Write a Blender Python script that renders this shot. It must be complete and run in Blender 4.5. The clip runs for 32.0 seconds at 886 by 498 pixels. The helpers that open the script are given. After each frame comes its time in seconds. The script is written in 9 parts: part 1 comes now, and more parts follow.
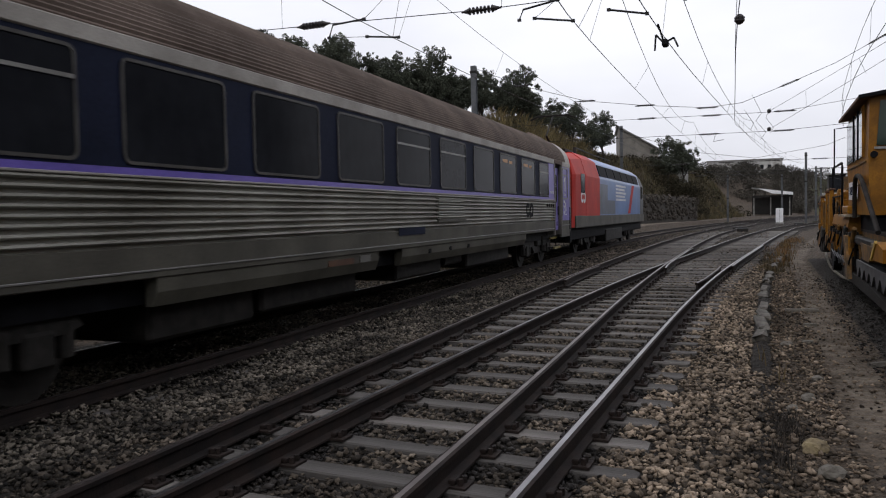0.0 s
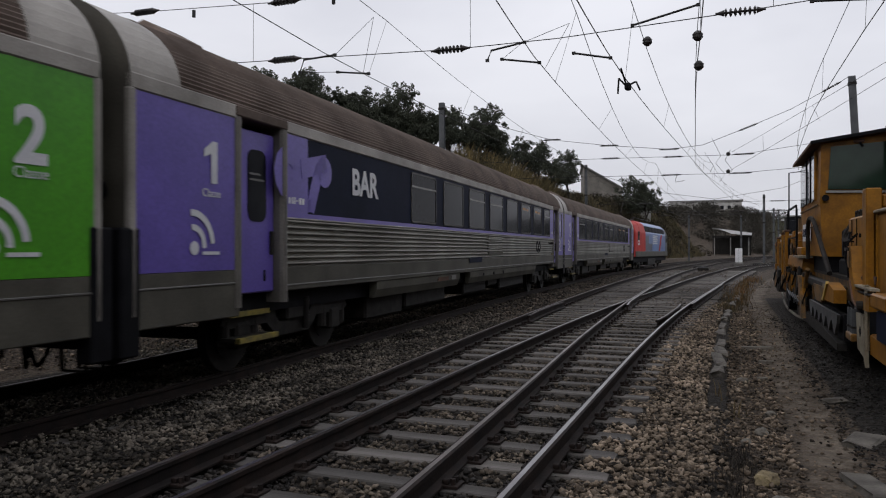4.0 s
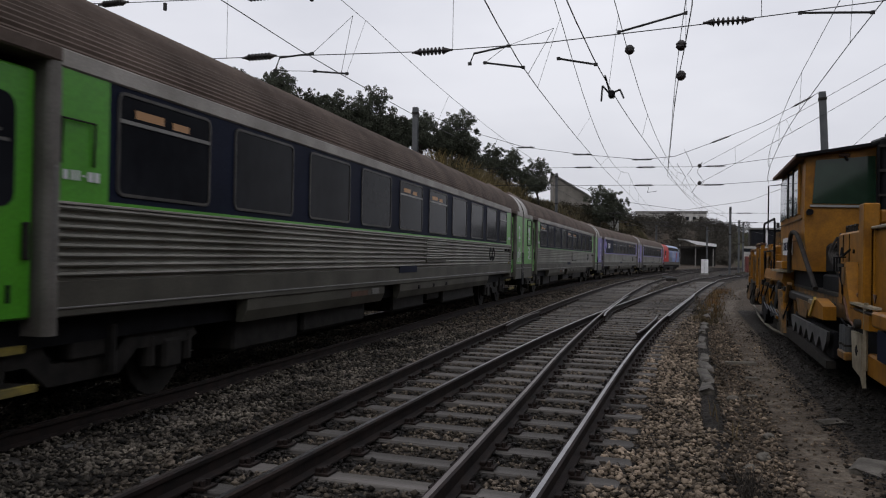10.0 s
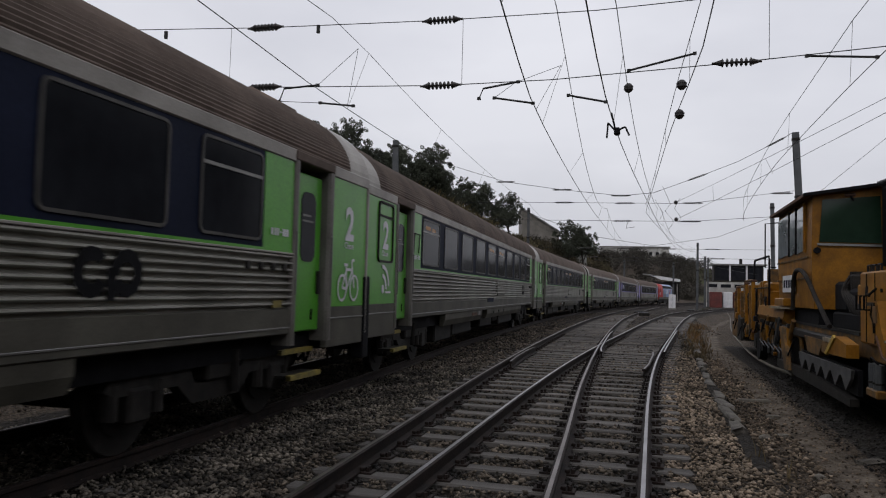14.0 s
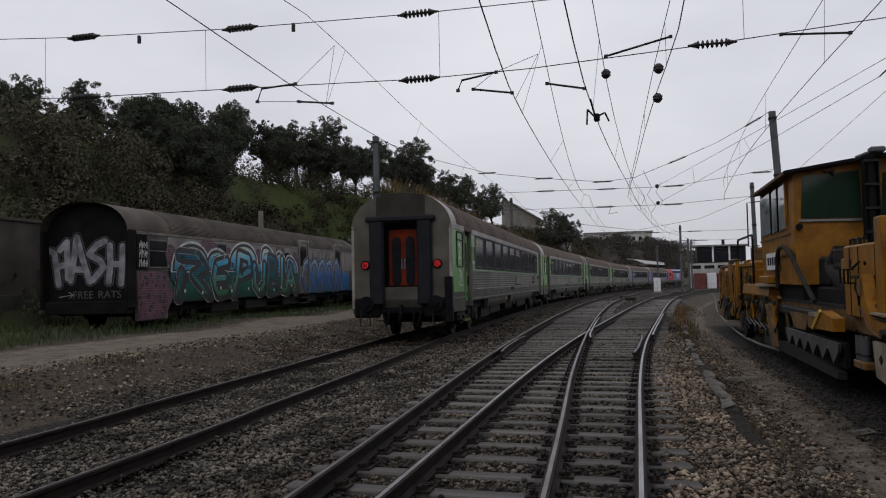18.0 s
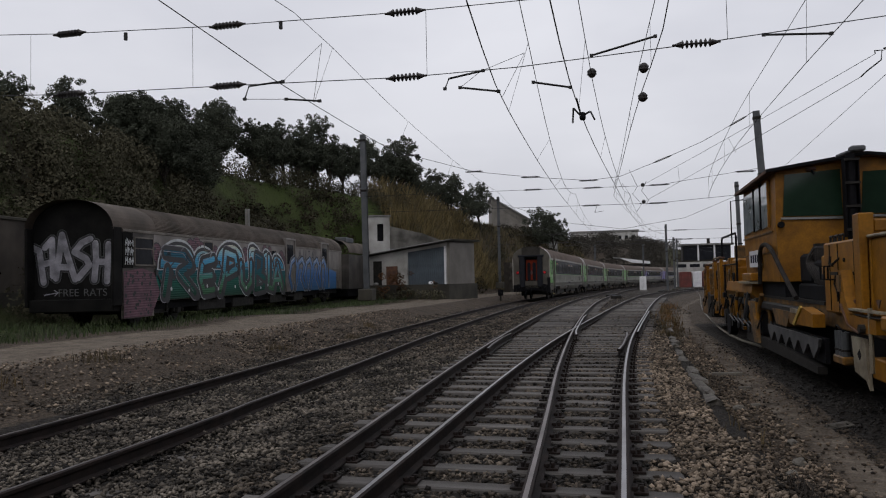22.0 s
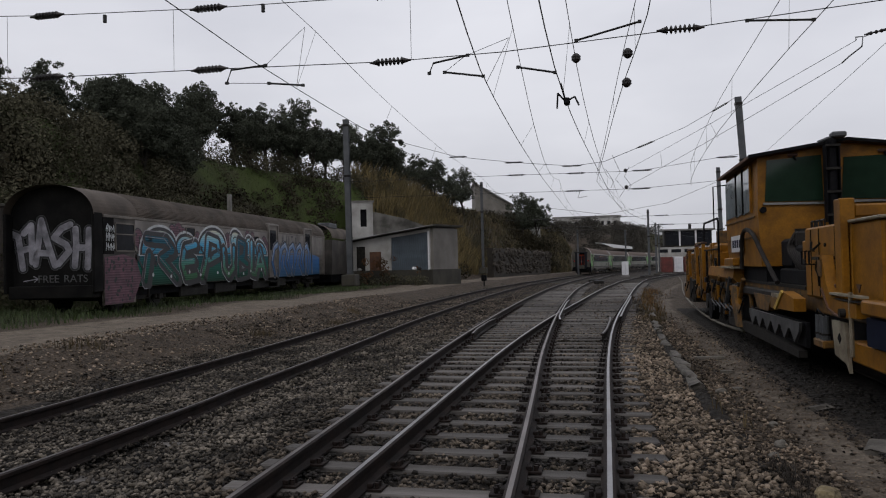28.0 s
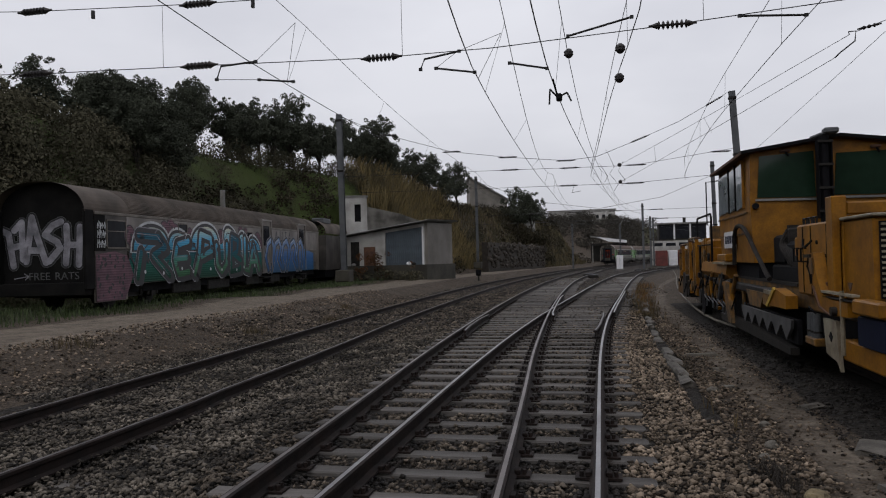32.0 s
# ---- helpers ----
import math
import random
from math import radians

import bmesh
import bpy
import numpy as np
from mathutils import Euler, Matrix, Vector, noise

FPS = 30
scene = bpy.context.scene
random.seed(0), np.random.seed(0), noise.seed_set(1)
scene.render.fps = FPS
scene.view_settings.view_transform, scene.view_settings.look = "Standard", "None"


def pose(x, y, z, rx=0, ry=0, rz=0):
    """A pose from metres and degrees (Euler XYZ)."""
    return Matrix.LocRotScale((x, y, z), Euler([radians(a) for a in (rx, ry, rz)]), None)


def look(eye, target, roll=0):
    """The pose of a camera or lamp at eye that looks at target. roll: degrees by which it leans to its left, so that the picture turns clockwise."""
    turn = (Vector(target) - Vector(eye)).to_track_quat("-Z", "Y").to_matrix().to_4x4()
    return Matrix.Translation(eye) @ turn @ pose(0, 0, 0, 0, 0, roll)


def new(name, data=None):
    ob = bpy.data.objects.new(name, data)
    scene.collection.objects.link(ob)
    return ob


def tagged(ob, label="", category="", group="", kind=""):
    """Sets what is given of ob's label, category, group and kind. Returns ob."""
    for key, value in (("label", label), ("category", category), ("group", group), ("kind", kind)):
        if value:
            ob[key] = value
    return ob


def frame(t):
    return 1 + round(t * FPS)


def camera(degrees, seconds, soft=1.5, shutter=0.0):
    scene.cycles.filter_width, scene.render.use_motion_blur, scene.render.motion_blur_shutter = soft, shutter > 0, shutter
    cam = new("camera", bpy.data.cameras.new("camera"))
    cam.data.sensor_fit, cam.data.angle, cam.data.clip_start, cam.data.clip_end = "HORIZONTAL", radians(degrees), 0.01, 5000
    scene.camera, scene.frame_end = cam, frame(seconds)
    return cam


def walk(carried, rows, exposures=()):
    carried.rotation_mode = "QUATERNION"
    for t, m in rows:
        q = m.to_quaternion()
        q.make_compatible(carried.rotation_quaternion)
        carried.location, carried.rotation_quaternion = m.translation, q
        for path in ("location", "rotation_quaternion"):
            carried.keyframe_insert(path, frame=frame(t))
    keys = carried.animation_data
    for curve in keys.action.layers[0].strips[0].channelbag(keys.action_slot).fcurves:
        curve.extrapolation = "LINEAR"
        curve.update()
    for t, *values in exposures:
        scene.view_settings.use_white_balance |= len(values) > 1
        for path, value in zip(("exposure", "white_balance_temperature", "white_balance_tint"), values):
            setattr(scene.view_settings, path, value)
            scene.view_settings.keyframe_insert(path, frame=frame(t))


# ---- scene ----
cam = camera(60.4, 32.0, soft=1.1, shutter=0.2)
PATH = [
    (0, (1.18, 0.159, 1.59), (0.393, 1.996, 1.501), -1.1),
    (0.5, (1.196, 0.078, 1.559), (0.422, 1.92, 1.469), -0.7),
    (1, (1.2, 0.072, 1.558), (0.433, 1.917, 1.463), -0.5),
    (1.5, (1.198, 0.148, 1.576), (0.437, 1.996, 1.492), -0.3),
    (2, (1.199, 0.107, 1.587), (0.463, 1.966, 1.535), 0.2),
    (2.5, (1.206, 0.08, 1.584), (0.483, 1.944, 1.56), 0.2),
    (3, (1.217, 0.073, 1.573), (0.499, 1.939, 1.566), -0.1),
    (3.5, (1.224, 0.039, 1.583), (0.512, 1.908, 1.582), -0.1),
    (5.5, (1.225, 0.023, 1.587), (0.55, 1.906, 1.59), -0.2),
    (6, (1.231, 0.01, 1.59), (0.561, 1.895, 1.594), -0.3),
    (6.5, (1.233, 0.02, 1.596), (0.568, 1.907, 1.602), -0.5),
    (7, (1.221, 0.012, 1.596), (0.555, 1.898, 1.602), -0.5),
    (7.5, (1.222, 0.056, 1.603), (0.551, 1.94, 1.612), -0.4),
    (8, (1.2, 0.079, 1.599), (0.521, 1.96, 1.609), -0.5),
    (8.5, (1.168, 0.15, 1.599), (0.47, 2.024, 1.618), -0.3),
    (9, (1.103, 0.212, 1.597), (0.393, 2.081, 1.617), 0.1),
    (9.5, (1.061, 0.303, 1.602), (0.371, 2.18, 1.613), 0.9),
    (10, (0.891, 0.371, 1.618), (0.268, 2.272, 1.634), 1.0),
    (10.5, (0.706, 0.399, 1.639), (0.121, 2.312, 1.642), 0.7),
    (11, (0.564, 0.402, 1.663), (-0.024, 2.314, 1.691), 0.4),
    (11.5, (0.469, 0.426, 1.667), (-0.126, 2.334, 1.732), 0.3),
    (12, (0.308, 0.303, 1.63), (-0.209, 2.234, 1.706), 0.1),
    (12.5, (0.194, 0.315, 1.657), (-0.289, 2.254, 1.737), 0.2),
    (13, (0.134, 0.255, 1.632), (-0.37, 2.19, 1.705), 1.0),
    (13.5, (0.091, 0.238, 1.627), (-0.415, 2.171, 1.71), 1.3),
    (14, (0.057, 0.265, 1.632), (-0.477, 2.19, 1.736), 1.5),
    (14.5, (0.046, 0.228, 1.628), (-0.503, 2.148, 1.741), 1.6),
    (16.5, (0.015, 0.321, 1.632), (-0.549, 2.237, 1.73), 1.6),
    (17, (0.011, 0.257, 1.629), (-0.517, 2.183, 1.726), -0.2),
    (17.5, (0.018, 0.267, 1.614), (-0.49, 2.199, 1.71), -1.3),
    (18, (0.023, 0.254, 1.62), (-0.471, 2.19, 1.708), -1.2),
    (18.5, (0.013, 0.216, 1.613), (-0.479, 2.153, 1.699), -0.8),
    (19, (0.035, 0.202, 1.602), (-0.455, 2.139, 1.69), -0.7),
    (19.5, (0.04, 0.213, 1.608), (-0.441, 2.152, 1.7), -0.9),
    (20, (0.04, 0.213, 1.609), (-0.43, 2.155, 1.7), -1.0),
    (20.5, (0.04, 0.208, 1.602), (-0.426, 2.151, 1.692), -1.0),
    (21, (0.045, 0.19, 1.605), (-0.419, 2.134, 1.69), -1.1),
    (21.5, (0.036, 0.208, 1.589), (-0.427, 2.152, 1.674), -1.1),
    (22, (0.045, 0.171, 1.589), (-0.416, 2.115, 1.673), -1.2),
    (22.5, (0.038, 0.162, 1.6), (-0.414, 2.109, 1.681), -1.2),
    (23, (0.039, 0.185, 1.604), (-0.408, 2.133, 1.687), -1.5),
    (23.5, (0.032, 0.188, 1.598), (-0.414, 2.136, 1.681), -1.5),
    (24, (0.022, 0.179, 1.603), (-0.422, 2.128, 1.682), -1.7),
    (24.5, (0.028, 0.179, 1.612), (-0.414, 2.128, 1.687), -1.7),
    (25, (0.028, 0.179, 1.601), (-0.41, 2.129, 1.677), -1.6),
    (25.5, (0.026, 0.162, 1.605), (-0.407, 2.113, 1.677), -1.7),
    (27.5, (0.034, 0.179, 1.603), (-0.386, 2.134, 1.653), -1.4),
    (28, (0.016, 0.169, 1.588), (-0.403, 2.125, 1.633), -1.3),
    (28.5, (0.023, 0.185, 1.588), (-0.393, 2.141, 1.633), -1.4),
    (29, (0.02, 0.191, 1.598), (-0.391, 2.147, 1.639), -1.6),
    (29.5, (0.036, 0.163, 1.593), (-0.371, 2.121, 1.63), -1.8),
    (30, (0.028, 0.166, 1.593), (-0.374, 2.125, 1.627), -1.8),
    (30.5, (0.038, 0.165, 1.602), (-0.365, 2.124, 1.634), -1.8),
    (31, (0.036, 0.166, 1.6), (-0.366, 2.125, 1.629), -1.8),
    (31.5, (0.035, 0.198, 1.599), (-0.362, 2.158, 1.627), -1.8),
    (32, (0.065, 0.246, 1.648), (-0.342, 2.204, 1.677), -1.5),
]
walk(cam, [(t, look(eye, target, roll)) for t, eye, target, roll in PATH], [(0, 0.33), (1.2, 0.27), (2.6, 0.07), (10, 0.0), (13, -0.06), (17, -0.12), (32, -0.1)])

# ---- overcast daylight ----
scene.view_settings.exposure = 0.0
world = bpy.data.worlds.new("overcast_sky")
world.use_nodes = True
scene.world = world
wn = world.node_tree.nodes
wl = world.node_tree.links
wn.clear()
w_out = wn.new("ShaderNodeOutputWorld")
w_bg = wn.new("ShaderNodeBackground")
w_sky = wn.new("ShaderNodeTexSky")
w_sky.sky_type = "NISHITA"
w_sky.sun_disc = False
w_sky.sun_elevation = radians(48)
w_sky.sun_rotation = radians(200)
w_sky.altitude = 50
w_sky.dust_density = 4.0
w_co = wn.new("ShaderNodeTexCoord")
w_map = wn.new("ShaderNodeMapping")
w_map.inputs["Scale"].default_value = (1.0, 1.0, 2.6)
w_noise = wn.new("ShaderNodeTexNoise")
w_noise.inputs["Scale"].default_value = 1.7
w_noise.inputs["Detail"].default_value = 5.0
w_noise.inputs["Roughness"].default_value = 0.5
w_ramp = wn.new("ShaderNodeValToRGB")
w_ramp.color_ramp.elements[0].position = 0.32
w_ramp.color_ramp.elements[0].color = (6.3, 6.38, 7.1, 1)
w_ramp.color_ramp.elements[1].position = 0.7
w_ramp.color_ramp.elements[1].color = (8.8, 8.85, 9.5, 1)
w_mix = wn.new("ShaderNodeMixRGB")
w_mix.inputs["Fac"].default_value = 0.93
wl.new(w_co.outputs["Generated"], w_map.inputs["Vector"])
wl.new(w_map.outputs["Vector"], w_noise.inputs["Vector"])
wl.new(w_noise.outputs["Fac"], w_ramp.inputs["Fac"])
wl.new(w_sky.outputs["Color"], w_mix.inputs["Color1"])
wl.new(w_ramp.outputs["Color"], w_mix.inputs["Color2"])
# an overcast sky is brighter overhead than at the horizon
w_sep, w_rng, w_mul = wn.new("ShaderNodeSeparateXYZ"), wn.new("ShaderNodeMapRange"), wn.new("ShaderNodeMixRGB")
w_rng.inputs["From Max"].default_value = 0.45
w_rng.inputs["To Min"].default_value, w_rng.inputs["To Max"].default_value = 0.84, 1.07
w_mul.blend_type, w_mul.inputs["Fac"].default_value = "MULTIPLY", 1.0
wl.new(w_co.outputs["Generated"], w_sep.inputs["Vector"])
wl.new(w_sep.outputs["Z"], w_rng.inputs["Value"])
wl.new(w_mix.outputs["Color"], w_mul.inputs["Color1"])
wl.new(w_rng.outputs["Result"], w_mul.inputs["Color2"])
wl.new(w_mul.outputs["Color"], w_bg.inputs["Color"])
w_bg.inputs["Strength"].default_value = 0.1
wl.new(w_bg.outputs["Background"], w_out.inputs["Surface"])

sun_data = bpy.data.lights.new("sun", "SUN")
sun_data.energy = 0.35
sun_data.angle = radians(40)
sun_data.color = (1.0, 0.96, 0.9)
sun = new("sun", sun_data)
sun.matrix_world = look((0, 0, 60), (20, 55, 0))

# ---- materials ----
def mat(name, col, col2=None, rough=0.7, metal=0.0, scale=3.0, fine=40.0, bump=0.15, depth=0.01, mix=(0.35, 0.7), spec=0.5, island=0.0):
    """A surface of two mottled tones with grain, at real-world size."""
    m = bpy.data.materials.new(name)
    m.use_nodes = True
    n, l = m.node_tree.nodes, m.node_tree.links
    b = n["Principled BSDF"]
    co = n.new("ShaderNodeTexCoord")
    big, small = n.new("ShaderNodeTexNoise"), n.new("ShaderNodeTexNoise")
    big.inputs["Scale"].default_value, big.inputs["Detail"].default_value = scale, 6.0
    small.inputs["Scale"].default_value, small.inputs["Detail"].default_value = fine, 3.0
    l.new(co.outputs["Object"], big.inputs["Vector"])
    l.new(co.outputs["Object"], small.inputs["Vector"])
    col2 = col2 or tuple(c * 0.62 for c in col)
    ramp = n.new("ShaderNodeValToRGB")
    ramp.color_ramp.elements[0].position, ramp.color_ramp.elements[1].position = mix
    ramp.color_ramp.elements[0].color, ramp.color_ramp.elements[1].color = (*col2, 1), (*col, 1)
    l.new(big.outputs["Fac"], ramp.inputs["Fac"])
    grain = n.new("ShaderNodeMixRGB")
    grain.blend_type, grain.inputs["Fac"].default_value = "OVERLAY", 0.35
    l.new(ramp.outputs["Color"], grain.inputs["Color1"])
    l.new(small.outputs["Fac"], grain.inputs["Color2"])
    last = grain.outputs["Color"]
    if island:
        geo, hsv, rng = n.new("ShaderNodeNewGeometry"), n.new("ShaderNodeHueSaturation"), n.new("ShaderNodeMapRange")
        rng.inputs["To Min"].default_value, rng.inputs["To Max"].default_value = 1 - island, 1 + island
        l.new(geo.outputs["Random Per Island"], rng.inputs["Value"])
        l.new(rng.outputs["Result"], hsv.inputs["Value"])
        l.new(last, hsv.inputs["Color"])
        last = hsv.outputs["Color"]
    l.new(last, b.inputs["Base Color"])
    b.inputs["Roughness"].default_value, b.inputs["Metallic"].default_value = rough, metal
    b.inputs["Specular IOR Level"].default_value = spec
    if bump:
        bp = n.new("ShaderNodeBump")
        bp.inputs["Strength"].default_value, bp.inputs["Distance"].default_value = bump, depth
        l.new(small.outputs["Fac"], bp.inputs["Height"])
        l.new(bp.outputs["Normal"], b.inputs["Normal"])
    return m


def glow(name, col, strength):
    m = bpy.data.materials.new(name)
    m.use_nodes = True
    b = m.node_tree.nodes["Principled BSDF"]
    b.inputs["Base Color"].default_value = (*col, 1)
    b.inputs["Emission Color"].default_value = (*col, 1)
    b.inputs["Emission Strength"].default_value = strength
    return m


def glass(name, col, rough=0.06, spec=0.35):
    m = mat(name, col, tuple(c * 0.6 for c in col), rough=rough, scale=1.2, fine=5.0, bump=0.02, spec=spec)
    return m


M_RAIL_TOP = mat("worn_rail_head", (0.29, 0.285, 0.295), (0.16, 0.15, 0.15), rough=0.32, metal=1.0, scale=2.0, fine=80, bump=0.05)
M_RAIL = mat("rusty_rail_web", (0.026, 0.017, 0.014), (0.011, 0.0085, 0.008), rough=0.8, scale=5, fine=60, bump=0.3, spec=0.2)
M_RAIL_MID = mat("brownish_rail_head", (0.185, 0.16, 0.152), (0.08, 0.064, 0.058), rough=0.4, metal=0.9, scale=2.0, fine=80, bump=0.05)
M_RAIL_WORN = mat("dull_rail_head", (0.11, 0.095, 0.09), (0.05, 0.042, 0.04), rough=0.45, metal=0.8, scale=2.0, fine=80, bump=0.05)
M_SLEEPER = mat("weathered_timber", (0.15, 0.138, 0.128), (0.04, 0.034, 0.029), rough=0.85, scale=3, fine=70, bump=0.8, mix=(0.3, 0.72))
# long grain and drying cracks, and each sleeper its own tone
_n, _l = M_SLEEPER.node_tree.nodes, M_SLEEPER.node_tree.links
_map, _info, _tone, _rng = _n.new("ShaderNodeMapping"), _n.new("ShaderNodeObjectInfo"), _n.new("ShaderNodeHueSaturation"), _n.new("ShaderNodeMapRange")
_map.inputs["Scale"].default_value = (0.07, 1.0, 1.0)
_l.new(_n["Texture Coordinate"].outputs["Object"], _map.inputs["Vector"])
for _t in [q for q in _n if q.type == "TEX_NOISE"]:
    _l.new(_map.outputs["Vector"], _t.inputs["Vector"])
_rng.inputs["To Min"].default_value, _rng.inputs["To Max"].default_value = 0.55, 1.25
_l.new(_info.outputs["Random"], _rng.inputs["Value"])
_l.new(_rng.outputs["Result"], _tone.inputs["Value"])
_b = _n["Principled BSDF"]
_l.new(_b.inputs["Base Color"].links[0].from_socket, _tone.inputs["Color"])
_l.new(_tone.outputs["Color"], _b.inputs["Base Color"])
M_BALLAST_PALE = mat("pale_ballast_stone", (0.27, 0.212, 0.157), (0.08, 0.062, 0.045), rough=0.85, scale=1.2, fine=120, bump=0.6, island=0.92, spec=0.25)
M_BALLAST = mat("ballast_stone", (0.142, 0.116, 0.09), (0.027, 0.022, 0.017), rough=0.85, scale=1.2, fine=120, bump=0.6, island=0.95, spec=0.25)
M_GRAVEL = mat("dark_gravel_stone", (0.2, 0.152, 0.11), (0.05, 0.038, 0.027), rough=0.85, scale=1.2, fine=120, bump=0.6, island=0.95, spec=0.25)
M_STEEL_DARK = mat("dark_steel", (0.032, 0.029, 0.026), (0.013, 0.012, 0.011), rough=0.65, metal=0.2, spec=0.2, scale=6, fine=60, bump=0.2)
M_BLACK = mat("black_rubber_and_shade", (0.009, 0.009, 0.011), (0.004, 0.004, 0.005), rough=0.75, scale=5, fine=50, spec=0.12)
M_STAINLESS = mat("dirty_stainless_steel", (0.325, 0.317, 0.28), (0.18, 0.173, 0.148), rough=0.48, metal=0.3, spec=0.15, scale=0.9, fine=70, bump=0.08)
M_CORNICE = mat("pale_metal_cornice", (0.37, 0.345, 0.31), (0.21, 0.193, 0.17), rough=0.5, metal=0.3, scale=1.5, fine=50, bump=0.08)
M_STAIN_TRIM = mat("brushed_trim", (0.26, 0.255, 0.24), (0.16, 0.155, 0.145), rough=0.42, metal=0.7, scale=2, fine=60, bump=0.05)
M_ROOF = mat("brown_grey_roof", (0.185, 0.141, 0.117), (0.105, 0.08, 0.066), rough=0.72, scale=1.4, fine=30, bump=0.1, spec=0.12)
M_SILL = mat("grey_olive_paint", (0.10, 0.094, 0.074), (0.05, 0.046, 0.036), rough=0.6, scale=1.3, fine=40, spec=0.3)
M_ENDGREY = mat("grey_brown_end_paint", (0.12, 0.11, 0.09), (0.052, 0.047, 0.038), rough=0.55, scale=1.1, fine=40, spec=0.3)
M_PURPLE = mat("purple_paint", (0.145, 0.10, 0.44), (0.11, 0.078, 0.34), rough=0.35, scale=1.2, fine=30, bump=0.04)
M_GREEN = mat("bright_green_paint", (0.085, 0.36, 0.02), (0.065, 0.28, 0.018), rough=0.35, scale=1.2, fine=30, bump=0.04)
M_NAVY = mat("navy_window_band", (0.014, 0.018, 0.038), (0.009, 0.012, 0.025), rough=0.6, scale=1.2, fine=30, bump=0.04, spec=0.06)
M_GLASS = glass("tinted_glass", (0.022, 0.0235, 0.028), rough=0.12, spec=0.03)
M_WHITE = mat("white_paint", (0.75, 0.75, 0.76), (0.6, 0.6, 0.62), rough=0.5, scale=2, fine=40, bump=0.05)
M_YELLOW_EDGE = mat("yellow_step_paint", (0.30, 0.23, 0.03), (0.11, 0.09, 0.03), rough=0.7, scale=6, fine=50)
M_RED = mat("red_paint", (0.5, 0.03, 0.02), (0.38, 0.02, 0.014), rough=0.5, spec=0.12, scale=1.2, fine=30, bump=0.03)
M_ORANGE_DOOR = mat("orange_door_paint", (0.19, 0.022, 0.005), (0.11, 0.014, 0.004), rough=0.6, spec=0.12, scale=2, fine=30, bump=0.04)
M_BLUE = mat("blue_film", (0.10, 0.22, 0.5), (0.035, 0.10, 0.27), rough=0.3, scale=0.45, fine=20, bump=0.03)
M_TAIL = glow("red_tail_lamp", (0.75, 0.02, 0.03), 0.35)
M_AMBER = glow("interior_lamp_strip", (0.42, 0.22, 0.09), 0.03)
M_MACHINE = mat("aged_yellow_paint", (0.3, 0.128, 0.0045), (0.155, 0.064, 0.004), rough=0.5, scale=3.2, fine=30, bump=0.08, spec=0.3)
M_MACHINE_D = mat("oily_yellow_paint", (0.21, 0.096, 0.01), (0.045, 0.027, 0.009), rough=0.65, scale=5, fine=40, bump=0.2)
M_GREENGLASS = glass("green_tinted_glass", (0.016, 0.035, 0.022))
# sky seen in the cab panes is painted in as a pale base
M_SKY_PANE = glass("sky_toned_window_glass", (0.32, 0.36, 0.38), 0.03)
M_CONCRETE = mat("grey_concrete", (0.24, 0.235, 0.22), (0.14, 0.135, 0.125), rough=0.85, scale=1.5, fine=50, bump=0.25)
M_RENDERWALL = mat("stained_white_render", (0.5, 0.49, 0.47), (0.26, 0.25, 0.23), rough=0.85, scale=0.7, fine=25, bump=0.2)
M_CORRUGATED = mat("corrugated_fibre_cement", (0.25, 0.25, 0.24), (0.13, 0.13, 0.12), rough=0.85, scale=1.0, fine=30, bump=0.2)
M_SHUTTER = mat("blue_grey_shutter", (0.10, 0.125, 0.15), (0.06, 0.075, 0.09), rough=0.5, scale=1.5, fine=30)
M_GALV = mat("galvanised_steel", (0.11, 0.115, 0.12), (0.06, 0.064, 0.07), rough=0.6, metal=0.4, scale=1.2, fine=40)
M_WIRE = mat("oxidised_wire", (0.03, 0.03, 0.03), (0.015, 0.015, 0.015), rough=0.6, metal=0.4)
M_BARK = mat("dark_bark", (0.05, 0.04, 0.032), (0.02, 0.017, 0.014), rough=0.95, scale=4, fine=30, bump=0.8, depth=0.03)
M_SCRUB = mat("dark_scrub_leaves", (0.095, 0.088, 0.057), (0.05, 0.047, 0.03), rough=0.9, spec=0.1, scale=0.4, fine=6, bump=0, island=0.3)
M_LEAF = mat("olive_foliage", (0.082, 0.09, 0.066), (0.042, 0.047, 0.034), rough=0.9, spec=0.1, scale=0.5, fine=6, bump=0, island=0.28)
M_LEAF2 = mat("scrub_foliage", (0.055, 0.046, 0.028), (0.022, 0.02, 0.012), rough=0.9, spec=0.15, scale=0.5, fine=6, bump=0, island=0.5)
# foliage greyed in its base colour to stand in for distance haze
M_FARWOOD = mat("hazy_far_woodland", (0.072, 0.066, 0.055), (0.04, 0.037, 0.031), rough=0.95, spec=0.1, scale=0.12, fine=2, bump=0, island=0.35)
M_DRYGRASS = mat("dry_bank_grass", (0.12, 0.092, 0.045), (0.05, 0.046, 0.022), rough=0.9, scale=0.3, fine=6, bump=0, island=0.4)
M_ORANGE_WEED = mat("rust_orange_weeds", (0.17, 0.075, 0.018), (0.06, 0.05, 0.015), rough=0.85, scale=1.5, fine=8, bump=0, island=0.4)
M_RUSTLEAF = mat("rust_brown_foliage", (0.12, 0.052, 0.022), (0.045, 0.03, 0.016), rough=0.9, spec=0.1, scale=0.9, fine=6, bump=0, island=0.4)
M_REED = mat("dry_reeds", (0.21, 0.155, 0.06), (0.085, 0.068, 0.028), rough=0.8, scale=0.7, fine=8, bump=0, island=0.45)
M_GRASS = mat("short_grass_blades", (0.05, 0.078, 0.018), (0.026, 0.038, 0.011), rough=0.8, scale=0.5, fine=8, bump=0, island=0.4)
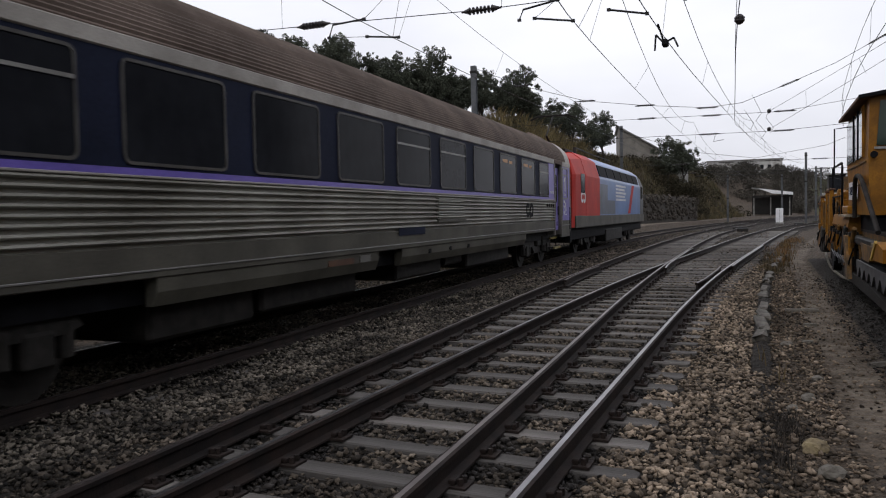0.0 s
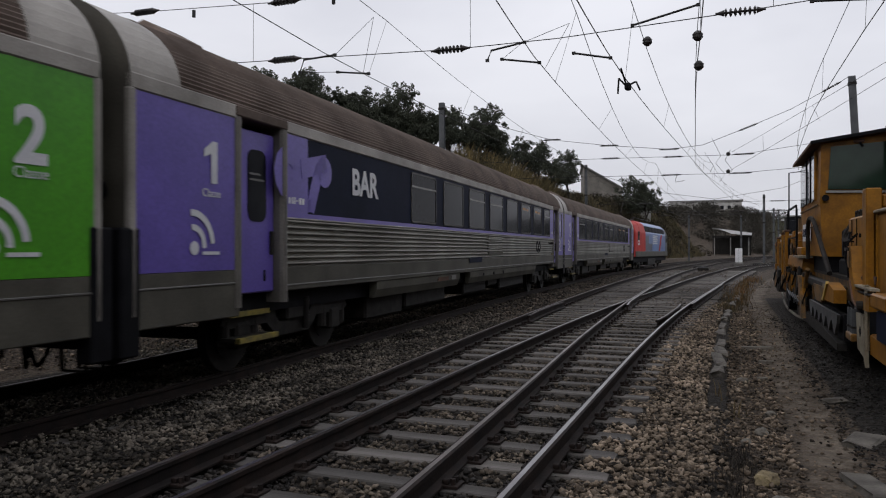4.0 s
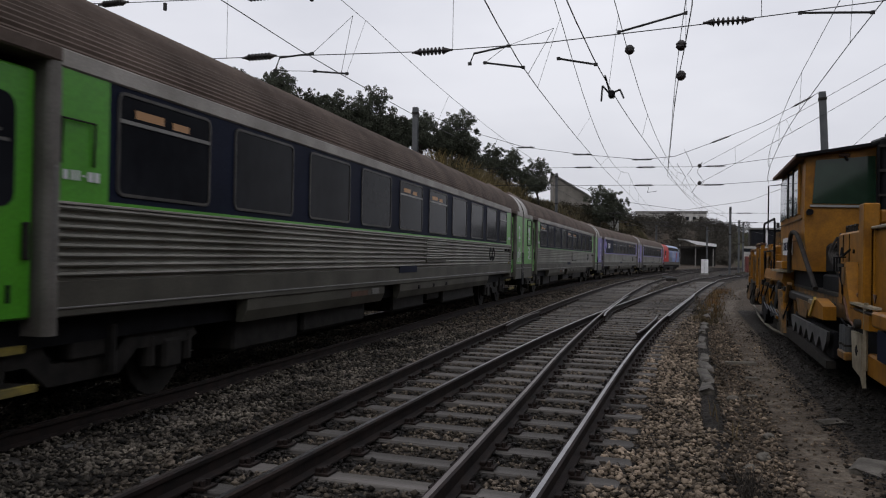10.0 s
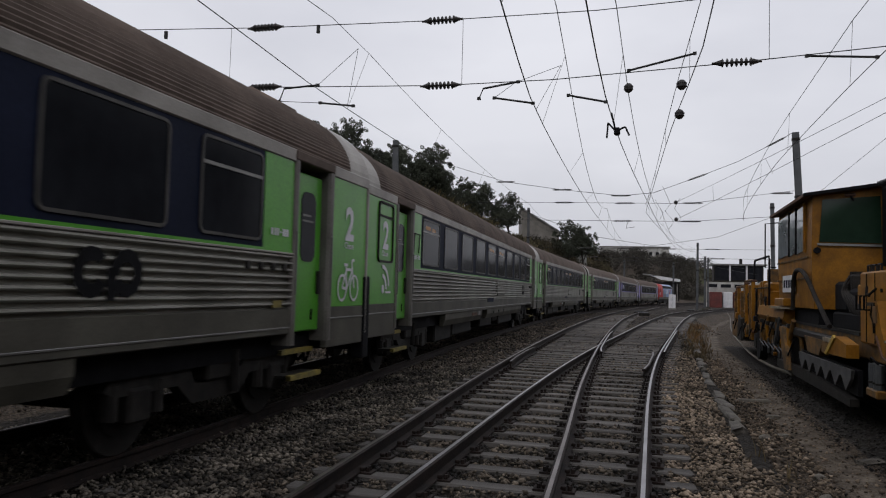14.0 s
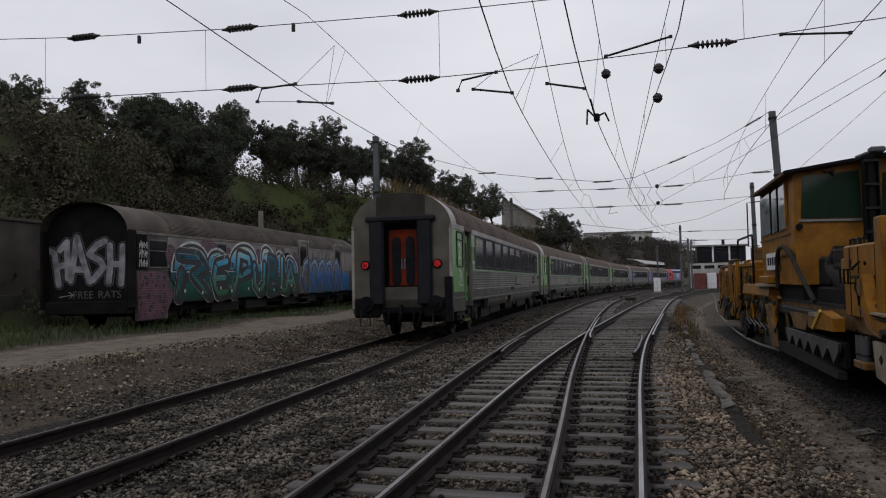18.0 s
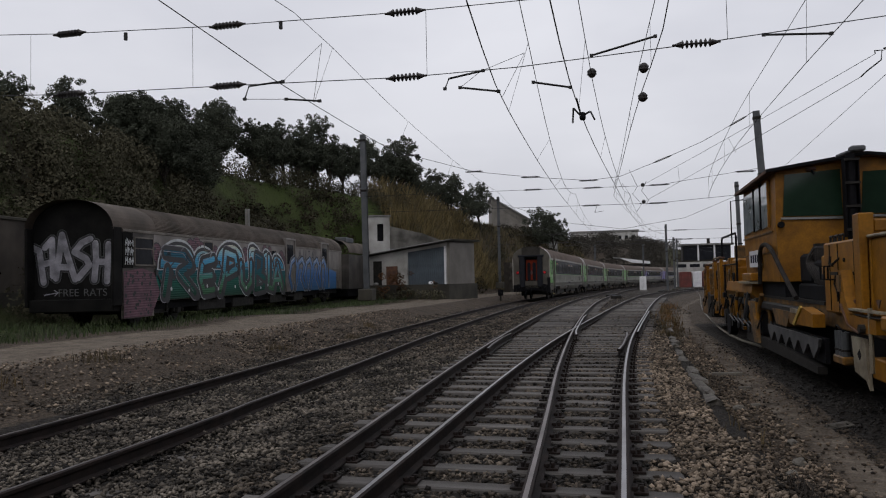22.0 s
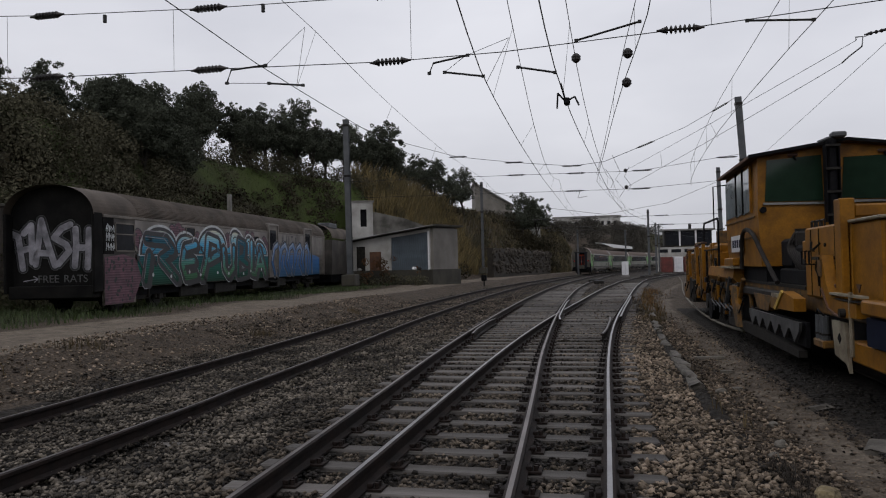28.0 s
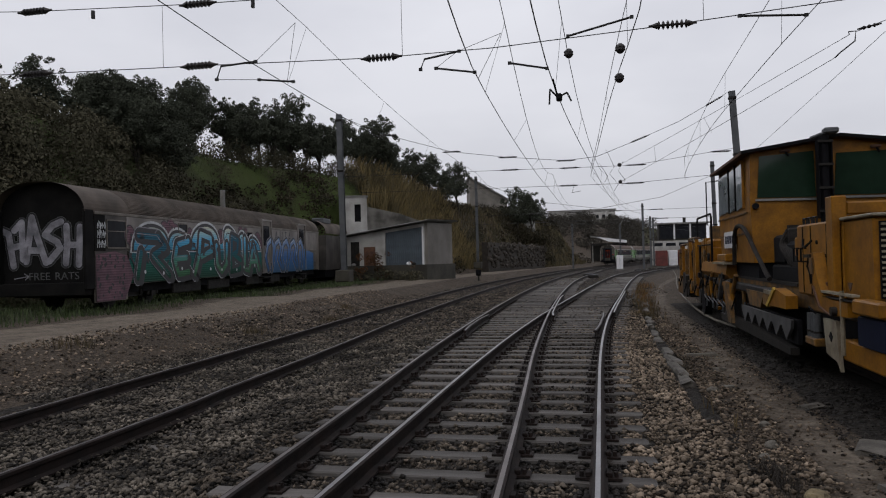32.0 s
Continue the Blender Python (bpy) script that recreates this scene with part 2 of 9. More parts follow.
M_WEED = mat("dry_weeds", (0.11, 0.075, 0.03), (0.045, 0.036, 0.018), rough=0.85, scale=1.5, fine=8, bump=0, island=0.4)
M_STONE = mat("rubble_stone", (0.052, 0.043, 0.033), (0.022, 0.018, 0.014), rough=0.9, scale=2, fine=25, bump=0.4, island=0.4)
M_CLOTH_DIRT = mat("slab_concrete", (0.17, 0.155, 0.13), (0.10, 0.09, 0.075), rough=0.9, scale=3, fine=60, bump=0.4)
M_RUST = mat("rusty_steel", (0.13, 0.06, 0.03), (0.06, 0.03, 0.02), rough=0.85, scale=4, fine=50, bump=0.3)
M_INSUL = mat("brown_glazed_insulator", (0.022, 0.017, 0.016), (0.012, 0.01, 0.01), rough=0.5, scale=5, fine=40)


# ---- mesh helpers ----
def mesh_of(name, verts, faces, material):
    me = bpy.data.meshes.new(name)
    me.from_pydata([tuple(v) for v in verts], [], [tuple(f) for f in faces])
    me.materials.append(material)
    me.update()
    return me


def part(name, bm, material, parent=None, label="", m=None, smooth=False):
    """Links a bmesh (or a finished mesh) as one object under a thing."""
    if isinstance(bm, bmesh.types.BMesh):
        me = bpy.data.meshes.new(name)
        bmesh.ops.recalc_face_normals(bm, faces=bm.faces)
        bm.to_mesh(me)
        bm.free()
        me.materials.append(material)
    else:
        me = bm
    if smooth:
        me.polygons.foreach_set("use_smooth", [True] * len(me.polygons))
    ob = new(name, me)
    if parent:
        ob.parent = parent
    if m is not None:
        ob.matrix_basis = m
    if label:
        ob["label"] = label
    return ob


def box(bm, x0, x1, y0, y1, z0, z1, bevel=0.0, m=None):
    geo = bmesh.ops.create_cube(bm, size=1.0)
    vs = geo["verts"]
    for v in vs:
        v.co = Vector((x0 + (v.co.x + 0.5) * (x1 - x0), y0 + (v.co.y + 0.5) * (y1 - y0), z0 + (v.co.z + 0.5) * (z1 - z0)))
    if bevel:
        es = list({e for v in vs for e in v.link_edges})
        out = bmesh.ops.bevel(bm, geom=es, offset=bevel, segments=1, affect="EDGES")
        vs = out["verts"]
    if m is not None:
        bmesh.ops.transform(bm, matrix=m, verts=list(set(vs)))
    return bm


def bx(*args, bevel=0.0, m=None):
    return box(bmesh.new(), *args, bevel=bevel, m=m)


def tube(bm, points, r, sides=6, r2=None):
    """A round bar along points."""
    pts = [Vector(p) for p in points]
    rings = []
    for i, p in enumerate(pts):
        d = (pts[min(i + 1, len(pts) - 1)] - pts[max(i - 1, 0)]).normalized()
        a = d.cross(Vector((0, 0, 1)) if abs(d.z) < 0.9 else Vector((1, 0, 0))).normalized()
        b = d.cross(a)
        rr = r if r2 is None else r + (r2 - r) * i / (len(pts) - 1)
        rings.append([bm.verts.new(p + rr * (math.cos(2 * math.pi * k / sides) * a + math.sin(2 * math.pi * k / sides) * b)) for k in range(sides)])
    for u, v in zip(rings, rings[1:]):
        for k in range(sides):
            bm.faces.new((u[k], u[(k + 1) % sides], v[(k + 1) % sides], v[k]))
    bm.faces.new(rings[0][::-1])
    bm.faces.new(rings[-1])
    return bm


def curved(points, n=5):
    """More points along a smooth curve through the given ones."""
    p = [Vector(q) for q in points]
    p = [2 * p[0] - p[1], *p, 2 * p[-1] - p[-2]]
    res = []
    for a, b, c, d in zip(p, p[1:], p[2:], p[3:]):
        for k in range(n):
            t = k / n
            res.append(0.5 * (2 * b + (c - a) * t + (2 * a - 5 * b + 4 * c - d) * t * t + (3 * b - a - 3 * c + d) * t**3))
    return res + [p[-2]]


def tb(points, r, sides=6, r2=None):
    return tube(bmesh.new(), points, r, sides, r2)


def prism(bm, outline, axis, a0, a1):
    """An outline in the two other axes, drawn out along axis from a0 to a1."""
    def at(p, a):
        return {"x": (a, p[0], p[1]), "y": (p[0], a, p[1]), "z": (p[0], p[1], a)}[axis]
    lo = [bm.verts.new(at(p, a0)) for p in outline]
    hi = [bm.verts.new(at(p, a1)) for p in outline]
    n = len(outline)
    for k in range(n):
        bm.faces.new((lo[k], lo[(k + 1) % n], hi[(k + 1) % n], hi[k]))
    bm.faces.new(lo[::-1])
    bm.faces.new(hi)
    return bm


def pr(outline, axis, a0, a1):
    return prism(bmesh.new(), outline, axis, a0, a1)


def cyl(bm, x, y, z0, z1, r, sides=12, axis="z", r2=None):
    p = {"z": ((x, y, z0), (x, y, z1)), "x": ((z0, x, y), (z1, x, y)), "y": ((x, z0, y), (x, z1, y))}[axis]
    return tube(bm, p, r, sides, r2)


def thing(name, x=0, y=0, z=0, rz=0, label="", category="", group="", kind=""):
    ob = new(name)
    ob.empty_display_size = 0.1
    ob.matrix_basis = pose(x, y, z, 0, 0, rz)
    return tagged(ob, label, category, group, kind)


def text_mesh(body, size, material, name="lettering", extrude=0.002, bold=0.0):
    cu = bpy.data.curves.new(name, "FONT")
    cu.body, cu.size, cu.extrude, cu.align_x, cu.offset = body, size, extrude, "LEFT", bold
    ob = bpy.data.objects.new(name, cu)
    scene.collection.objects.link(ob)
    me = bpy.data.meshes.new_from_object(ob.evaluated_get(bpy.context.evaluated_depsgraph_get()))
    bpy.data.objects.remove(ob)
    bpy.data.curves.remove(cu)
    me.materials.clear()
    me.materials.append(material)
    return me


# ---- plan ----
def dip(y):
    """The line falls gently away."""
    return -0.0000195 * min(max(0.0, y), 130.0) ** 2


class Line:
    """A smooth line on the plan through control points, measured by its length from y = 0."""

    def __init__(self, ctrl, step=0.5):
        p = np.array(ctrl, float)
        p = np.vstack([2 * p[0] - p[1], p, 2 * p[-1] - p[-2]])
        out = []
        for i in range(1, len(p) - 2):
            n = max(2, int(np.linalg.norm(p[i + 1] - p[i]) / step))
            t = np.linspace(0, 1, n, endpoint=False)[:, None]
            a, b, c, d = p[i - 1 : i + 3]
            out.append(0.5 * (2 * b + (c - a) * t + (2 * a - 5 * b + 4 * c - d) * t**2 + (3 * b - a - 3 * c + d) * t**3))
        self.p = np.vstack([*out, p[-2:-1]])
        self.s = np.r_[0, np.cumsum(np.linalg.norm(np.diff(self.p, axis=0), axis=1))]
        self.s -= np.interp(0.0, self.p[:, 1], self.s)

    def at(self, s):
        return np.array([np.interp(s, self.s, self.p[:, 0]), np.interp(s, self.s, self.p[:, 1])])

    def heading(self, s):
        d = self.at(s + 0.6) - self.at(s - 0.6)
        return math.atan2(d[1], d[0])

    def x(self, y):
        return float(np.interp(y, self.p[:, 1], self.p[:, 0]))

    def points(self, s0, s1, step, off=0.0):
        res = []
        for s in np.arange(s0, s1 + 1e-6, step):
            q, h = self.at(s), self.heading(s)
            res.append((q[0] + off * math.sin(h), q[1] - off * math.cos(h)))
        return res


MAIN = Line([(-3.3, -260), (-4.4, -100), (-5.18, -20), (-5.46, 5.3), (-5.6, 9), (-5.82, 14), (-6.3, 22), (-6.7, 34), (-6.9, 46), (-6.7, 60), (-6.0, 75), (-5.0, 94), (-3.4, 117), (0.6, 150), (8, 190), (22, 240), (45, 300), (80, 360)])
LEFT = Line([(-0.87, -40), (-0.87, -12), (-1.02, -5), (-1.3, 1), (-1.49, 5), (-1.66, 8.2), (-1.93, 13), (-2.2, 20), (-2.38, 27), (-2.5, 35), (-2.5, 48), (-2.1, 62), (-1.3, 80), (-0.3, 98), (1.7, 120), (6, 150), (14, 190), (29, 240)])
RIGHT = Line([(-0.87, -40), (-0.87, -12), (-0.87, 5), (-0.86, 12), (-0.74, 17.5), (-0.5, 23), (-0.12, 30), (0.42, 40), (1.2, 52), (2.6, 68), (5.6, 86), (10.5, 106), (19, 130), (34, 160), (58, 195)])
SIDING = Line([(4.25, -60), (4.25, 5), (4.22, 18), (4.4, 28), (5.3, 42), (7.5, 60), (11, 78), (17, 100), (27, 125)])
MAIN_Z, RAIL_Z = 0.07, 0.17
GAUGE = 1.74

# ---- ground ----
def smooth(a, b, v):
    t = min(max((v - a) / (b - a), 0.0), 1.0)
    return t * t * (3 - 2 * t)


def hill(x, y):
    """Height of the wooded bank beside the line."""
    u = MAIN.x(min(y, 340.0)) - x
    foot = 13.8 - 6.0 * smooth(48, 71, y) - 2.8 * smooth(74, 112, y)
    rise = smooth(foot, foot + 6.5, u) * 9.0 + smooth(foot + 9, foot + 60, u) * 2.0
    end = 1 - 0.1 * smooth(60, 90, y) - 0.9 * smooth(150, 178, y)
    return rise * end + smooth(200, 245, y) * 13.0 * smooth(7, 38, u)


def ground_z(x, y):
    u = MAIN.x(min(y, 340.0)) - x
    z = dip(y)
    if u > -2.2:
        z += -0.10 * smooth(-2.2, -1.3, u)
        z += 0.45 * smooth(1.7, 3.6, u)
        z += hill(x, y)
        if u > 4:
            z += 0.12 * noise.noise((x * 0.25, y * 0.25, 0))
        if u > 17:
            z += 0.5 * noise.noise((x * 0.12, y * 0.12, 3))
    if x > 0.9:
        z += -0.095 * smooth(1.12, 1.32, x) + 0.025 * noise.noise((x * 0.8, y * 0.5, 5))
    z += 0.012 * noise.noise((x * 1.3, y * 1.3, 9))
    if y < 45 and -4.5 < x < 1.0:
        z -= 0.034
    if y > 300:
        z += smooth(300, 900, y) * 25 * (0.5 + 0.5 * noise.noise((x * 0.004, y * 0.004, 2)))
    return z


def ground_mesh():
    xs = np.r_[np.array([-2500, -1200, -600, -300, -180, -130, -100]), np.arange(-84, -30, 2.5), np.arange(-30, -9, 0.8), np.arange(-9, 0.6, 0.3), np.arange(0.6, 3.0, 0.1), np.arange(3.0, 6, 0.3), np.arange(6, 20, 1.0), np.array([22, 26, 32, 40, 55, 75, 100, 140, 200, 300, 600, 1200, 2500])]
    ys = np.r_[np.array([-1500, -500, -200, -100, -60, -40, -25, -15, -8]), np.arange(-4, 20, 0.35), np.arange(20, 60, 1.0), np.arange(60, 150, 3.0), np.array([155, 165, 180, 200, 230, 270, 320, 400, 500, 650, 900, 1300, 2000, 3200])]
    nx = len(xs)
    verts = [(x, y, ground_z(x, y)) for y in ys for x in xs]
    faces = [(j * nx + i, j * nx + i + 1, (j + 1) * nx + i + 1, (j + 1) * nx + i) for j in range(len(ys) - 1) for i in range(nx - 1)]
    me = mesh_of("ground", verts, faces, ground_material())
    zones = np.zeros((len(verts), 4), np.float32)
    for k, (x, y, z) in enumerate(verts):
        u = MAIN.x(min(y, 340.0)) - x
        ballast = 1.0 if (u < 1.9 and x < 0.55 + 0.2 * math.sin(y * 0.7) + max(0.0, RIGHT.x(min(y, 190.0)) + 0.87)) else 0.0
        path = smooth(3.3, 4.0, u) * (1 - smooth(6.3, 7.3, u)) * (1.0 if y < 140 else 0.0)
        if y > 75:
            path *= 1 - smooth(4.6, 5.2, u) * smooth(75, 95, y)
        lane = 1.98 + 0.06 * math.sin(y * 0.4) + 0.0022 * max(0.0, y - 20.0) ** 2
        path = max(path, 0.54 * (1 - smooth(0.1, 0.5, abs(x - lane))) * smooth(3.5, 5, y) * (1.0 if y < 70 else 0.0))
        grass = smooth(7.0, 9.0, u) if y < 300 else 0.4
        if y > 62:
            grass *= 1 - 0.8 * smooth(62, 72, y)
        if x > 12:
            grass = max(grass, 0.5)
        # shade of the gaps between stones is put into the ground colour
        shaded_fines = 1.0 if (ballast or 0 < x < 1.2) else 0.2 * (1 - smooth(1.6, 1.75, x)) * smooth(1.15, 1.25, x)
        # oily ground here also carries the machine's shade in its colour
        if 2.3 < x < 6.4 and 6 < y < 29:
            shaded_fines = 1.05 * smooth(2.2, 2.5, x) * (1 - smooth(5.7, 6.3, x))
        zones[k] = (ballast, path, grass, shaded_fines * (1 - smooth(30, 42, y)))
    for i, nm in enumerate(("zone_ballast", "zone_path", "zone_grass", "zone_shaded_fines")):
        at = me.attributes.new(nm, "FLOAT", "POINT")
        at.data.foreach_set("value", zones[:, i])
    me.polygons.foreach_set("use_smooth", [True] * len(me.polygons))
    return me


def ground_material():
    m = bpy.data.materials.new("rail_yard_ground")
    m.use_nodes = True
    n, l = m.node_tree.nodes, m.node_tree.links
    b = n["Principled BSDF"]
    b.inputs["Roughness"].default_value = 0.95
    b.inputs["Specular IOR Level"].default_value = 0.25
    co = n.new("ShaderNodeTexCoord")

    def noise_tex(scale, detail=5.0):
        t = n.new("ShaderNodeTexNoise")
        t.inputs["Scale"].default_value, t.inputs["Detail"].default_value = scale, detail
        l.new(co.outputs["Object"], t.inputs["Vector"])
        return t.outputs["Fac"]

    def two(fac, c0, c1, p0=0.35, p1=0.68):
        r = n.new("ShaderNodeValToRGB")
        r.color_ramp.elements[0].position, r.color_ramp.elements[1].position = p0, p1
        r.color_ramp.elements[0].color, r.color_ramp.elements[1].color = (*c0, 1), (*c1, 1)
        l.new(fac, r.inputs["Fac"])
        return r.outputs["Color"]

    def blend(fac, a, c):
        x = n.new("ShaderNodeMixRGB")
        l.new(fac, x.inputs["Fac"])
        l.new(a, x.inputs["Color1"])
        l.new(c, x.inputs["Color2"])
        return x.outputs["Color"]

    def zone(name, ragged):
        a = n.new("ShaderNodeAttribute")
        a.attribute_name = name
        s = n.new("ShaderNodeMath")
        s.operation = "MULTIPLY_ADD"
        l.new(noise_tex(ragged, 6.0), s.inputs[0])
        s.inputs[1].default_value = 0.9
        l.new(a.outputs["Fac"], s.inputs[2])
        r = n.new("ShaderNodeMapRange")
        r.inputs["From Min"].default_value, r.inputs["From Max"].default_value = 0.8, 1.1
        l.new(s.outputs["Value"], r.inputs["Value"])
        return r.outputs["Result"]

    cells = n.new("ShaderNodeTexVoronoi")
    cells.inputs["Scale"].default_value = 13.0
    l.new(co.outputs["Object"], cells.inputs["Vector"])
    cell_tone = n.new("ShaderNodeSeparateColor")
    l.new(cells.outputs["Color"], cell_tone.inputs["Color"])
    pebbles = n.new("ShaderNodeTexVoronoi")
    pebbles.inputs["Scale"].default_value = 45.0
    l.new(co.outputs["Object"], pebbles.inputs["Vector"])
    pebble_tone = n.new("ShaderNodeSeparateColor")
    l.new(pebbles.outputs["Color"], pebble_tone.inputs["Color"])
    stone = two(cell_tone.outputs["Red"], (0.004, 0.0034, 0.0028), (0.055, 0.045, 0.036), 0.15, 0.95)
    tint = two(noise_tex(0.35), (0.5, 0.44, 0.4), (0.62, 0.62, 0.6))
    st = n.new("ShaderNodeMixRGB")
    st.blend_type, st.inputs["Fac"].default_value = "OVERLAY", 0.6
    l.new(stone, st.inputs["Color1"])
    l.new(tint, st.inputs["Color2"])
    gravel = two(pebble_tone.outputs["Green"], (0.02, 0.0155, 0.0115), (0.13, 0.1, 0.073), 0.15, 0.9)
    soil = two(noise_tex(1.1, 8.0), (0.03, 0.023, 0.016), (0.075, 0.057, 0.041))
    bare = blend(noise_tex(2.4, 8.0), gravel, soil)
    path = blend(pebble_tone.outputs["Blue"], two(noise_tex(2.0, 8.0), (0.085, 0.069, 0.051), (0.21, 0.175, 0.137)), two(noise_tex(7.0, 8.0), (0.09, 0.073, 0.055), (0.23, 0.192, 0.152)))
    grass = two(noise_tex(0.16, 8.0), (0.03, 0.026, 0.015), (0.056, 0.078, 0.019), 0.42, 0.62)
    c = blend(zone("zone_path", 3.0), bare, path)
    c = blend(zone("zone_grass", 0.8), c, grass)
    c = blend(zone("zone_ballast", 6.0), c, st.outputs["Color"])
    # near-black fines tone that also holds the painted shade
    shaded_fines = two(noise_tex(9.0, 6.0), (0.009, 0.0075, 0.006), (0.03, 0.025, 0.02))
    c = blend(zone("zone_shaded_fines", 6.0), c, shaded_fines)
    l.new(c, b.inputs["Base Color"])
    bp = n.new("ShaderNodeBump")
    bp.inputs["Strength"].default_value, bp.inputs["Distance"].default_value = 0.9, 0.04
    add = n.new("ShaderNodeMath")
    add.operation = "ADD"
    inv = n.new("ShaderNodeMath")
    inv.operation = "MULTIPLY"
    inv.inputs[1].default_value = -1.6
    l.new(cells.outputs["Distance"], inv.inputs[0])
    l.new(inv.outputs["Value"], add.inputs[0])
    l.new(noise_tex(30.0), add.inputs[1])
    l.new(add.outputs["Value"], bp.inputs["Height"])
    l.new(bp.outputs["Normal"], b.inputs["Normal"])
    return m


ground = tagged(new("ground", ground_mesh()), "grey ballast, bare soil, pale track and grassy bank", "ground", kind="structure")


# ---- tracks ----
RAIL_SHAPE = [(-0.065, 0.0), (-0.065, 0.014), (-0.012, 0.03), (-0.010, 0.10), (-0.035, 0.115), (-0.036, 0.143), (-0.017, 0.152), (0.017, 0.152), (0.036, 0.143), (0.035, 0.115), (0.010, 0.10), (0.012, 0.03), (0.065, 0.014), (0.065, 0.0)]


def rail_mesh(points, top, head, base=0.0):
    """A rail along plan points; its running surface takes a second material."""
    verts, faces, slots, k = [], [], [], len(RAIL_SHAPE)
    for i, p in enumerate(points):
        a, b = points[max(i - 1, 0)], points[min(i + 1, len(points) - 1)]
        d = Vector((b[0] - a[0], b[1] - a[1])).normalized()
        for u, v in RAIL_SHAPE:
            verts.append((p[0] + u * d.y, p[1] - u * d.x, top - 0.152 + v + dip(p[1])))
    for i in range(len(points) - 1):
        for j in range(k):
            faces.append((i * k + j, i * k + (j + 1) % k, (i + 1) * k + (j + 1) % k, (i + 1) * k + j))
            slots.append(1 if j == 6 else 0)
    faces += [tuple(range(k))[::-1], tuple(range((len(points) - 1) * k, len(points) * k))]
    slots += [0, 0]
    me = mesh_of("rail", verts, faces, M_RAIL)
    me.materials.append(head)
    me.polygons.foreach_set("material_index", slots)
    return me


def rail_line(line, off, s0, s1, top, head):
    near = line.points(s0, min(s1, 60), 0.8, off)
    far = line.points(60.5, s1, 3.0, off) if s1 > 62 else []
    return rail_mesh(near + far, top, head)


track_main = thing("railway_track", label="main line of two dull steel rails on ballast", category="track", kind="structure")
track_left = thing("railway_track", label="turnout track of worn steel rails on timber sleepers", category="track", kind="structure")
track_right = thing("railway_track", label="diverging turnout track with shiny steel rails on timber sleepers", category="track", kind="structure")
track_siding = thing("railway_track", label="rusty siding track under the yellow machine", category="track", kind="structure")
for th, line, top, head, s0, s1 in ((track_main, MAIN, MAIN_Z, M_RAIL_WORN, -150, 330), (track_left, LEFT, RAIL_Z, M_RAIL_MID, -14, 200), (track_right, RIGHT, RAIL_Z, M_RAIL_TOP, -30, 190), (track_siding, SIDING, RAIL_Z, M_RAIL_WORN, -40, 95)):
    for off in (-GAUGE / 2, GAUGE / 2):
        part("rail", rail_line(line, off, s0, s1, top, head), None, th)


# guard rails and crossing
def side_rail(line, off, s0, s1, th, flare=0.05, name="guard_rail", head=None):
    pts = line.points(s0, s1, 0.4, off)
    n = len(pts)
    sgn = 1 if off < 0 else -1
    res = []
    for i, p in enumerate(pts):
        e = max(0.0, 1 - min(i, n - 1 - i) / 3.0) * flare * sgn
        res.append((p[0] + e, p[1]))
    part(name, rail_mesh(res, RAIL_Z + 0.02, head or M_RAIL_TOP), None, th)


side_rail(RIGHT, GAUGE / 2 - 0.125, 15.6, 20.6, track_right, head=M_RAIL_WORN)
side_rail(LEFT, -GAUGE / 2 + 0.125, 15.8, 20.2, track_left, head=M_RAIL_WORN)
side_rail(LEFT, GAUGE / 2 + 0.10, 19.6, 30, track_left, flare=-0.05, name="wing_rail")
side_rail(RIGHT, GAUGE / 2 + 0.09, 20.5, 33, track_right, flare=0.0, name="check_rail")


def sleeper_mesh(length, width=0.185, height=0.14):
    bm = bmesh.new()
    box(bm, -length / 2, length / 2, -width / 2, width / 2, -height, 0.0, bevel=0.012)
    rnd = random.Random(int(length * 100))
    for v in bm.verts:
        v.co += Vector((rnd.uniform(-0.02, 0.02), rnd.uniform(-0.008, 0.008), rnd.uniform(-0.006, 0.004)))
    me = bpy.data.meshes.new("sleeper")
    bm.to_mesh(me)
    bm.free()
    me.materials.append(M_SLEEPER)
    return me


SLEEPERS = {}


def sleeper(th, x, y, h, length, top):
    key = round(length, 1)
    if key not in SLEEPERS:
        SLEEPERS[key] = sleeper_mesh(key)
    rnd = random.Random(int(x * 977 + y * 131))
    ob = new("sleeper", SLEEPERS[key])
    ob.parent = th
    ob.matrix_basis = pose(x + rnd.uniform(-0.03, 0.03), y + rnd.uniform(-0.02, 0.02), top + dip(y) + rnd.uniform(-0.008, 0.006), rnd.uniform(-0.8, 0.8), 0, math.degrees(h) - 90 + rnd.uniform(-1.2, 1.2))
    return ob


y = -3.0
while y < 62:
    xl, xr = LEFT.x(y), RIGHT.x(y)
    if y < 37:
        length = (xr - xl) + 2.56
        sleeper(track_left if y < 20 else track_right, (xl + xr) / 2 + 0.01, y, math.pi / 2 - 0.02, length, 0.012)
    else:
        sleeper(track_left, xl, y, math.pi / 2, 2.6, 0.012)
        sleeper(track_right, xr, y, math.pi / 2 - 0.06, 2.6, 0.012)
    y += 0.6
for s in np.arange(-2, 45, 0.6):
    q = MAIN.at(s)
    sleeper(track_main, q[0], q[1], MAIN.heading(s), 2.6, MAIN_Z - 0.2)

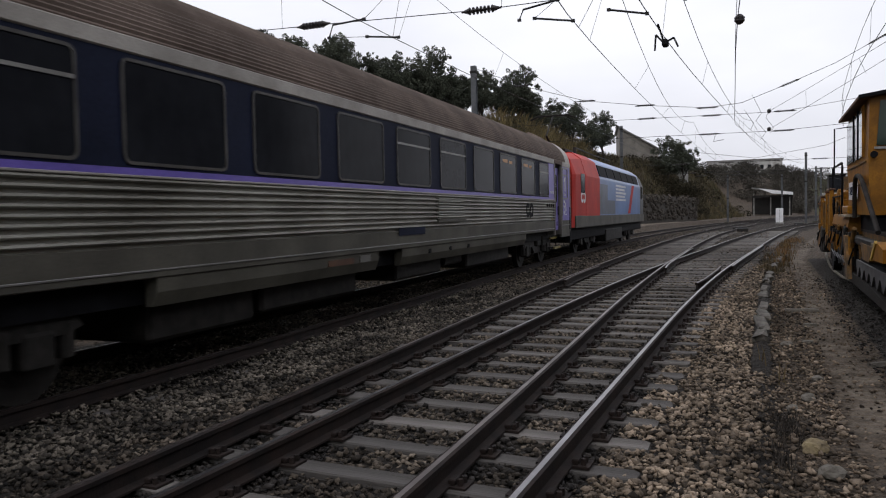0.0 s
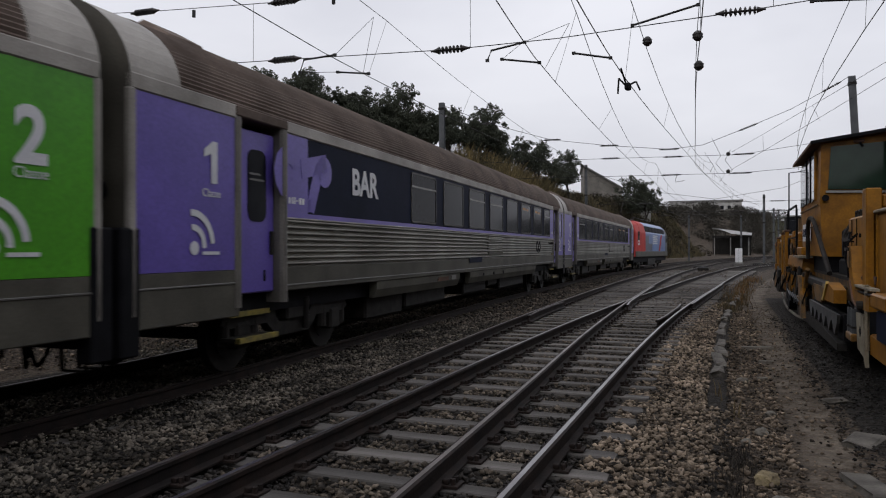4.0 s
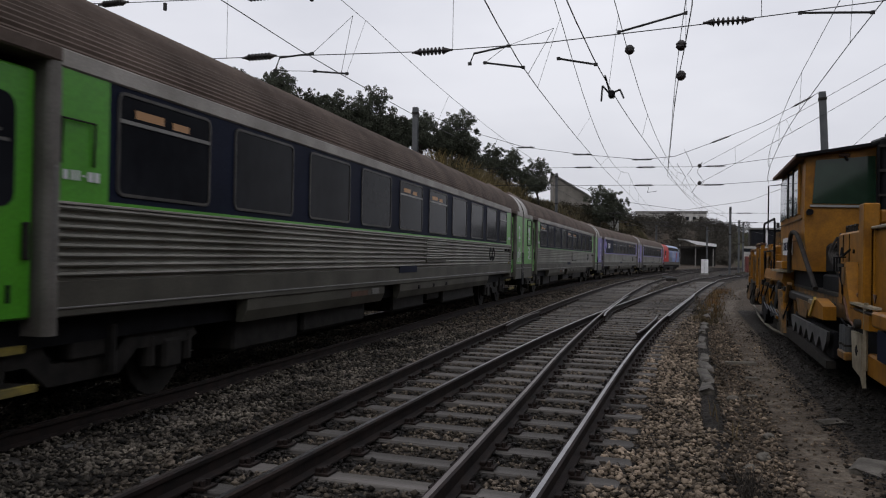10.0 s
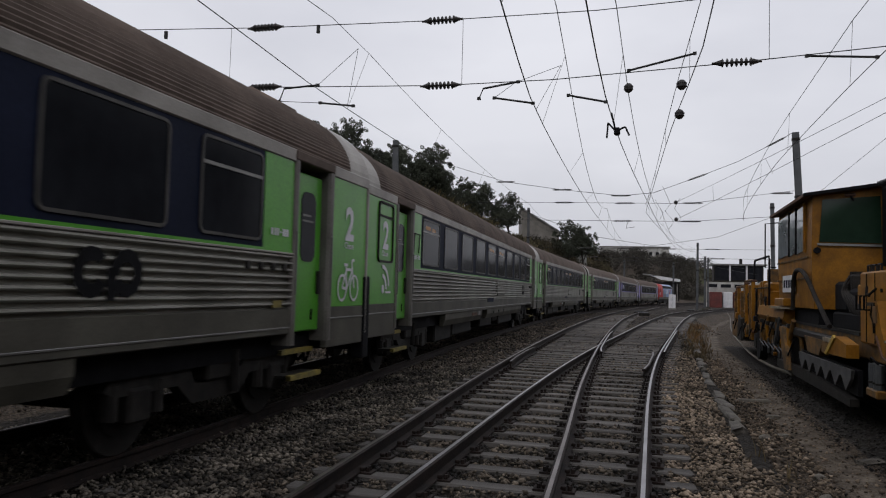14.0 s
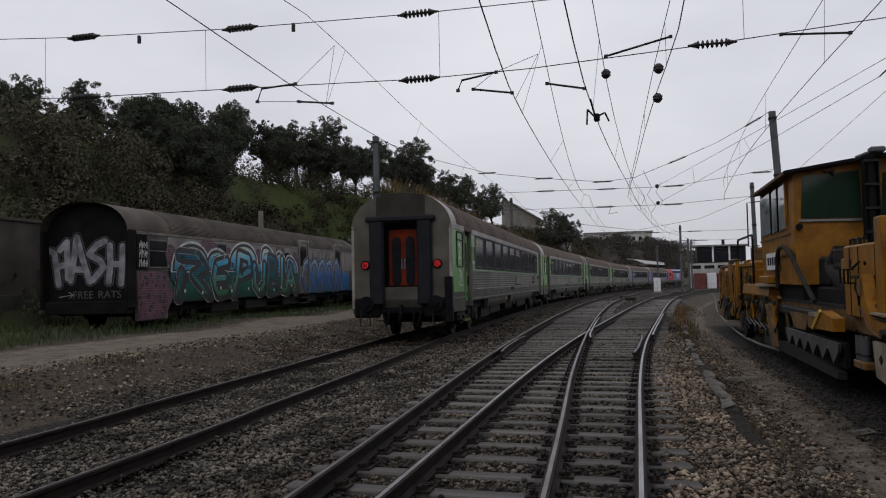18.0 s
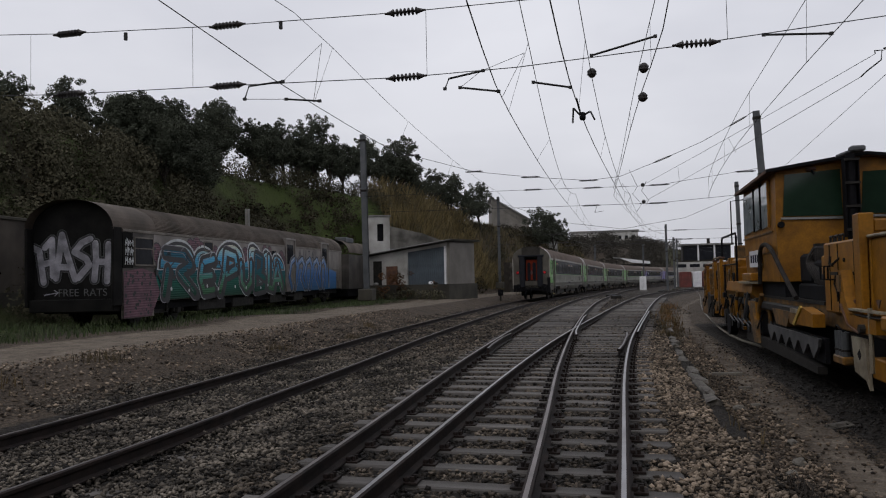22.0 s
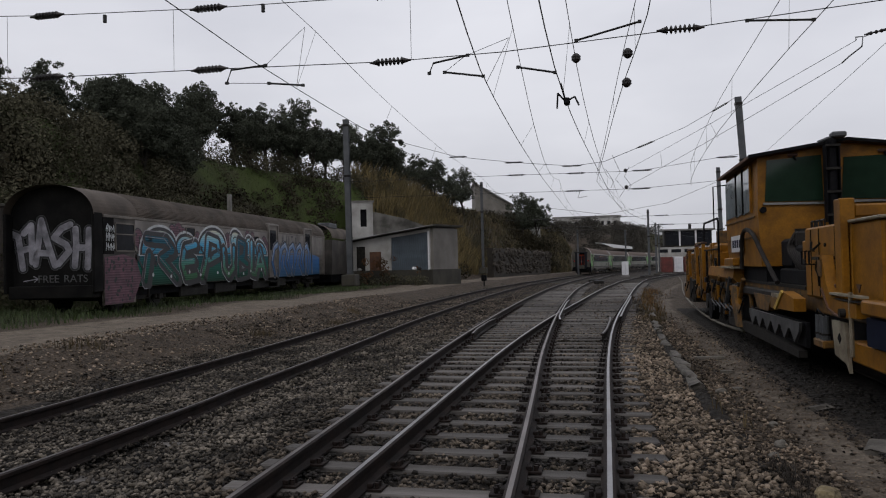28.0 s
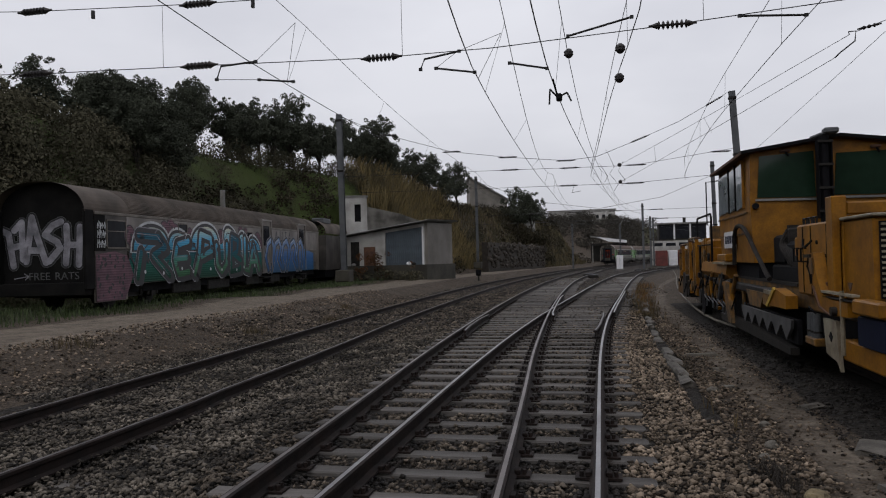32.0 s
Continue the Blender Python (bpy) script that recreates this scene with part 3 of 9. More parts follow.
# rail chairs with their screws
def chair_mesh():
    bm = bmesh.new()
    box(bm, -0.17, 0.17, -0.075, 0.075, 0.0, 0.016)
    for sx in (-1, 1):
        box(bm, sx * 0.075 - 0.022, sx * 0.075 + 0.022, -0.05, 0.05, 0.016, 0.05, bevel=0.006)
        cyl(bm, sx * 0.125, 0.03, 0.016, 0.055, 0.018, 6)
        cyl(bm, sx * 0.125, -0.03, 0.016, 0.055, 0.018, 6)
    me = bpy.data.meshes.new("rail_chair")
    bm.to_mesh(me)
    bm.free()
    me.materials.append(M_RAIL)
    return me


CHAIR = chair_mesh()
y = -3.0
while y < 30:
    for line, th in ((LEFT, track_left), (RIGHT, track_right)):
        for off in (-GAUGE / 2, GAUGE / 2):
            ob = new("rail_chair", CHAIR)
            ob.parent = th
            ob.matrix_basis = pose(line.x(y) + off, y, 0.012 + dip(y))
    y += 0.6


# ---- loose ballast stones ----
def stones(name, spots, size, material):
    """Many small broken stones in one mesh; spots: rows of x, y, z."""
    rng = np.random.default_rng(7)
    base = np.array([(1, 0.1, 0.2), (-1, 0.15, -0.1), (0.1, 1, -0.15), (-0.1, -1, 0.2), (0.25, 0.2, 0.9), (-0.2, -0.25, -0.9), (-0.75, -0.55, 0.55)])
    tri = np.array([(0, 2, 4), (2, 1, 4), (3, 0, 4), (1, 6, 4), (6, 3, 4), (2, 0, 5), (1, 2, 5), (0, 3, 5), (1, 5, 6), (6, 5, 3)])
    n = len(spots)
    rad = size * rng.uniform(0.5, 1.45, (n, 1, 1)) * rng.uniform(0.5, 1.3, (n, 1, 3)) * 0.56
    v = base[None] * rng.uniform(0.72, 1.2, (n, len(base), 1)) * rad
    ang = rng.uniform(0, 2 * np.pi, (n, 3))
    ca, sa = np.cos(ang), np.sin(ang)
    x, y, z = v[..., 0].copy(), v[..., 1].copy(), v[..., 2].copy()
    c, s = ca[:, 0:1], sa[:, 0:1]
    y, z = c * y - s * z, s * y + c * z
    c, s = ca[:, 1:2], sa[:, 1:2]
    x, y = c * x - s * y, s * x + c * y
    pts = np.stack([x, y, z * 0.72], -1) + spots[:, None, :]
    faces = (tri[None] + (np.arange(n) * len(base))[:, None, None]).reshape(-1, 3)
    me = bpy.data.meshes.new(name)
    me.vertices.add(n * len(base))
    me.vertices.foreach_set("co", pts.reshape(-1))
    me.loops.add(faces.size)
    me.loops.foreach_set("vertex_index", faces.reshape(-1).astype(np.int32))
    me.polygons.add(len(faces))
    me.polygons.foreach_set("loop_start", np.arange(0, faces.size, 3, dtype=np.int32))
    me.update(calc_edges=True)
    me.materials.append(material)
    return new(name, me)


def kerb_x(y):
    return 1.1 + 0.0022 * np.maximum(0, y - 14) ** 2


def scatter(n, x0, x1, y0, y1, seed, lift=0.0, power=1.0):
    rng = np.random.default_rng(seed)
    xs = rng.uniform(x0, x1, n)
    ys = y0 + (y1 - y0) * rng.uniform(0, 1, n) ** power
    on = (np.abs(xs - kerb_x(ys)) < 0.1) & (ys > 8) & (ys < 28)
    on |= (np.abs((ys + 3.0 + 0.3) % 0.6 - 0.3) < 0.092) & (xs > [LEFT.x(b) - 1.3 for b in ys]) & (xs < [RIGHT.x(b) + 1.35 for b in ys]) & (rng.uniform(0, 1, n) > 0.012)
    xs, ys = xs[~on], ys[~on]
    n = len(xs)
    zs = np.array([ground_z(a, b) for a, b in zip(xs, ys)]) + lift + rng.uniform(-0.022, 0.034, n)
    return np.stack([xs, ys, zs], -1)


def by_rail(spots, reach):
    """Which stones lie in the oily strip beside a rail."""
    res = np.zeros(len(spots), bool)
    for line in (LEFT, RIGHT):
        mid_x = np.interp(spots[:, 1], line.p[:, 1], line.p[:, 0])
        for off in (-GAUGE / 2, GAUGE / 2):
            res |= np.abs(spots[:, 0] - mid_x - off) < reach * (0.7 + 0.5 * np.sin(spots[:, 1] * 7 + off) ** 2)
    return res


M_BALLAST_OIL_SHADE = mat("oily_shaded_ballast_stone", (0.036, 0.03, 0.025), (0.012, 0.01, 0.009), rough=0.7, scale=1.2, fine=120, bump=0.6, island=0.8, spec=0.3)
near = np.vstack([scatter(9000, -7.0, 0.25, -5, 1.7, 23), scatter(54000, -7.0, 0.25, 1.6, 10, 3, power=1.15), scatter(36000, -8.0, 0.25, 9, 18, 13, power=1.1)])
oily = by_rail(near, 0.2)
M_BALLAST_GREY = mat("grey_ballast_stone", (0.168, 0.145, 0.117), (0.034, 0.029, 0.0235), rough=0.85, scale=1.2, fine=120, bump=0.6, island=0.95, spec=0.25)
outer = ~oily & (near[:, 0] < -3.1)
tagged(stones("ballast", near[~oily & ~outer], 0.046, M_BALLAST), "loose broken brown ballast stones between the rails", "ballast", kind="stuff")
tagged(stones("ballast", near[outer], 0.046, M_BALLAST_GREY), "loose broken grey ballast stones along the main line", "ballast", kind="stuff")
tagged(stones("ballast", near[oily], 0.044, M_BALLAST_OIL_SHADE), "oil-blackened ballast stones close beside the rails", "ballast", kind="stuff")
mid = np.vstack([scatter(33000, -9.0, 1.2, 16, 38, 4, power=1.2), scatter(11000, -9.0, 3.0, 36, 66, 14, power=1.1)])
tagged(stones("ballast", mid, 0.066, M_BALLAST), "broken ballast stones further along the tracks", "ballast", kind="stuff")
strip = np.vstack([scatter(2500, 0.2, 1.12, -5, 2.7, 28), scatter(21000, 0.2, 1.12, 2.6, 24, 8, power=1.6), scatter(2600, 1.12, 1.75, 2.6, 22, 18, power=1.5)])
tagged(stones("ballast", strip, 0.047, M_BALLAST_PALE), "pale broken ballast stones beside the outer rail", "ballast", kind="stuff")
shoulder = np.vstack([scatter(6500, 1.15, 1.72, 2.6, 22, 5, power=1.6), scatter(1500, 1.72, 2.25, 3, 24, 15, power=1.4)])
tagged(stones("gravel", shoulder, 0.034, M_GRAVEL), "scattered dark gravel on the bare soil beside the tracks", "gravel", kind="stuff")
# gravel by the machine: oil plus painted shade in the stone colour
oil_shade_soil = scatter(4200, 2.15, 3.1, 3, 20, 16, power=1.3)
tagged(stones("gravel", oil_shade_soil, 0.036, M_BALLAST_OIL_SHADE), "oily gravel beside the siding, also darkened by painted shade", "gravel", kind="stuff")
bank = scatter(9000, -10.5, -7.6, 5, 34, 6, power=1.3)
tagged(stones("gravel", bank, 0.05, M_BALLAST_PALE), "brownish gravel on the low bank", "gravel", kind="stuff")


# unseen walls added to close the yard; the east one darkens the train
def unseen_wall(name, x0, x1, y0, y1, h):
    ob = part(name, bx(x0, x1, y0, y1, -1.0, h), M_UNSEEN_WALL)
    return tagged(ob, "plain dark concrete wall closing the yard", "wall", kind="structure")


M_UNSEEN_WALL = mat("dark_unseen_wall", (0.07, 0.068, 0.06), (0.035, 0.034, 0.03), rough=0.9, scale=0.3, fine=10, bump=0.2)
unseen_wall("unseen_wall_east", 15.0, 15.6, -70, 43, 9.5)
unseen_wall("unseen_wall_south", -40, 15.0, -70.6, -70, 9.0)

# ---- train ----
M_POST = mat("dull_grey_post", (0.21, 0.195, 0.175), (0.115, 0.105, 0.092), rough=0.6, metal=0.3, scale=1.5, fine=40, bump=0.08)
M_FRAME = mat("dull_window_frame", (0.09, 0.085, 0.076), (0.045, 0.042, 0.038), rough=0.5, metal=0.4, scale=3, fine=60, bump=0.05)
M_PAD = mat("blue_black_gangway_rubber", (0.014, 0.015, 0.02), (0.007, 0.008, 0.011), rough=0.6, scale=3, fine=40, spec=0.2)
def coach_profile():
    """Outer outline of the coach above the sill, from right eave over the roof to the left eave."""
    pts = []
    for k in range(0, 25):
        a = math.pi * k / 24
        c, s = math.cos(a), math.sin(a)
        pts.append((1.42 * math.copysign(abs(c) ** 0.86, c), 3.12 + 0.94 * abs(s)))
    return pts


def ribbed_roof(y0, y1):
    """Roof shell with fine lengthwise ribs."""
    base = coach_profile()
    dense = []
    for (x0, z0), (x1, z1) in zip(base, base[1:]):
        n = max(1, round(math.hypot(x1 - x0, z1 - z0) / 0.024))
        for i in range(n):
            t = i / n
            dense.append((x0 + t * (x1 - x0), z0 + t * (z1 - z0)))
    dense.append(base[-1])
    out = []
    for i, (x, z) in enumerate(dense):
        r = 0.014 if i % 2 else 0.0
        d = Vector((x, z - 2.6)).normalized()
        out.append((x + d.x * r, z + d.y * r))
    bm = bmesh.new()
    lo = [bm.verts.new((x, y0, z)) for x, z in out]
    hi = [bm.verts.new((x, y1, z)) for x, z in out]
    for a, b, c, d in zip(lo, lo[1:], hi[1:], hi):
        bm.faces.new((a, b, c, d))
    return bm


def plain_roof(y0, y1, grow=0.0):
    base = [(x * (1 + grow), 3.12 + (z - 3.12) * (1 + grow)) for x, z in coach_profile()]
    bm = bmesh.new()
    lo = [bm.verts.new((x, y0, z)) for x, z in base]
    hi = [bm.verts.new((x, y1, z)) for x, z in base]
    for a, b, c, d in zip(lo, lo[1:], hi[1:], hi):
        bm.faces.new((a, b, c, d))
    return bm


def side_slab(y0, y1, z0, z1, x=1.42, t=0.05, sgn=1):
    return bx(min(sgn * x, sgn * (x - t)), max(sgn * x, sgn * (x - t)), y0, y1, z0, z1)


def ribs(y0, y1, z0, z1, n, sgn=1):
    """Beaded steel side."""
    pts = []
    step = (z1 - z0) / n
    for i in range(n):
        z = z0 + i * step
        pts += [(1.385, z), (1.385, z + step * 0.40), (1.428, z + step * 0.50), (1.441, z + step * 0.66), (1.438, z + step * 0.84), (1.425, z + step * 0.94), (1.385, z + step * 0.97)]
    pts += [(1.385, z1), (1.35, z1), (1.35, z0)]
    return pr([(sgn * x, z) for x, z in pts], "y", y0, y1)


def rounded(y0, y1, z0, z1, r):
    pts = []
    for cy_, cz, a0 in ((y1 - r, z1 - r, 0), (y0 + r, z1 - r, 90), (y0 + r, z0 + r, 180), (y1 - r, z0 + r, 270)):
        for k in range(4):
            a = radians(a0 + 30 * k)
            pts.append((cy_ + r * math.cos(a), cz + r * math.sin(a)))
    return pts


def ring(y0, y1, z0, z1, r, w, x0, x1):
    """A rounded window frame, open in the middle."""
    o, i = rounded(y0, y1, z0, z1, r), rounded(y0 + w, y1 - w, z0 + w, z1 - w, max(r - w, 0.01))
    bm = bmesh.new()
    n = len(o)
    vs = [[bm.verts.new((x, a, b)) for a, b in p] for x in (x0, x1) for p in (o, i)]
    for k in range(n):
        q = (k + 1) % n
        bm.faces.new((vs[0][k], vs[0][q], vs[1][q], vs[1][k]))
        bm.faces.new((vs[2][k], vs[2][q], vs[3][q], vs[3][k]))
        bm.faces.new((vs[0][k], vs[0][q], vs[2][q], vs[2][k]))
        bm.faces.new((vs[1][k], vs[1][q], vs[3][q], vs[3][k]))
    return bm


MESHES = {}
M_END_SOOT = mat("sooty_grey_paint", (0.05, 0.045, 0.038), (0.024, 0.021, 0.018), rough=0.7, scale=1.1, fine=40, spec=0.2)


def cached(key, make, material):
    """One mesh for all alike pieces."""
    if key not in MESHES:
        bm = make()
        bmesh.ops.recalc_face_normals(bm, faces=bm.faces)
        me = bpy.data.meshes.new(key.split("|")[0])
        bm.to_mesh(me)
        bm.free()
        me.materials.append(material)
        MESHES[key] = me
    return MESHES[key]


def wheelset():
    bm = bmesh.new()
    for sx in (-1, 1):
        cyl(bm, 0, 0.46, sx * 0.80, sx * 0.93, 0.46, 20, axis="x")
        cyl(bm, 0, 0.46, sx * 0.93, sx * 0.95, 0.30, 16, axis="x")
        cyl(bm, 0, 0.46, sx * 0.98, sx * 1.12, 0.13, 10, axis="x")
    cyl(bm, 0, 0.46, -0.9, 0.9, 0.08, 8, axis="x")
    return bm


def bogie_frame():
    bm = bmesh.new()
    for sx in (-1, 1):
        x0, x1 = sorted((sx * 1.0, sx * 1.14))
        prism(bm, [(-1.75, 0.62), (-1.6, 0.80), (-0.6, 0.80), (-0.4, 0.55), (0.4, 0.55), (0.6, 0.80), (1.6, 0.80), (1.75, 0.62), (1.6, 0.56), (0.7, 0.56), (0.45, 0.36), (-0.45, 0.36), (-0.7, 0.56), (-1.6, 0.56)], "x", x0, x1)
        for yy in (-1.28, 1.28):
            box(bm, x0 - 0.03, x1 + 0.03, yy - 0.16, yy + 0.16, 0.3, 0.62, bevel=0.03)
            for dy in (-0.32, 0.32):
                cyl(bm, sx * 1.07, yy + dy, 0.36, 0.66, 0.085, 10)
        cyl(bm, sx * 1.2, 0.25, 0.4, 0.85, 0.05, 8)
        box(bm, x0, x1 + 0.05 * (sx > 0), -0.25, 0.25, 0.55, 0.9, bevel=0.03)
    box(bm, -1.0, 1.0, -0.3, 0.3, 0.5, 0.75)
    return bm


def bogie(th, y):
    b = part("bogie", cached("bogie", bogie_frame, M_STEEL_DARK), None, th, m=pose(0, y, 0))
    for yy in (-1.28, 1.28):
        part("wheelset", cached("wheelset", wheelset, M_STEEL_DARK), None, b, m=pose(0, yy, 0))


def flat_mark(name, shapes, material, th, x, label=""):
    """Painted marks on the side: outlines in the side's plane, a hair proud."""
    bm = bmesh.new()
    for o in shapes:
        prism(bm, o, "x", x, x + 0.004)
    return part(name, bm, material, th, label)


def arc_band(cy_, cz, r0, r1, a0, a1, n=10):
    o = [(cy_ + r1 * math.cos(radians(a0 + (a1 - a0) * k / n)), cz + r1 * math.sin(radians(a0 + (a1 - a0) * k / n))) for k in range(n + 1)]
    i = [(cy_ + r0 * math.cos(radians(a0 + (a1 - a0) * k / n)), cz + r0 * math.sin(radians(a0 + (a1 - a0) * k / n))) for k in range(n, -1, -1)]
    return o + i


def bar_line(p, q, w):
    d = Vector((q[0] - p[0], q[1] - p[1])).normalized() * w / 2
    return [(p[0] - d.y, p[1] + d.x), (q[0] - d.y, q[1] + d.x), (q[0] + d.y, q[1] - d.x), (p[0] + d.y, p[1] - d.x)]


def side_text(body, size, th, y, z, material=None, x=1.428, name="lettering"):
    me = text_mesh(body, size, material or M_WHITE, name, bold=0.03 * size if size > 0.3 else 0.0)
    return part(name, me, None, th, m=Matrix.Translation((x, y, z)) @ Euler((radians(90), 0, radians(90))).to_matrix().to_4x4())


def bicycle(y, z, k):
    """A bicycle sign with its rear hub at y, z; k scales it."""
    r = 0.27
    s = [arc_band(0, 0, r - 0.05, r, 0, 360, 24), arc_band(0.72, 0, r - 0.05, r, 0, 360, 24)]
    hub, crank, seat, front = (0, 0), (0.28, -0.02), (0.2, 0.42), (0.72, 0)
    for p, q in ((hub, crank), (crank, seat), (hub, (0.22, 0.36)), ((0.22, 0.36), (0.58, 0.36)), (crank, (0.58, 0.36)), (front, (0.53, 0.52)), ((0.08, 0.45), (0.3, 0.45)), ((0.53, 0.52), (0.68, 0.56))):
        s.append(bar_line(p, q, 0.055))
    return [[(y + k * a, z + k * 1.15 * b) for a, b in o] for o in s]


# y along the coach, its front end at y = 26.1; +x is the side that is seen
COACH_L, PITCH = 26.1, 26.4


def digit_one(y, z, h):
    """A bold figure one with a flag."""
    w = h * 0.24
    return [[(y + h * 0.28, z), (y + h * 0.28 + w, z), (y + h * 0.28 + w, z + h), (y + h * 0.28 + w * 0.25, z + h), (y, z + h * 0.78), (y, z + h * 0.6), (y + h * 0.28, z + h * 0.7)]]


def coach(kind, bicycle_end=False, bar=False, tail=False):
    paint = {"purple": M_PURPLE, "green": M_GREEN}[kind]
    digit = {"purple": "1", "green": "2"}[kind]
    words = {"purple": "first-class passenger coach in stainless steel with purple ends", "green": "second-class passenger coach in stainless steel with bright green ends"}[kind]
    if bar:
        words = "bar coach in stainless steel with purple ends and white lettering"
    if bicycle_end:
        words = "second-class stainless steel coach, green ends with white bicycle mark"
    if tail:
        words = "last stainless steel coach, green ends, red tail lamps lit"
    th = thing("passenger_coach", label=words, category="coach", group="coaches of the passing train")
    L = COACH_L
    part("roof", cached("roof|c", lambda: ribbed_roof(0.75, L - 0.75), M_ROOF), None, th, "brown-grey ribbed roof")
    for a, b in ((0.0, 0.75), (L - 0.75, L)):
        part("roof_end", cached(f"roof_end|{a}", lambda: plain_roof(a, b, 0.004), M_CORNICE), None, th, "plain light metal roof end")
    for k, yy in enumerate((1.6, 24.4)):
        part("roof_vent", cached("roof_vent|c", lambda: bx(-0.25, 0.25, -0.35, 0.35, 0.0, 0.13, bevel=0.05), M_ROOF), None, th, m=Matrix.Translation((0.62, yy, 3.92)) @ Euler((0, radians(28), 0)).to_matrix().to_4x4())
    doors = ((1.83, 2.81), (23.68, 24.66))
    for sg in (1, -1):
        spans = ((0.0, 1.83, "end"), (2.81, 23.68, "mid"), (24.66, L, "end"))
        for a, b, what in spans:
            part("cornice", cached(f"cornice|{what}{sg}{a:.0f}", lambda: bx(*sorted((sg * 1.36, sg * 1.435)), a, b, 3.03, 3.19, bevel=0.015), M_CORNICE), None, th, "light metal cornice strip")
            part("sill_beam", cached(f"sill|{what}{sg}{a:.0f}", lambda: bx(*sorted((sg * 1.34, sg * 1.42)), a, b, 0.98 if what == "mid" else 0.74, 1.285, bevel=0.012), M_SILL), None, th, "grey-olive sill panel")
            if what == "end":
                part("end_panel", cached(f"endp|{kind}{sg}{a:.0f}", lambda: side_slab(a, b, 1.285, 3.03, 1.42, 0.05, sg), paint), None, th)
                outer_y = a + 0.03 if a == 0 else b - 0.03
                part("corner_trim", cached(f"ctrim|{sg}", lambda: bx(*sorted((sg * 1.35, sg * 1.44)), -0.045, 0.045, 0.86, 3.05, bevel=0.02), M_CORNICE), None, th, m=pose(0, outer_y, 0))
                part("sill_moulding", cached(f"endmould|{sg}{a:.0f}", lambda: bx(*sorted((sg * 1.40, sg * 1.432)), a + 0.08, b - 0.08, 1.12, 1.14, bevel=0.004), M_STAIN_TRIM), None, th)
            else:
                part("window_band", cached(f"band|{sg}", lambda: side_slab(3.5, 22.86, 1.94, 3.03, 1.415, 0.05, sg), M_NAVY), None, th, "navy band between windows")
                part("waist_strip", cached(f"strip|{kind}{sg}", lambda: side_slab(2.85, 23.64, 1.938, 2.0 if kind == "purple" else 1.968, 1.43, 0.06, sg), paint), None, th)
                part("waist_moulding", cached(f"moulding|{sg}", lambda: bx(*sorted((sg * 1.38, sg * 1.442)), 2.85, 23.64, 1.912, 1.938, bevel=0.006), M_CORNICE), None, th, "pale waist moulding")
                part("sill_moulding", cached(f"sillmould|{sg}", lambda: bx(*sorted((sg * 1.40, sg * 1.43)), 2.85, 23.64, 1.045, 1.065, bevel=0.004), M_STAIN_TRIM), None, th)
                for q0, q1 in ((2.81, 3.5), (22.86, 23.68)):
                    part("painted_panel", cached(f"pp|{kind}{sg}{q0:.0f}", lambda: side_slab(q0, q1, 1.94, 3.03, 1.42, 0.05, sg), paint), None, th)
                part("beaded_side", cached(f"ribs|{sg}", lambda: ribs(2.85, 23.64, 1.28, 1.912, 8, sg), M_STAINLESS), None, th, "beaded stainless steel side")
        for q0, q1 in ((6.0, 10.9), (11.8, L - 6.0)):
            part("skirt", cached(f"skirt|{sg}{q0}", lambda: pr([(sg * 1.40, 0.975), (sg * 1.39, 0.84), (sg * 1.33, 0.70), (sg * 1.25, 0.70), (sg * 1.25, 0.975)], "y", q0, q1), M_SILL), None, th, "grey underframe skirt")
        for d0, d1 in doors:
            # black backing sheet gives the doorway its shade by colour
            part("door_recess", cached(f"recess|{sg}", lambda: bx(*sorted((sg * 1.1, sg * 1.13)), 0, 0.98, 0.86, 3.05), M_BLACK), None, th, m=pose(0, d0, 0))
            for post_y in (d0 - 0.045, d1 + 0.045) if sg > 0 else ():
                part("door_post", cached(f"dpost|{sg}", lambda: pr([(sg * 1.12, -0.075), (sg * 1.40, -0.075), (sg * 1.437, -0.055), (sg * 1.447, 0.0), (sg * 1.437, 0.055), (sg * 1.40, 0.075), (sg * 1.12, 0.075)], "z", 0.84, 3.06), M_POST), None, th, "rounded grey door post", m=pose(0, post_y, 0))
            part("door_header", cached(f"dhead|{sg}", lambda: bx(*sorted((sg * 1.12, sg * 1.45)), -0.1, 1.08, 3.06, 3.185, bevel=0.015), M_ROOF), None, th, "brown drip rail over the door", m=pose(0, d0, 0))
            leaf = part("door", cached(f"leaf|{kind}{sg}", lambda: bx(*sorted((sg * 1.27, sg * 1.33)), 0.02, 0.92, 0.98, 2.97, bevel=0.02), paint), None, th, m=pose(0, d0, 0))
            part("pane", cached(f"leafglass|{sg}", lambda: pr(rounded(0.3, 0.72, 1.86, 2.74, 0.12), "x", *sorted((sg * 1.325, sg * 1.338))), M_GLASS), None, leaf)
            part("notice", cached(f"leafnotice|{sg}", lambda: box(bx(*sorted((sg * 1.335, sg * 1.3405)), 0.34, 0.58, 2.43, 2.455), *sorted((sg * 1.335, sg * 1.3405)), 0.34, 0.66, 2.36, 2.385), M_STAIN_TRIM), None, leaf, "faint unreadable notice in the pane")
            part("push_button", cached(f"leafbutton|{sg}", lambda: bx(*sorted((sg * 1.33, sg * 1.345)), 0.66, 0.70, 1.12, 1.26, bevel=0.005), M_BLACK), None, leaf)
            part("handle", cached(f"leafhandle|{sg}", lambda: bx(*sorted((sg * 1.33, sg * 1.37)), 0.8, 0.86, 1.45, 1.75, bevel=0.01), M_STEEL_DARK), None, leaf)
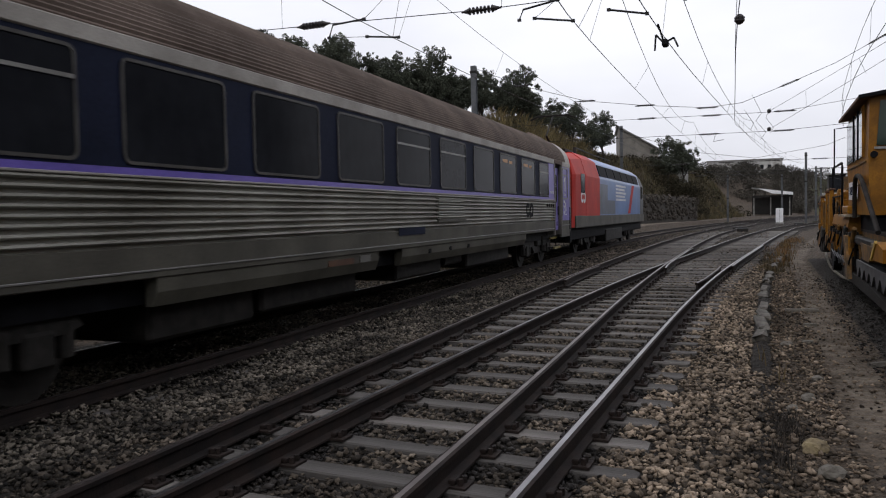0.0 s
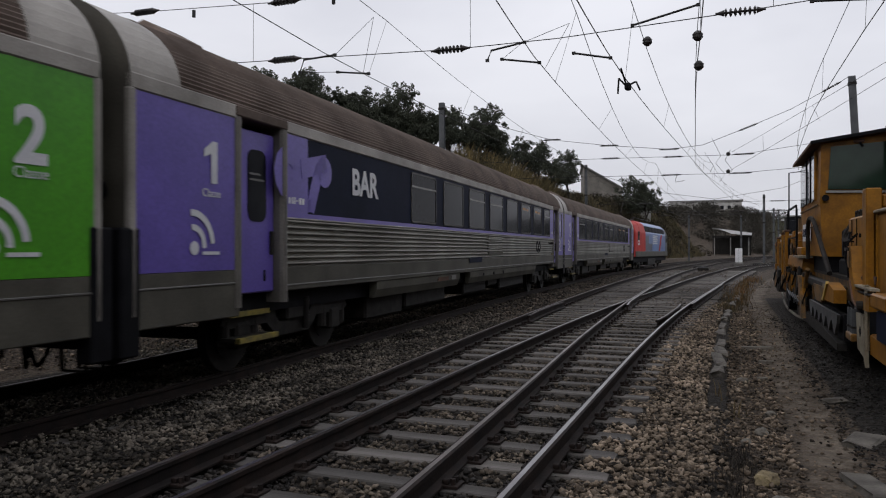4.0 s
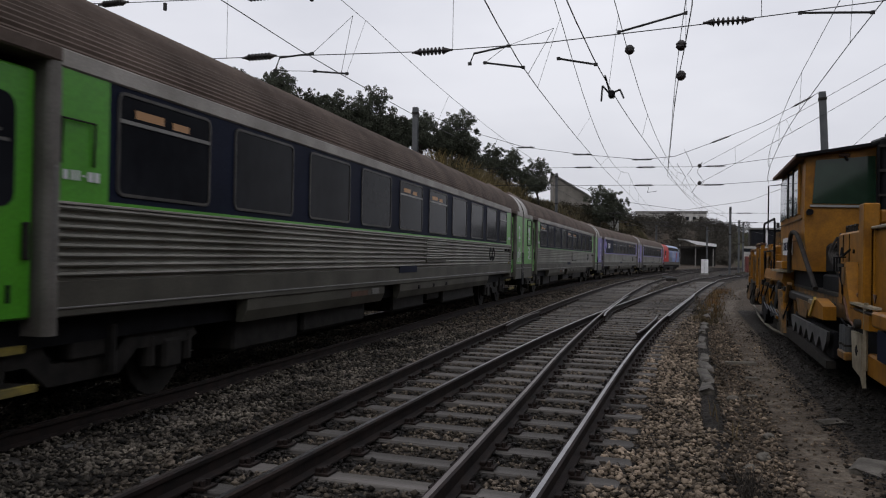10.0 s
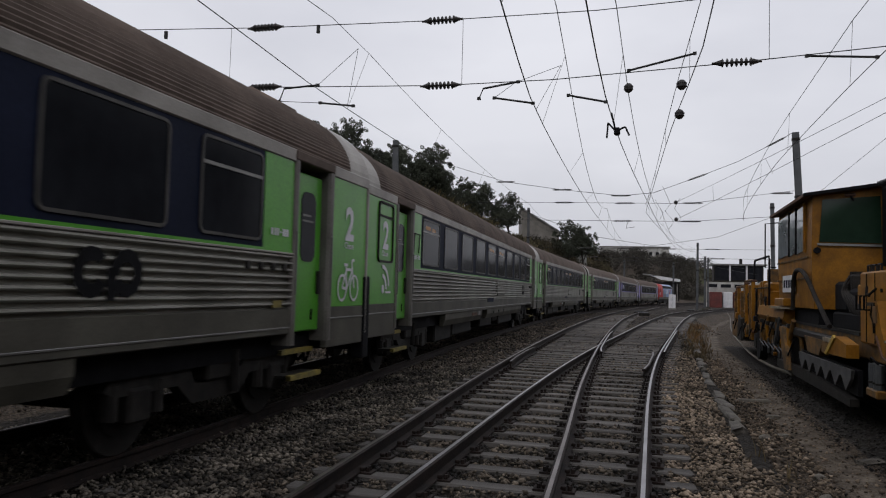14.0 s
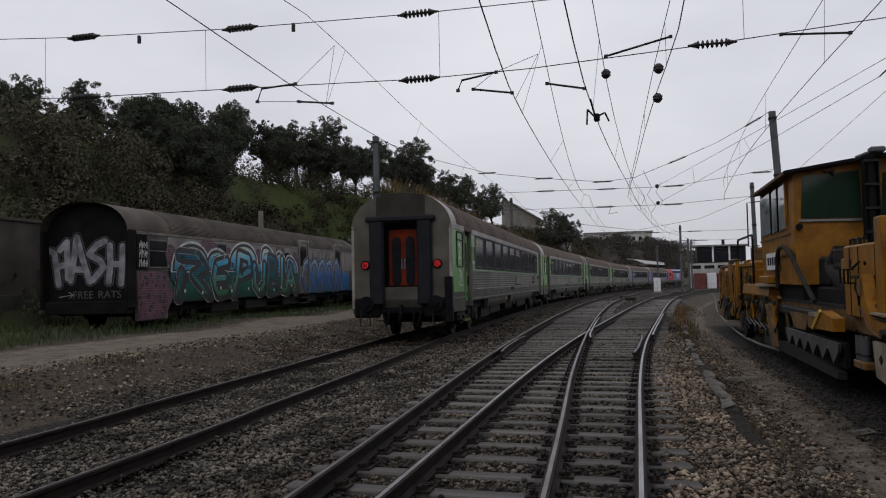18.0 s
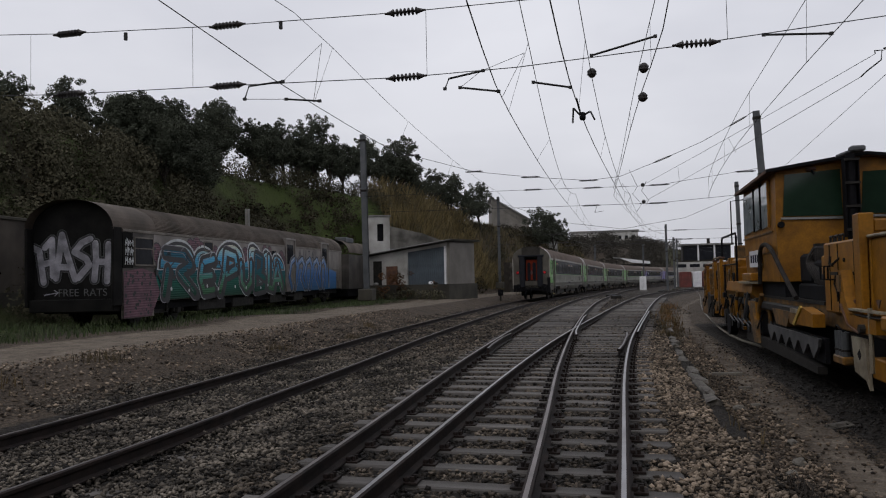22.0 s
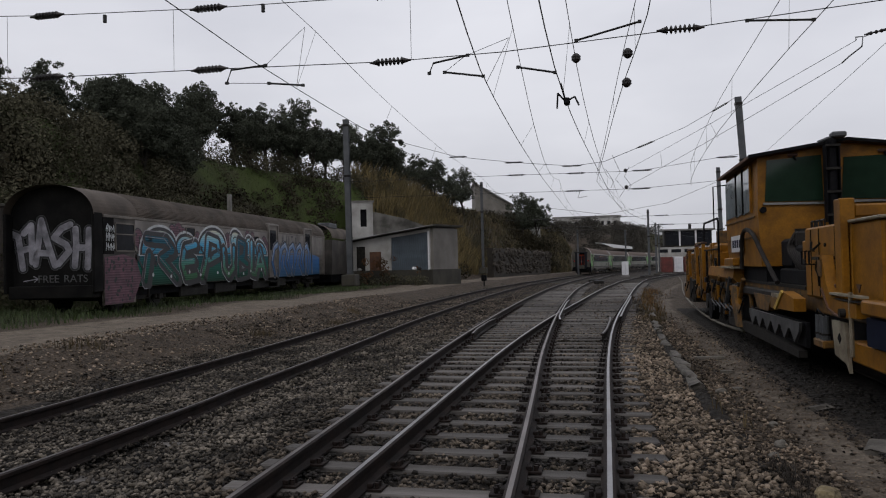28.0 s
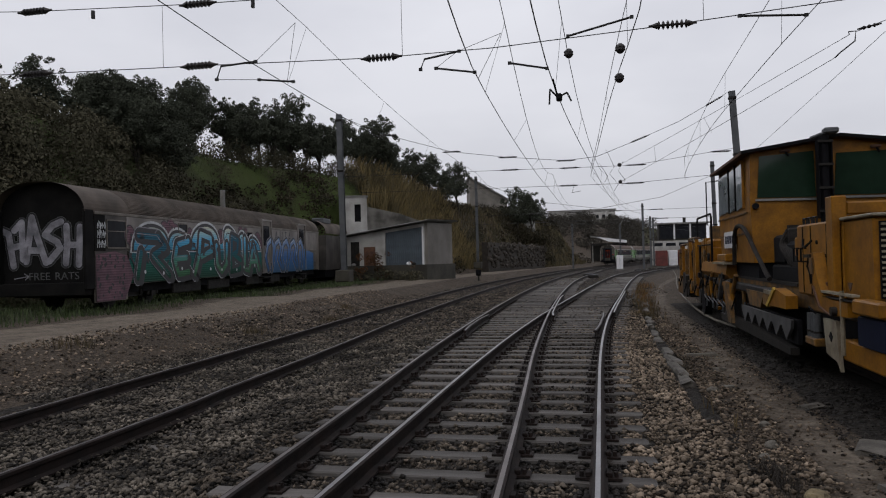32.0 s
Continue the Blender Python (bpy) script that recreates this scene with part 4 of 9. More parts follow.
            for zz, xx in ((0.42, 1.38), (0.72, 1.25)):
                st = part("step", cached(f"step|{sg}{zz}", lambda: bx(*sorted((sg * (xx - 0.28), sg * xx)), 0.06, 0.94, zz, zz + 0.04), M_STEEL_DARK), None, th, m=pose(0, d0, 0))
                part("step_edge", cached(f"stepedge|{sg}{zz}", lambda: bx(*sorted((sg * (xx - 0.06), sg * (xx + 0.004))), 0.06, 0.94, zz - 0.015, zz + 0.045), M_YELLOW_EDGE), None, st, "yellow step edge")
            for yy in (d0 - 0.04, d1 + 0.04):
                part("grab_rail", cached(f"grab|{sg}", lambda: tb([(sg * 1.40, 0, 1.4), (sg * 1.45, 0, 1.45), (sg * 1.45, 0, 2.2), (sg * 1.40, 0, 2.25)], 0.014, 6), M_STAIN_TRIM), None, th, m=pose(0, yy, 0))
    # windows of the seen side and of the other
    first, span = 3.6, 2.0
    for sg in (1, -1):
        for k in range(10):
            y0 = first + k * span
            if bar and k < 2:
                continue
            wide = span - 0.5 if k < 9 else 1.2
            w = part("window", cached(f"wframe|{sg}{wide}", lambda: ring(0, wide, 2.03, 2.985, 0.09, 0.03, sg * 1.41, sg * 1.433), M_FRAME), None, th, m=pose(0, y0, 0))
            part("pane", cached(f"wpane|{sg}{wide}", lambda: pr(rounded(0.02, wide - 0.02, 2.05, 2.965, 0.08), "x", *sorted((sg * 1.40, sg * 1.422))), M_GLASS), None, w, "dark tinted pane")
            if k in (0, 4, 5, 9) or (bar and k == 2):
                part("transom", cached(f"wbar|{sg}{wide}", lambda: bx(*sorted((sg * 1.415, sg * 1.434)), 0.03, wide - 0.03, 2.70, 2.735), M_STAIN_TRIM), None, w)
            if k in ((0, 4, 5) if kind == "green" else (7, 8)):
                part("lit_strip", cached(f"wlamp|{sg}", lambda: box(bx(*sorted((sg * 1.418, sg * 1.4235)), 0.25, 0.68, 2.77, 2.85, bevel=0.0), *sorted((sg * 1.418, sg * 1.4235)), 0.82, 1.1, 2.76, 2.83), M_AMBER), None, w, "warm interior lamp seen in the pane")
    # ends
    for yy, sgn in ((0.0, -1), (L, 1)):
        a, b = sorted((yy, yy - sgn * 0.06))
        prof = coach_profile()
        top_z = 3.12 + 0.94 * math.sqrt(1 - (0.7 / 1.42) ** (2 / 0.86))
        for sx in (-1, 1):
            half = [(sx * 1.42, 0.86), (sx * 1.42, 3.12)] + [(sx * x, z) for x, z in prof if 0.7 < x < 1.42] + [(sx * 0.7, top_z), (sx * 0.7, 0.86)]
            part("end_wall", cached(f"endw|{a:.1f}{sx}", lambda: pr(half, "y", a, b), M_ENDGREY), None, th, "grey-brown end wall")
        crown = [(0.7, 3.2), (0.7, top_z)] + [(x, z) for x, z in prof if abs(x) < 0.7] + [(-0.7, top_z), (-0.7, 3.2)]
        part("end_crown", cached(f"endc|{a:.1f}", lambda: pr(crown, "y", a, b), M_END_SOOT), None, th, "sooty end wall")
        for sx in (-1, 1):
            part("gangway_lining", cached(f"glin|{a:.1f}{sx}", lambda: bx(*sorted((sx * 0.7, sx * 0.74)), *sorted((yy, yy - sgn * 0.6)), 1.0, 3.3), M_BLACK), None, th)
        part("gangway_ceiling", cached(f"gcei|{a:.1f}", lambda: bx(-0.7, 0.7, *sorted((yy, yy - sgn * 0.6)), 3.2, 3.24), M_BLACK), None, th)
        part("gangway_back", cached(f"gbk|{a:.1f}", lambda: bx(-0.7, 0.7, *sorted((yy - sgn * 0.3, yy - sgn * 0.38)), 0.9, 3.3), M_BLACK), None, th)
        part("gangway_threshold", cached(f"gth|{a:.1f}", lambda: bx(-0.7, 0.7, *sorted((yy - sgn * 0.29, yy - sgn * 0.02)), 0.9, 1.46), M_ENDGREY), None, th, "worn grey threshold")
        a, b = sorted((yy, yy + sgn * 0.14))
        for sx in (-1, 1):
            part("lamp_ring", cached(f"lring|{a:.1f}{sx}", lambda: cyl(bmesh.new(), sx * 1.03, 2.08, *sorted((yy, yy + sgn * 0.05)), 0.13, 16, axis="y"), M_BLACK), None, th)
            part("end_shroud", cached(f"shr|{a:.1f}{sx}", lambda: bx(*sorted((sx * 0.62, sx * 1.38)), *sorted((yy - sgn * 0.1, yy + sgn * 0.05)), 0.62, 1.16, bevel=0.05), M_BLACK), None, th)
            if sx > 0:
                part("jumper_cover", cached(f"jump|{a:.1f}{sx}", lambda: bx(*sorted((sx * 1.24, sx * 1.44)), *sorted((yy - sgn * 0.12, yy + sgn * 0.14)), 0.5, 1.72, bevel=0.02), M_BLACK), None, th)
            part("gangway_pad", cached(f"gpad|{a:.1f}{sx}", lambda: bx(*sorted((sx * 0.47, sx * 0.89)), a, b, 0.95, 3.3, bevel=0.06), M_PAD), None, th)
        part("gangway_hood", cached(f"ghood|{a:.1f}", lambda: bx(-1.0, 1.0, a, b, 3.26, 3.42, bevel=0.04), M_PAD), None, th)
        part("gangway_door", cached(f"gdoor|{a:.1f}", lambda: bx(-0.42, 0.42, *sorted((yy - sgn * 0.25, yy - sgn * 0.3)), 1.5, 3.06), M_ORANGE_DOOR), None, th, "orange double gangway door")
        for sx in (-1, 1):
            part("door_pane", cached(f"gdp|{a:.1f}{sx}", lambda: pr([(p[0] + sx * 0.2, p[1]) for p in rounded(-0.125, 0.125, 1.5, 2.86, 0.12)], "y", *sorted((yy - sgn * 0.22, yy - sgn * 0.26))), M_GLASS), None, th)
            part("door_pull", cached(f"gpull|{a:.1f}{sx}", lambda: bx(*sorted((sx * 0.03, sx * 0.055)), *sorted((yy - sgn * 0.2, yy - sgn * 0.25)), 1.95, 2.25), M_STAIN_TRIM), None, th)
            part("buffer", cached(f"buf|{a:.1f}{sx}", lambda: cyl(cyl(bmesh.new(), sx * 0.98, 1.0, *sorted((yy - sgn * 0.2, yy + sgn * 0.22)), 0.09, 10, axis="y"), sx * 0.98, 1.0, *sorted((yy + sgn * 0.1, yy + sgn * 0.145)), 0.22, 14, axis="y"), M_BLACK), None, th)
            part("air_hose", cached(f"hose|{a:.1f}{sx}", lambda: tb(curved([(sx * 0.35, yy + sgn * 0.02, 0.85), (sx * 0.36, yy + sgn * 0.12, 0.6), (sx * 0.42, yy + sgn * 0.1, 0.4), (sx * 0.5, yy + sgn * 0.05, 0.55), (sx * 0.55, yy, 0.85)]), 0.025, 6), M_BLACK), None, th)
            part("end_step", cached(f"estep|{a:.1f}{sx}", lambda: tb([(sx * 1.15, yy + sgn * 0.05, 0.86), (sx * 1.18, yy + sgn * 0.08, 0.4), (sx * 0.9, yy + sgn * 0.08, 0.4), (sx * 0.88, yy + sgn * 0.05, 0.86)], 0.025, 5), M_STEEL_DARK), None, th)
            part("tail_lamp", cached(f"lamp|{a:.1f}{sx}{tail}", lambda: cyl(bmesh.new(), sx * 1.03, 2.08, *sorted((yy + sgn * 0.0, yy + sgn * 0.058)), 0.092, 18, axis="y"), M_TAIL if (tail and sgn < 0) else M_STEEL_DARK), None, th, "red tail lamp" if tail and sgn < 0 else "")
            if tail and sgn < 0:
                for d in (-0.045, -0.015, 0.015, 0.045):
                    w = math.sqrt(0.09 ** 2 - d * d)
                    part("lamp_grid", bx(sx * 1.03 + d - 0.005, sx * 1.03 + d + 0.005, yy - 0.063, yy - 0.058, 2.08 - w, 2.08 + w), M_BLACK, th)
                    part("lamp_grid", bx(sx * 1.03 - w, sx * 1.03 + w, yy - 0.067, yy - 0.063, 2.08 + d - 0.005, 2.08 + d + 0.005), M_BLACK, th)
        part("headstock", cached(f"head|{a:.1f}", lambda: bx(-1.3, 1.3, *sorted((yy - sgn * 0.35, yy - sgn * 0.02)), 0.72, 1.14, bevel=0.03), M_BLACK), None, th)
        part("coupling_hook", cached(f"hook|{a:.1f}", lambda: tb([(0, yy, 0.95), (0, yy + sgn * 0.2, 0.93), (0.03, yy + sgn * 0.25, 0.7), (0, yy + sgn * 0.2, 0.45), (-0.04, yy + sgn * 0.17, 0.7)], 0.04, 6), M_BLACK), None, th)
    part("underframe", cached("underframe", lambda: bx(-1.2, 1.2, 0.3, L - 0.3, 0.72, 0.95), M_BLACK), None, th)
    for k, (y0, y1, z0) in enumerate(((6.2, 8.0, 0.3), (8.15, 10.7, 0.36), (12.2, 14.4, 0.4), (14.6, 15.7, 0.5), (16.0, 19.4, 0.36))):
        part("equipment_box", cached(f"equip|{k}", lambda: bx(-1.1, 1.1, y0, y1, z0, 0.75, bevel=0.04), M_STEEL_DARK), None, th)
    bogie(th, 3.6)
    bogie(th, L - 3.6)
    # marks of the seen side
    X = 1.428
    if kind == "green":
        ends = ((25.21, 25.2, 25.0, None), (0.93, 0.9, 1.0, 0.68))
    else:
        ends = ((25.05, 25.02, 25.06, 24.78), (1.13, 1.1, 0.96, None))
    for front, (yd, yw, ys, f0) in zip((True, False), ends):
        if f0 is not None:
            trim = M_STAIN_TRIM if kind == "purple" else M_STEEL_DARK
            w = part("small_window", ring(f0, f0 + 0.84, 1.98, 3.0, 0.09, 0.035, 1.42, 1.444), trim, th, "narrow painted-over window")
            part("transom", bx(1.425, 1.438, f0 + 0.03, f0 + 0.81, 2.74, 2.775), trim, w)
        if digit == "1":
            flat_mark("class_number", digit_one(yd, 2.24, 0.46), M_WHITE, th, X, "white figure one")
        else:
            side_text(digit, 0.64, th, yd, 2.22, name="class_number")
        side_text("Classe", 0.13, th, yw, 2.09, name="class_word")
        if bicycle_end and front:
            flat_mark("bicycle_mark", bicycle(ys + 0.15, 1.54, 0.62), M_WHITE, th, X, "white bicycle mark")
        else:
            cz = 1.53
            flat_mark("wireless_mark", [arc_band(ys, cz, 0.0, 0.075, 0, 360, 16), arc_band(ys - 0.03, cz + 0.02, 0.17, 0.235, -5, 95), arc_band(ys - 0.03, cz + 0.02, 0.32, 0.39, 5, 95)], M_WHITE, th, X, "white signal arcs")
            flat_mark("small_writing", [[(ys + 0.14, 1.46), (ys + 0.45, 1.46), (ys + 0.45, 1.495), (ys + 0.14, 1.495)]], M_WHITE, th, X)
    for y0 in (2.95, 23.1):
        if y0 > 20:
            y0 = 23.02
        flat_mark("number_bar", [[(y0 + q, 2.12 + e), (y0 + q + w_, 2.12 + e), (y0 + q + w_, 2.12 + e + h_), (y0 + q, 2.12 + e + h_)] for q, w_, e, h_ in ((0, 0.05, 0, 0.08), (0.09, 0.035, 0, 0.085), (0.15, 0.035, 0, 0.085), (0.215, 0.04, 0.035, 0.016), (0.285, 0.06, 0, 0.085), (0.365, 0.06, 0, 0.085))], M_WHITE, th, X)
    flat_mark("operator_mark", [arc_band(20.17, 1.62, 0.09, 0.2, 40, 330), arc_band(20.58, 1.62, 0.09, 0.2, -150, 190), bar_line((20.4, 1.66), (20.4, 1.4), 0.1)], M_BLACK, th, 1.441, "black operator mark")
    flat_mark("name_plate", [[(11.6, 1.20), (12.75, 1.20), (12.75, 1.33), (11.6, 1.33)]], M_NAVY, th, 1.434, "dark plate with unreadable writing")
    part("warning_label", bx(1.392, 1.402, 9.3, 10.05, 0.85, 0.93), M_RUST, th, "dirty orange label strip")
    part("number_label", bx(1.392, 1.402, 10.25, 10.6, 0.85, 0.95), M_STAIN_TRIM, th)
    for k in range(3):
        part("lifting_mark", bx(1.392, 1.402, 13.0 + k * 1.1, 13.12 + k * 1.1, 0.84, 0.92), M_BLACK, th)
    part("orange_reflector", bx(1.43, 1.442, 23.1, 23.32, 1.30, 1.38), M_YELLOW_EDGE, th)
    for k in range(4):
        part("socket", bx(1.43, 1.47, 23.3 - k * 0.28, 23.38 - k * 0.28, 1.72, 1.80, bevel=0.01), M_STEEL_DARK, th)
    vp = part("vent_panel", ribs(13.42, 14.9, 1.45, 1.9, 9), M_STAINLESS, th, "finely ribbed vent panel", m=pose(0.012, 0, 0))
    part("vent_frame", bx(1.40, 1.452, 13.38, 14.94, 1.395, 1.45), M_SILL, vp)
    if kind == "green":
        part("panel_handle", tb([(1.43, 2.92, 2.25), (1.445, 2.92, 2.62), (1.445, 3.3, 2.62), (1.43, 3.3, 2.25)], 0.012, 6), M_STEEL_DARK, th)
    if bar:
        side_text("BAR", 0.56, th, 4.92, 2.38, name="bar_lettering")
        sw = [arc_band(2.95, 2.52, 0.12, 0.36, 20, 330), arc_band(4.0, 2.62, 0.0, 0.22, 0, 360, 20), bar_line((3.3, 2.6), (4.05, 2.75), 0.26), bar_line((3.55, 2.06), (3.85, 2.7), 0.24), bar_line((2.9, 2.12), (3.6, 2.12), 0.18)]
        flat_mark("large_mark", sw, M_PURPLE, th, 1.424, "large purple curved mark")
    return th


M_FILM = mat("printed_film", (0.07, 0.10, 0.16), (0.02, 0.03, 0.05), rough=0.35, scale=1.1, fine=8, bump=0.02)


def locomotive():
    th = thing("locomotive", label="electric locomotive with red cab and blue advertising film", category="locomotive")
    L = 20.0
    prof = [(-1.45, 1.0), (-1.45, 2.9), (-1.25, 3.55), (-0.9, 3.8), (0.9, 3.8), (1.25, 3.55), (1.45, 2.9), (1.45, 1.0)]
    part("body", pr(prof, "y", 2.6, L - 2.2), M_BLUE, th, "blue body film")
    for a, b, sg, nm in ((0.25, 2.6, -1, "rear"), (L - 2.2, L - 0.2, 1, "front")):
        bm = bmesh.new()
        e = a if sg < 0 else b
        q = b if sg < 0 else a
        outer = [bm.verts.new((x, q, z)) for x, z in prof]
        mid_ = [bm.verts.new((x * 0.99, e - sg * 0.5, 1.0 + (z - 1.0) * (0.99 if z < 3 else 0.95))) for x, z in prof]
        inner = [bm.verts.new((x * 0.94, e - sg * (0.0 if z < 2 else 0.28 * (z - 2)), 1.0 + (z - 1.0) * (0.99 if z < 3 else 0.93))) for x, z in prof]
        n = len(prof)
        for u, v in ((outer, mid_), (mid_, inner)):
            for k in range(n):
                bm.faces.new((u[k], u[(k + 1) % n], v[(k + 1) % n], v[k]))
        bm.faces.new(inner)
        part("cab", bm, M_RED if sg < 0 else M_GALV, th, "red cab" if sg < 0 else "grey cab")
        part("cab_window", bx(1.44, 1.462, *sorted((q + sg * 0.35, q + sg * 1.05)), 2.25, 2.95, bevel=0.01), M_GLASS, th)
        part("windscreen", bx(-1.1, 1.1, *sorted((e - sg * 0.22, e + sg * 0.02)), 2.35, 3.1, bevel=0.03), M_GLASS, th)
    part("cab_rear", pr([(x * 1.004, 1.0 + (z - 1.0) * 1.004) for x, z in prof], "y", 2.45, 5.3), M_RED, th, "red cab rear panel")
    part("sill", bx(-1.46, 1.46, 0.6, L - 0.6, 0.98, 1.42, bevel=0.02), M_SILL, th, "grey sill")
    for k in range(6):
        part("roof_window", bx(-0.04, 0.02, 0.0, 1.85, -0.24, 0.24, bevel=0.01), M_BLACK, th, "dark roof-edge window", m=Matrix.Translation((1.356, 5.4 + k * 2.0, 3.24)) @ Euler((0, radians(-17), 0)).to_matrix().to_4x4())
    part("underframe", bx(-1.25, 1.25, 0.4, L - 0.4, 0.55, 1.0, bevel=0.03), M_BLACK, th)
    part("transformer_tank", bx(-1.3, 1.3, 7.6, 12.2, 0.25, 0.8, bevel=0.05), M_STEEL_DARK, th)
    for yy in (4.2, L - 4.2):
        bogie(th, yy)
    for sx in (-1, 1):
        part("buffer", cyl(bmesh.new(), sx * 0.98, 1.0, -0.1, 0.4, 0.12, 10, axis="y"), M_STEEL_DARK, th)
    flat_mark("operator_mark", [arc_band(1.75, 2.1, 0.1, 0.22, 30, 330, 18), arc_band(2.15, 2.1, 0.1, 0.22, -150, 150, 18)], M_WHITE, th, 1.45, "white operator mark")
    part("film_picture", bx(1.445, 1.4525, 5.3, 7.2, 1.45, 2.7), M_FILM, th, "dark printed picture on the film")
    part("film_picture", bx(1.445, 1.4525, 7.2, 9.2, 1.45, 2.05), M_FILM, th, "dark printed picture on the film")
    part("film_stripe", pr([(13.2, 1.45), (14.6, 2.9), (15.4, 2.9), (14.0, 1.45)], "x", 1.445, 1.4525), M_RED, th, "red stripe on the film")
    rows_ = [[(9.4, 2.7 - 0.16 * k), (12.4 - 0.3 * (k % 2), 2.7 - 0.16 * k), (12.4 - 0.3 * (k % 2), 2.79 - 0.16 * k), (9.4, 2.79 - 0.16 * k)] for k in range(5)]
    for row_ in rows_:
        flat_mark("advert_line", [row_], M_WHITE, th, 1.452, "line of unreadable white writing")
    part("pantograph_base", bx(-0.7, 0.7, 2.4, 3.8, 3.86, 3.95), M_STEEL_DARK, th)
    part("pantograph_arm", tb([(0, 3.6, 3.95), (0, 2.3, 4.45), (0, 3.4, 5.3)], 0.04, 6), M_STEEL_DARK, th)
    part("pantograph_head", tb([(-0.9, 3.4, 5.2), (-0.6, 3.4, 5.33), (0.6, 3.4, 5.33), (0.9, 3.4, 5.2)], 0.035, 6), M_STEEL_DARK, th)
    part("roof_insulator", cyl(bmesh.new(), 0.5, 5.0, 3.78, 4.2, 0.08, 8), M_INSUL, th)
    part("roof_conductor", tb([(0.5, 5.0, 4.2), (0.5, 9.0, 4.15), (0.4, 14, 4.2)], 0.025, 5), M_STEEL_DARK, th)
    return th


TRAIN = [coach("green", True, tail=True), coach("green", True), coach("green", True), coach("green"), coach("purple", bar=True), coach("purple"), locomotive()]


MARK_T = [0, 1, 2, 3, 6, 7, 8, 9, 10, 11, 12, 13, 14, 16.5, 17.5, 19, 21, 23, 28, 32]
MARK_S = [0.08, 0.21, 0.20, 0.44, 0.21, 0.19, -0.38, -0.28, -0.35, -0.55, 0.33, 0.36, 0.21, -0.4, -0.5, -0.05, 0.21, 0.3, -0.2, -0.2]


def tail_at(t):
    """How far along the line the train's last end stands at t seconds: it gathers speed."""
    return -132.59 + 7.8815 * t + 0.03466 * t * t + float(np.interp(t, MARK_T, MARK_S))


def ride(k, t):
    """The pose of the train's k-th vehicle, riding on its two bogies."""
    s0 = tail_at(t) + k * PITCH + 0.15
    long = COACH_L if k < 6 else 20.0
    a, b = MAIN.at(s0 + 3.6), MAIN.at(s0 + long - 3.6)
    d = (b - a) / np.linalg.norm(b - a)
    o = a - 3.6 * d
    za, zb = dip(a[1]), dip(b[1])
    return pose(o[0], o[1], MAIN_Z + za - 3.6 * (zb - za) / (long - 7.2), math.degrees(math.atan2(zb - za, long - 7.2)), 0, math.degrees(math.atan2(d[1], d[0])) - 90)

# ---- yellow track machine on the siding ----
M_PLATE = mat("worn_cream_steel", (0.30, 0.27, 0.20), (0.15, 0.12, 0.08), rough=0.6, scale=4, fine=30, bump=0.1)


M_LIP = mat("bright_worn_yellow", (0.5, 0.33, 0.04), (0.33, 0.2, 0.03), rough=0.5, scale=5, fine=40, bump=0.1)
M_BLADE = mat("scoured_blade_steel", (0.105, 0.105, 0.107), (0.05, 0.05, 0.05), rough=0.6, metal=0.3, scale=3, fine=40, bump=0.1)


M_HOSE = mat("dusty_hose_rubber", (0.034, 0.03, 0.027), (0.016, 0.014, 0.013), rough=0.8, scale=6, fine=40, spec=0.15)


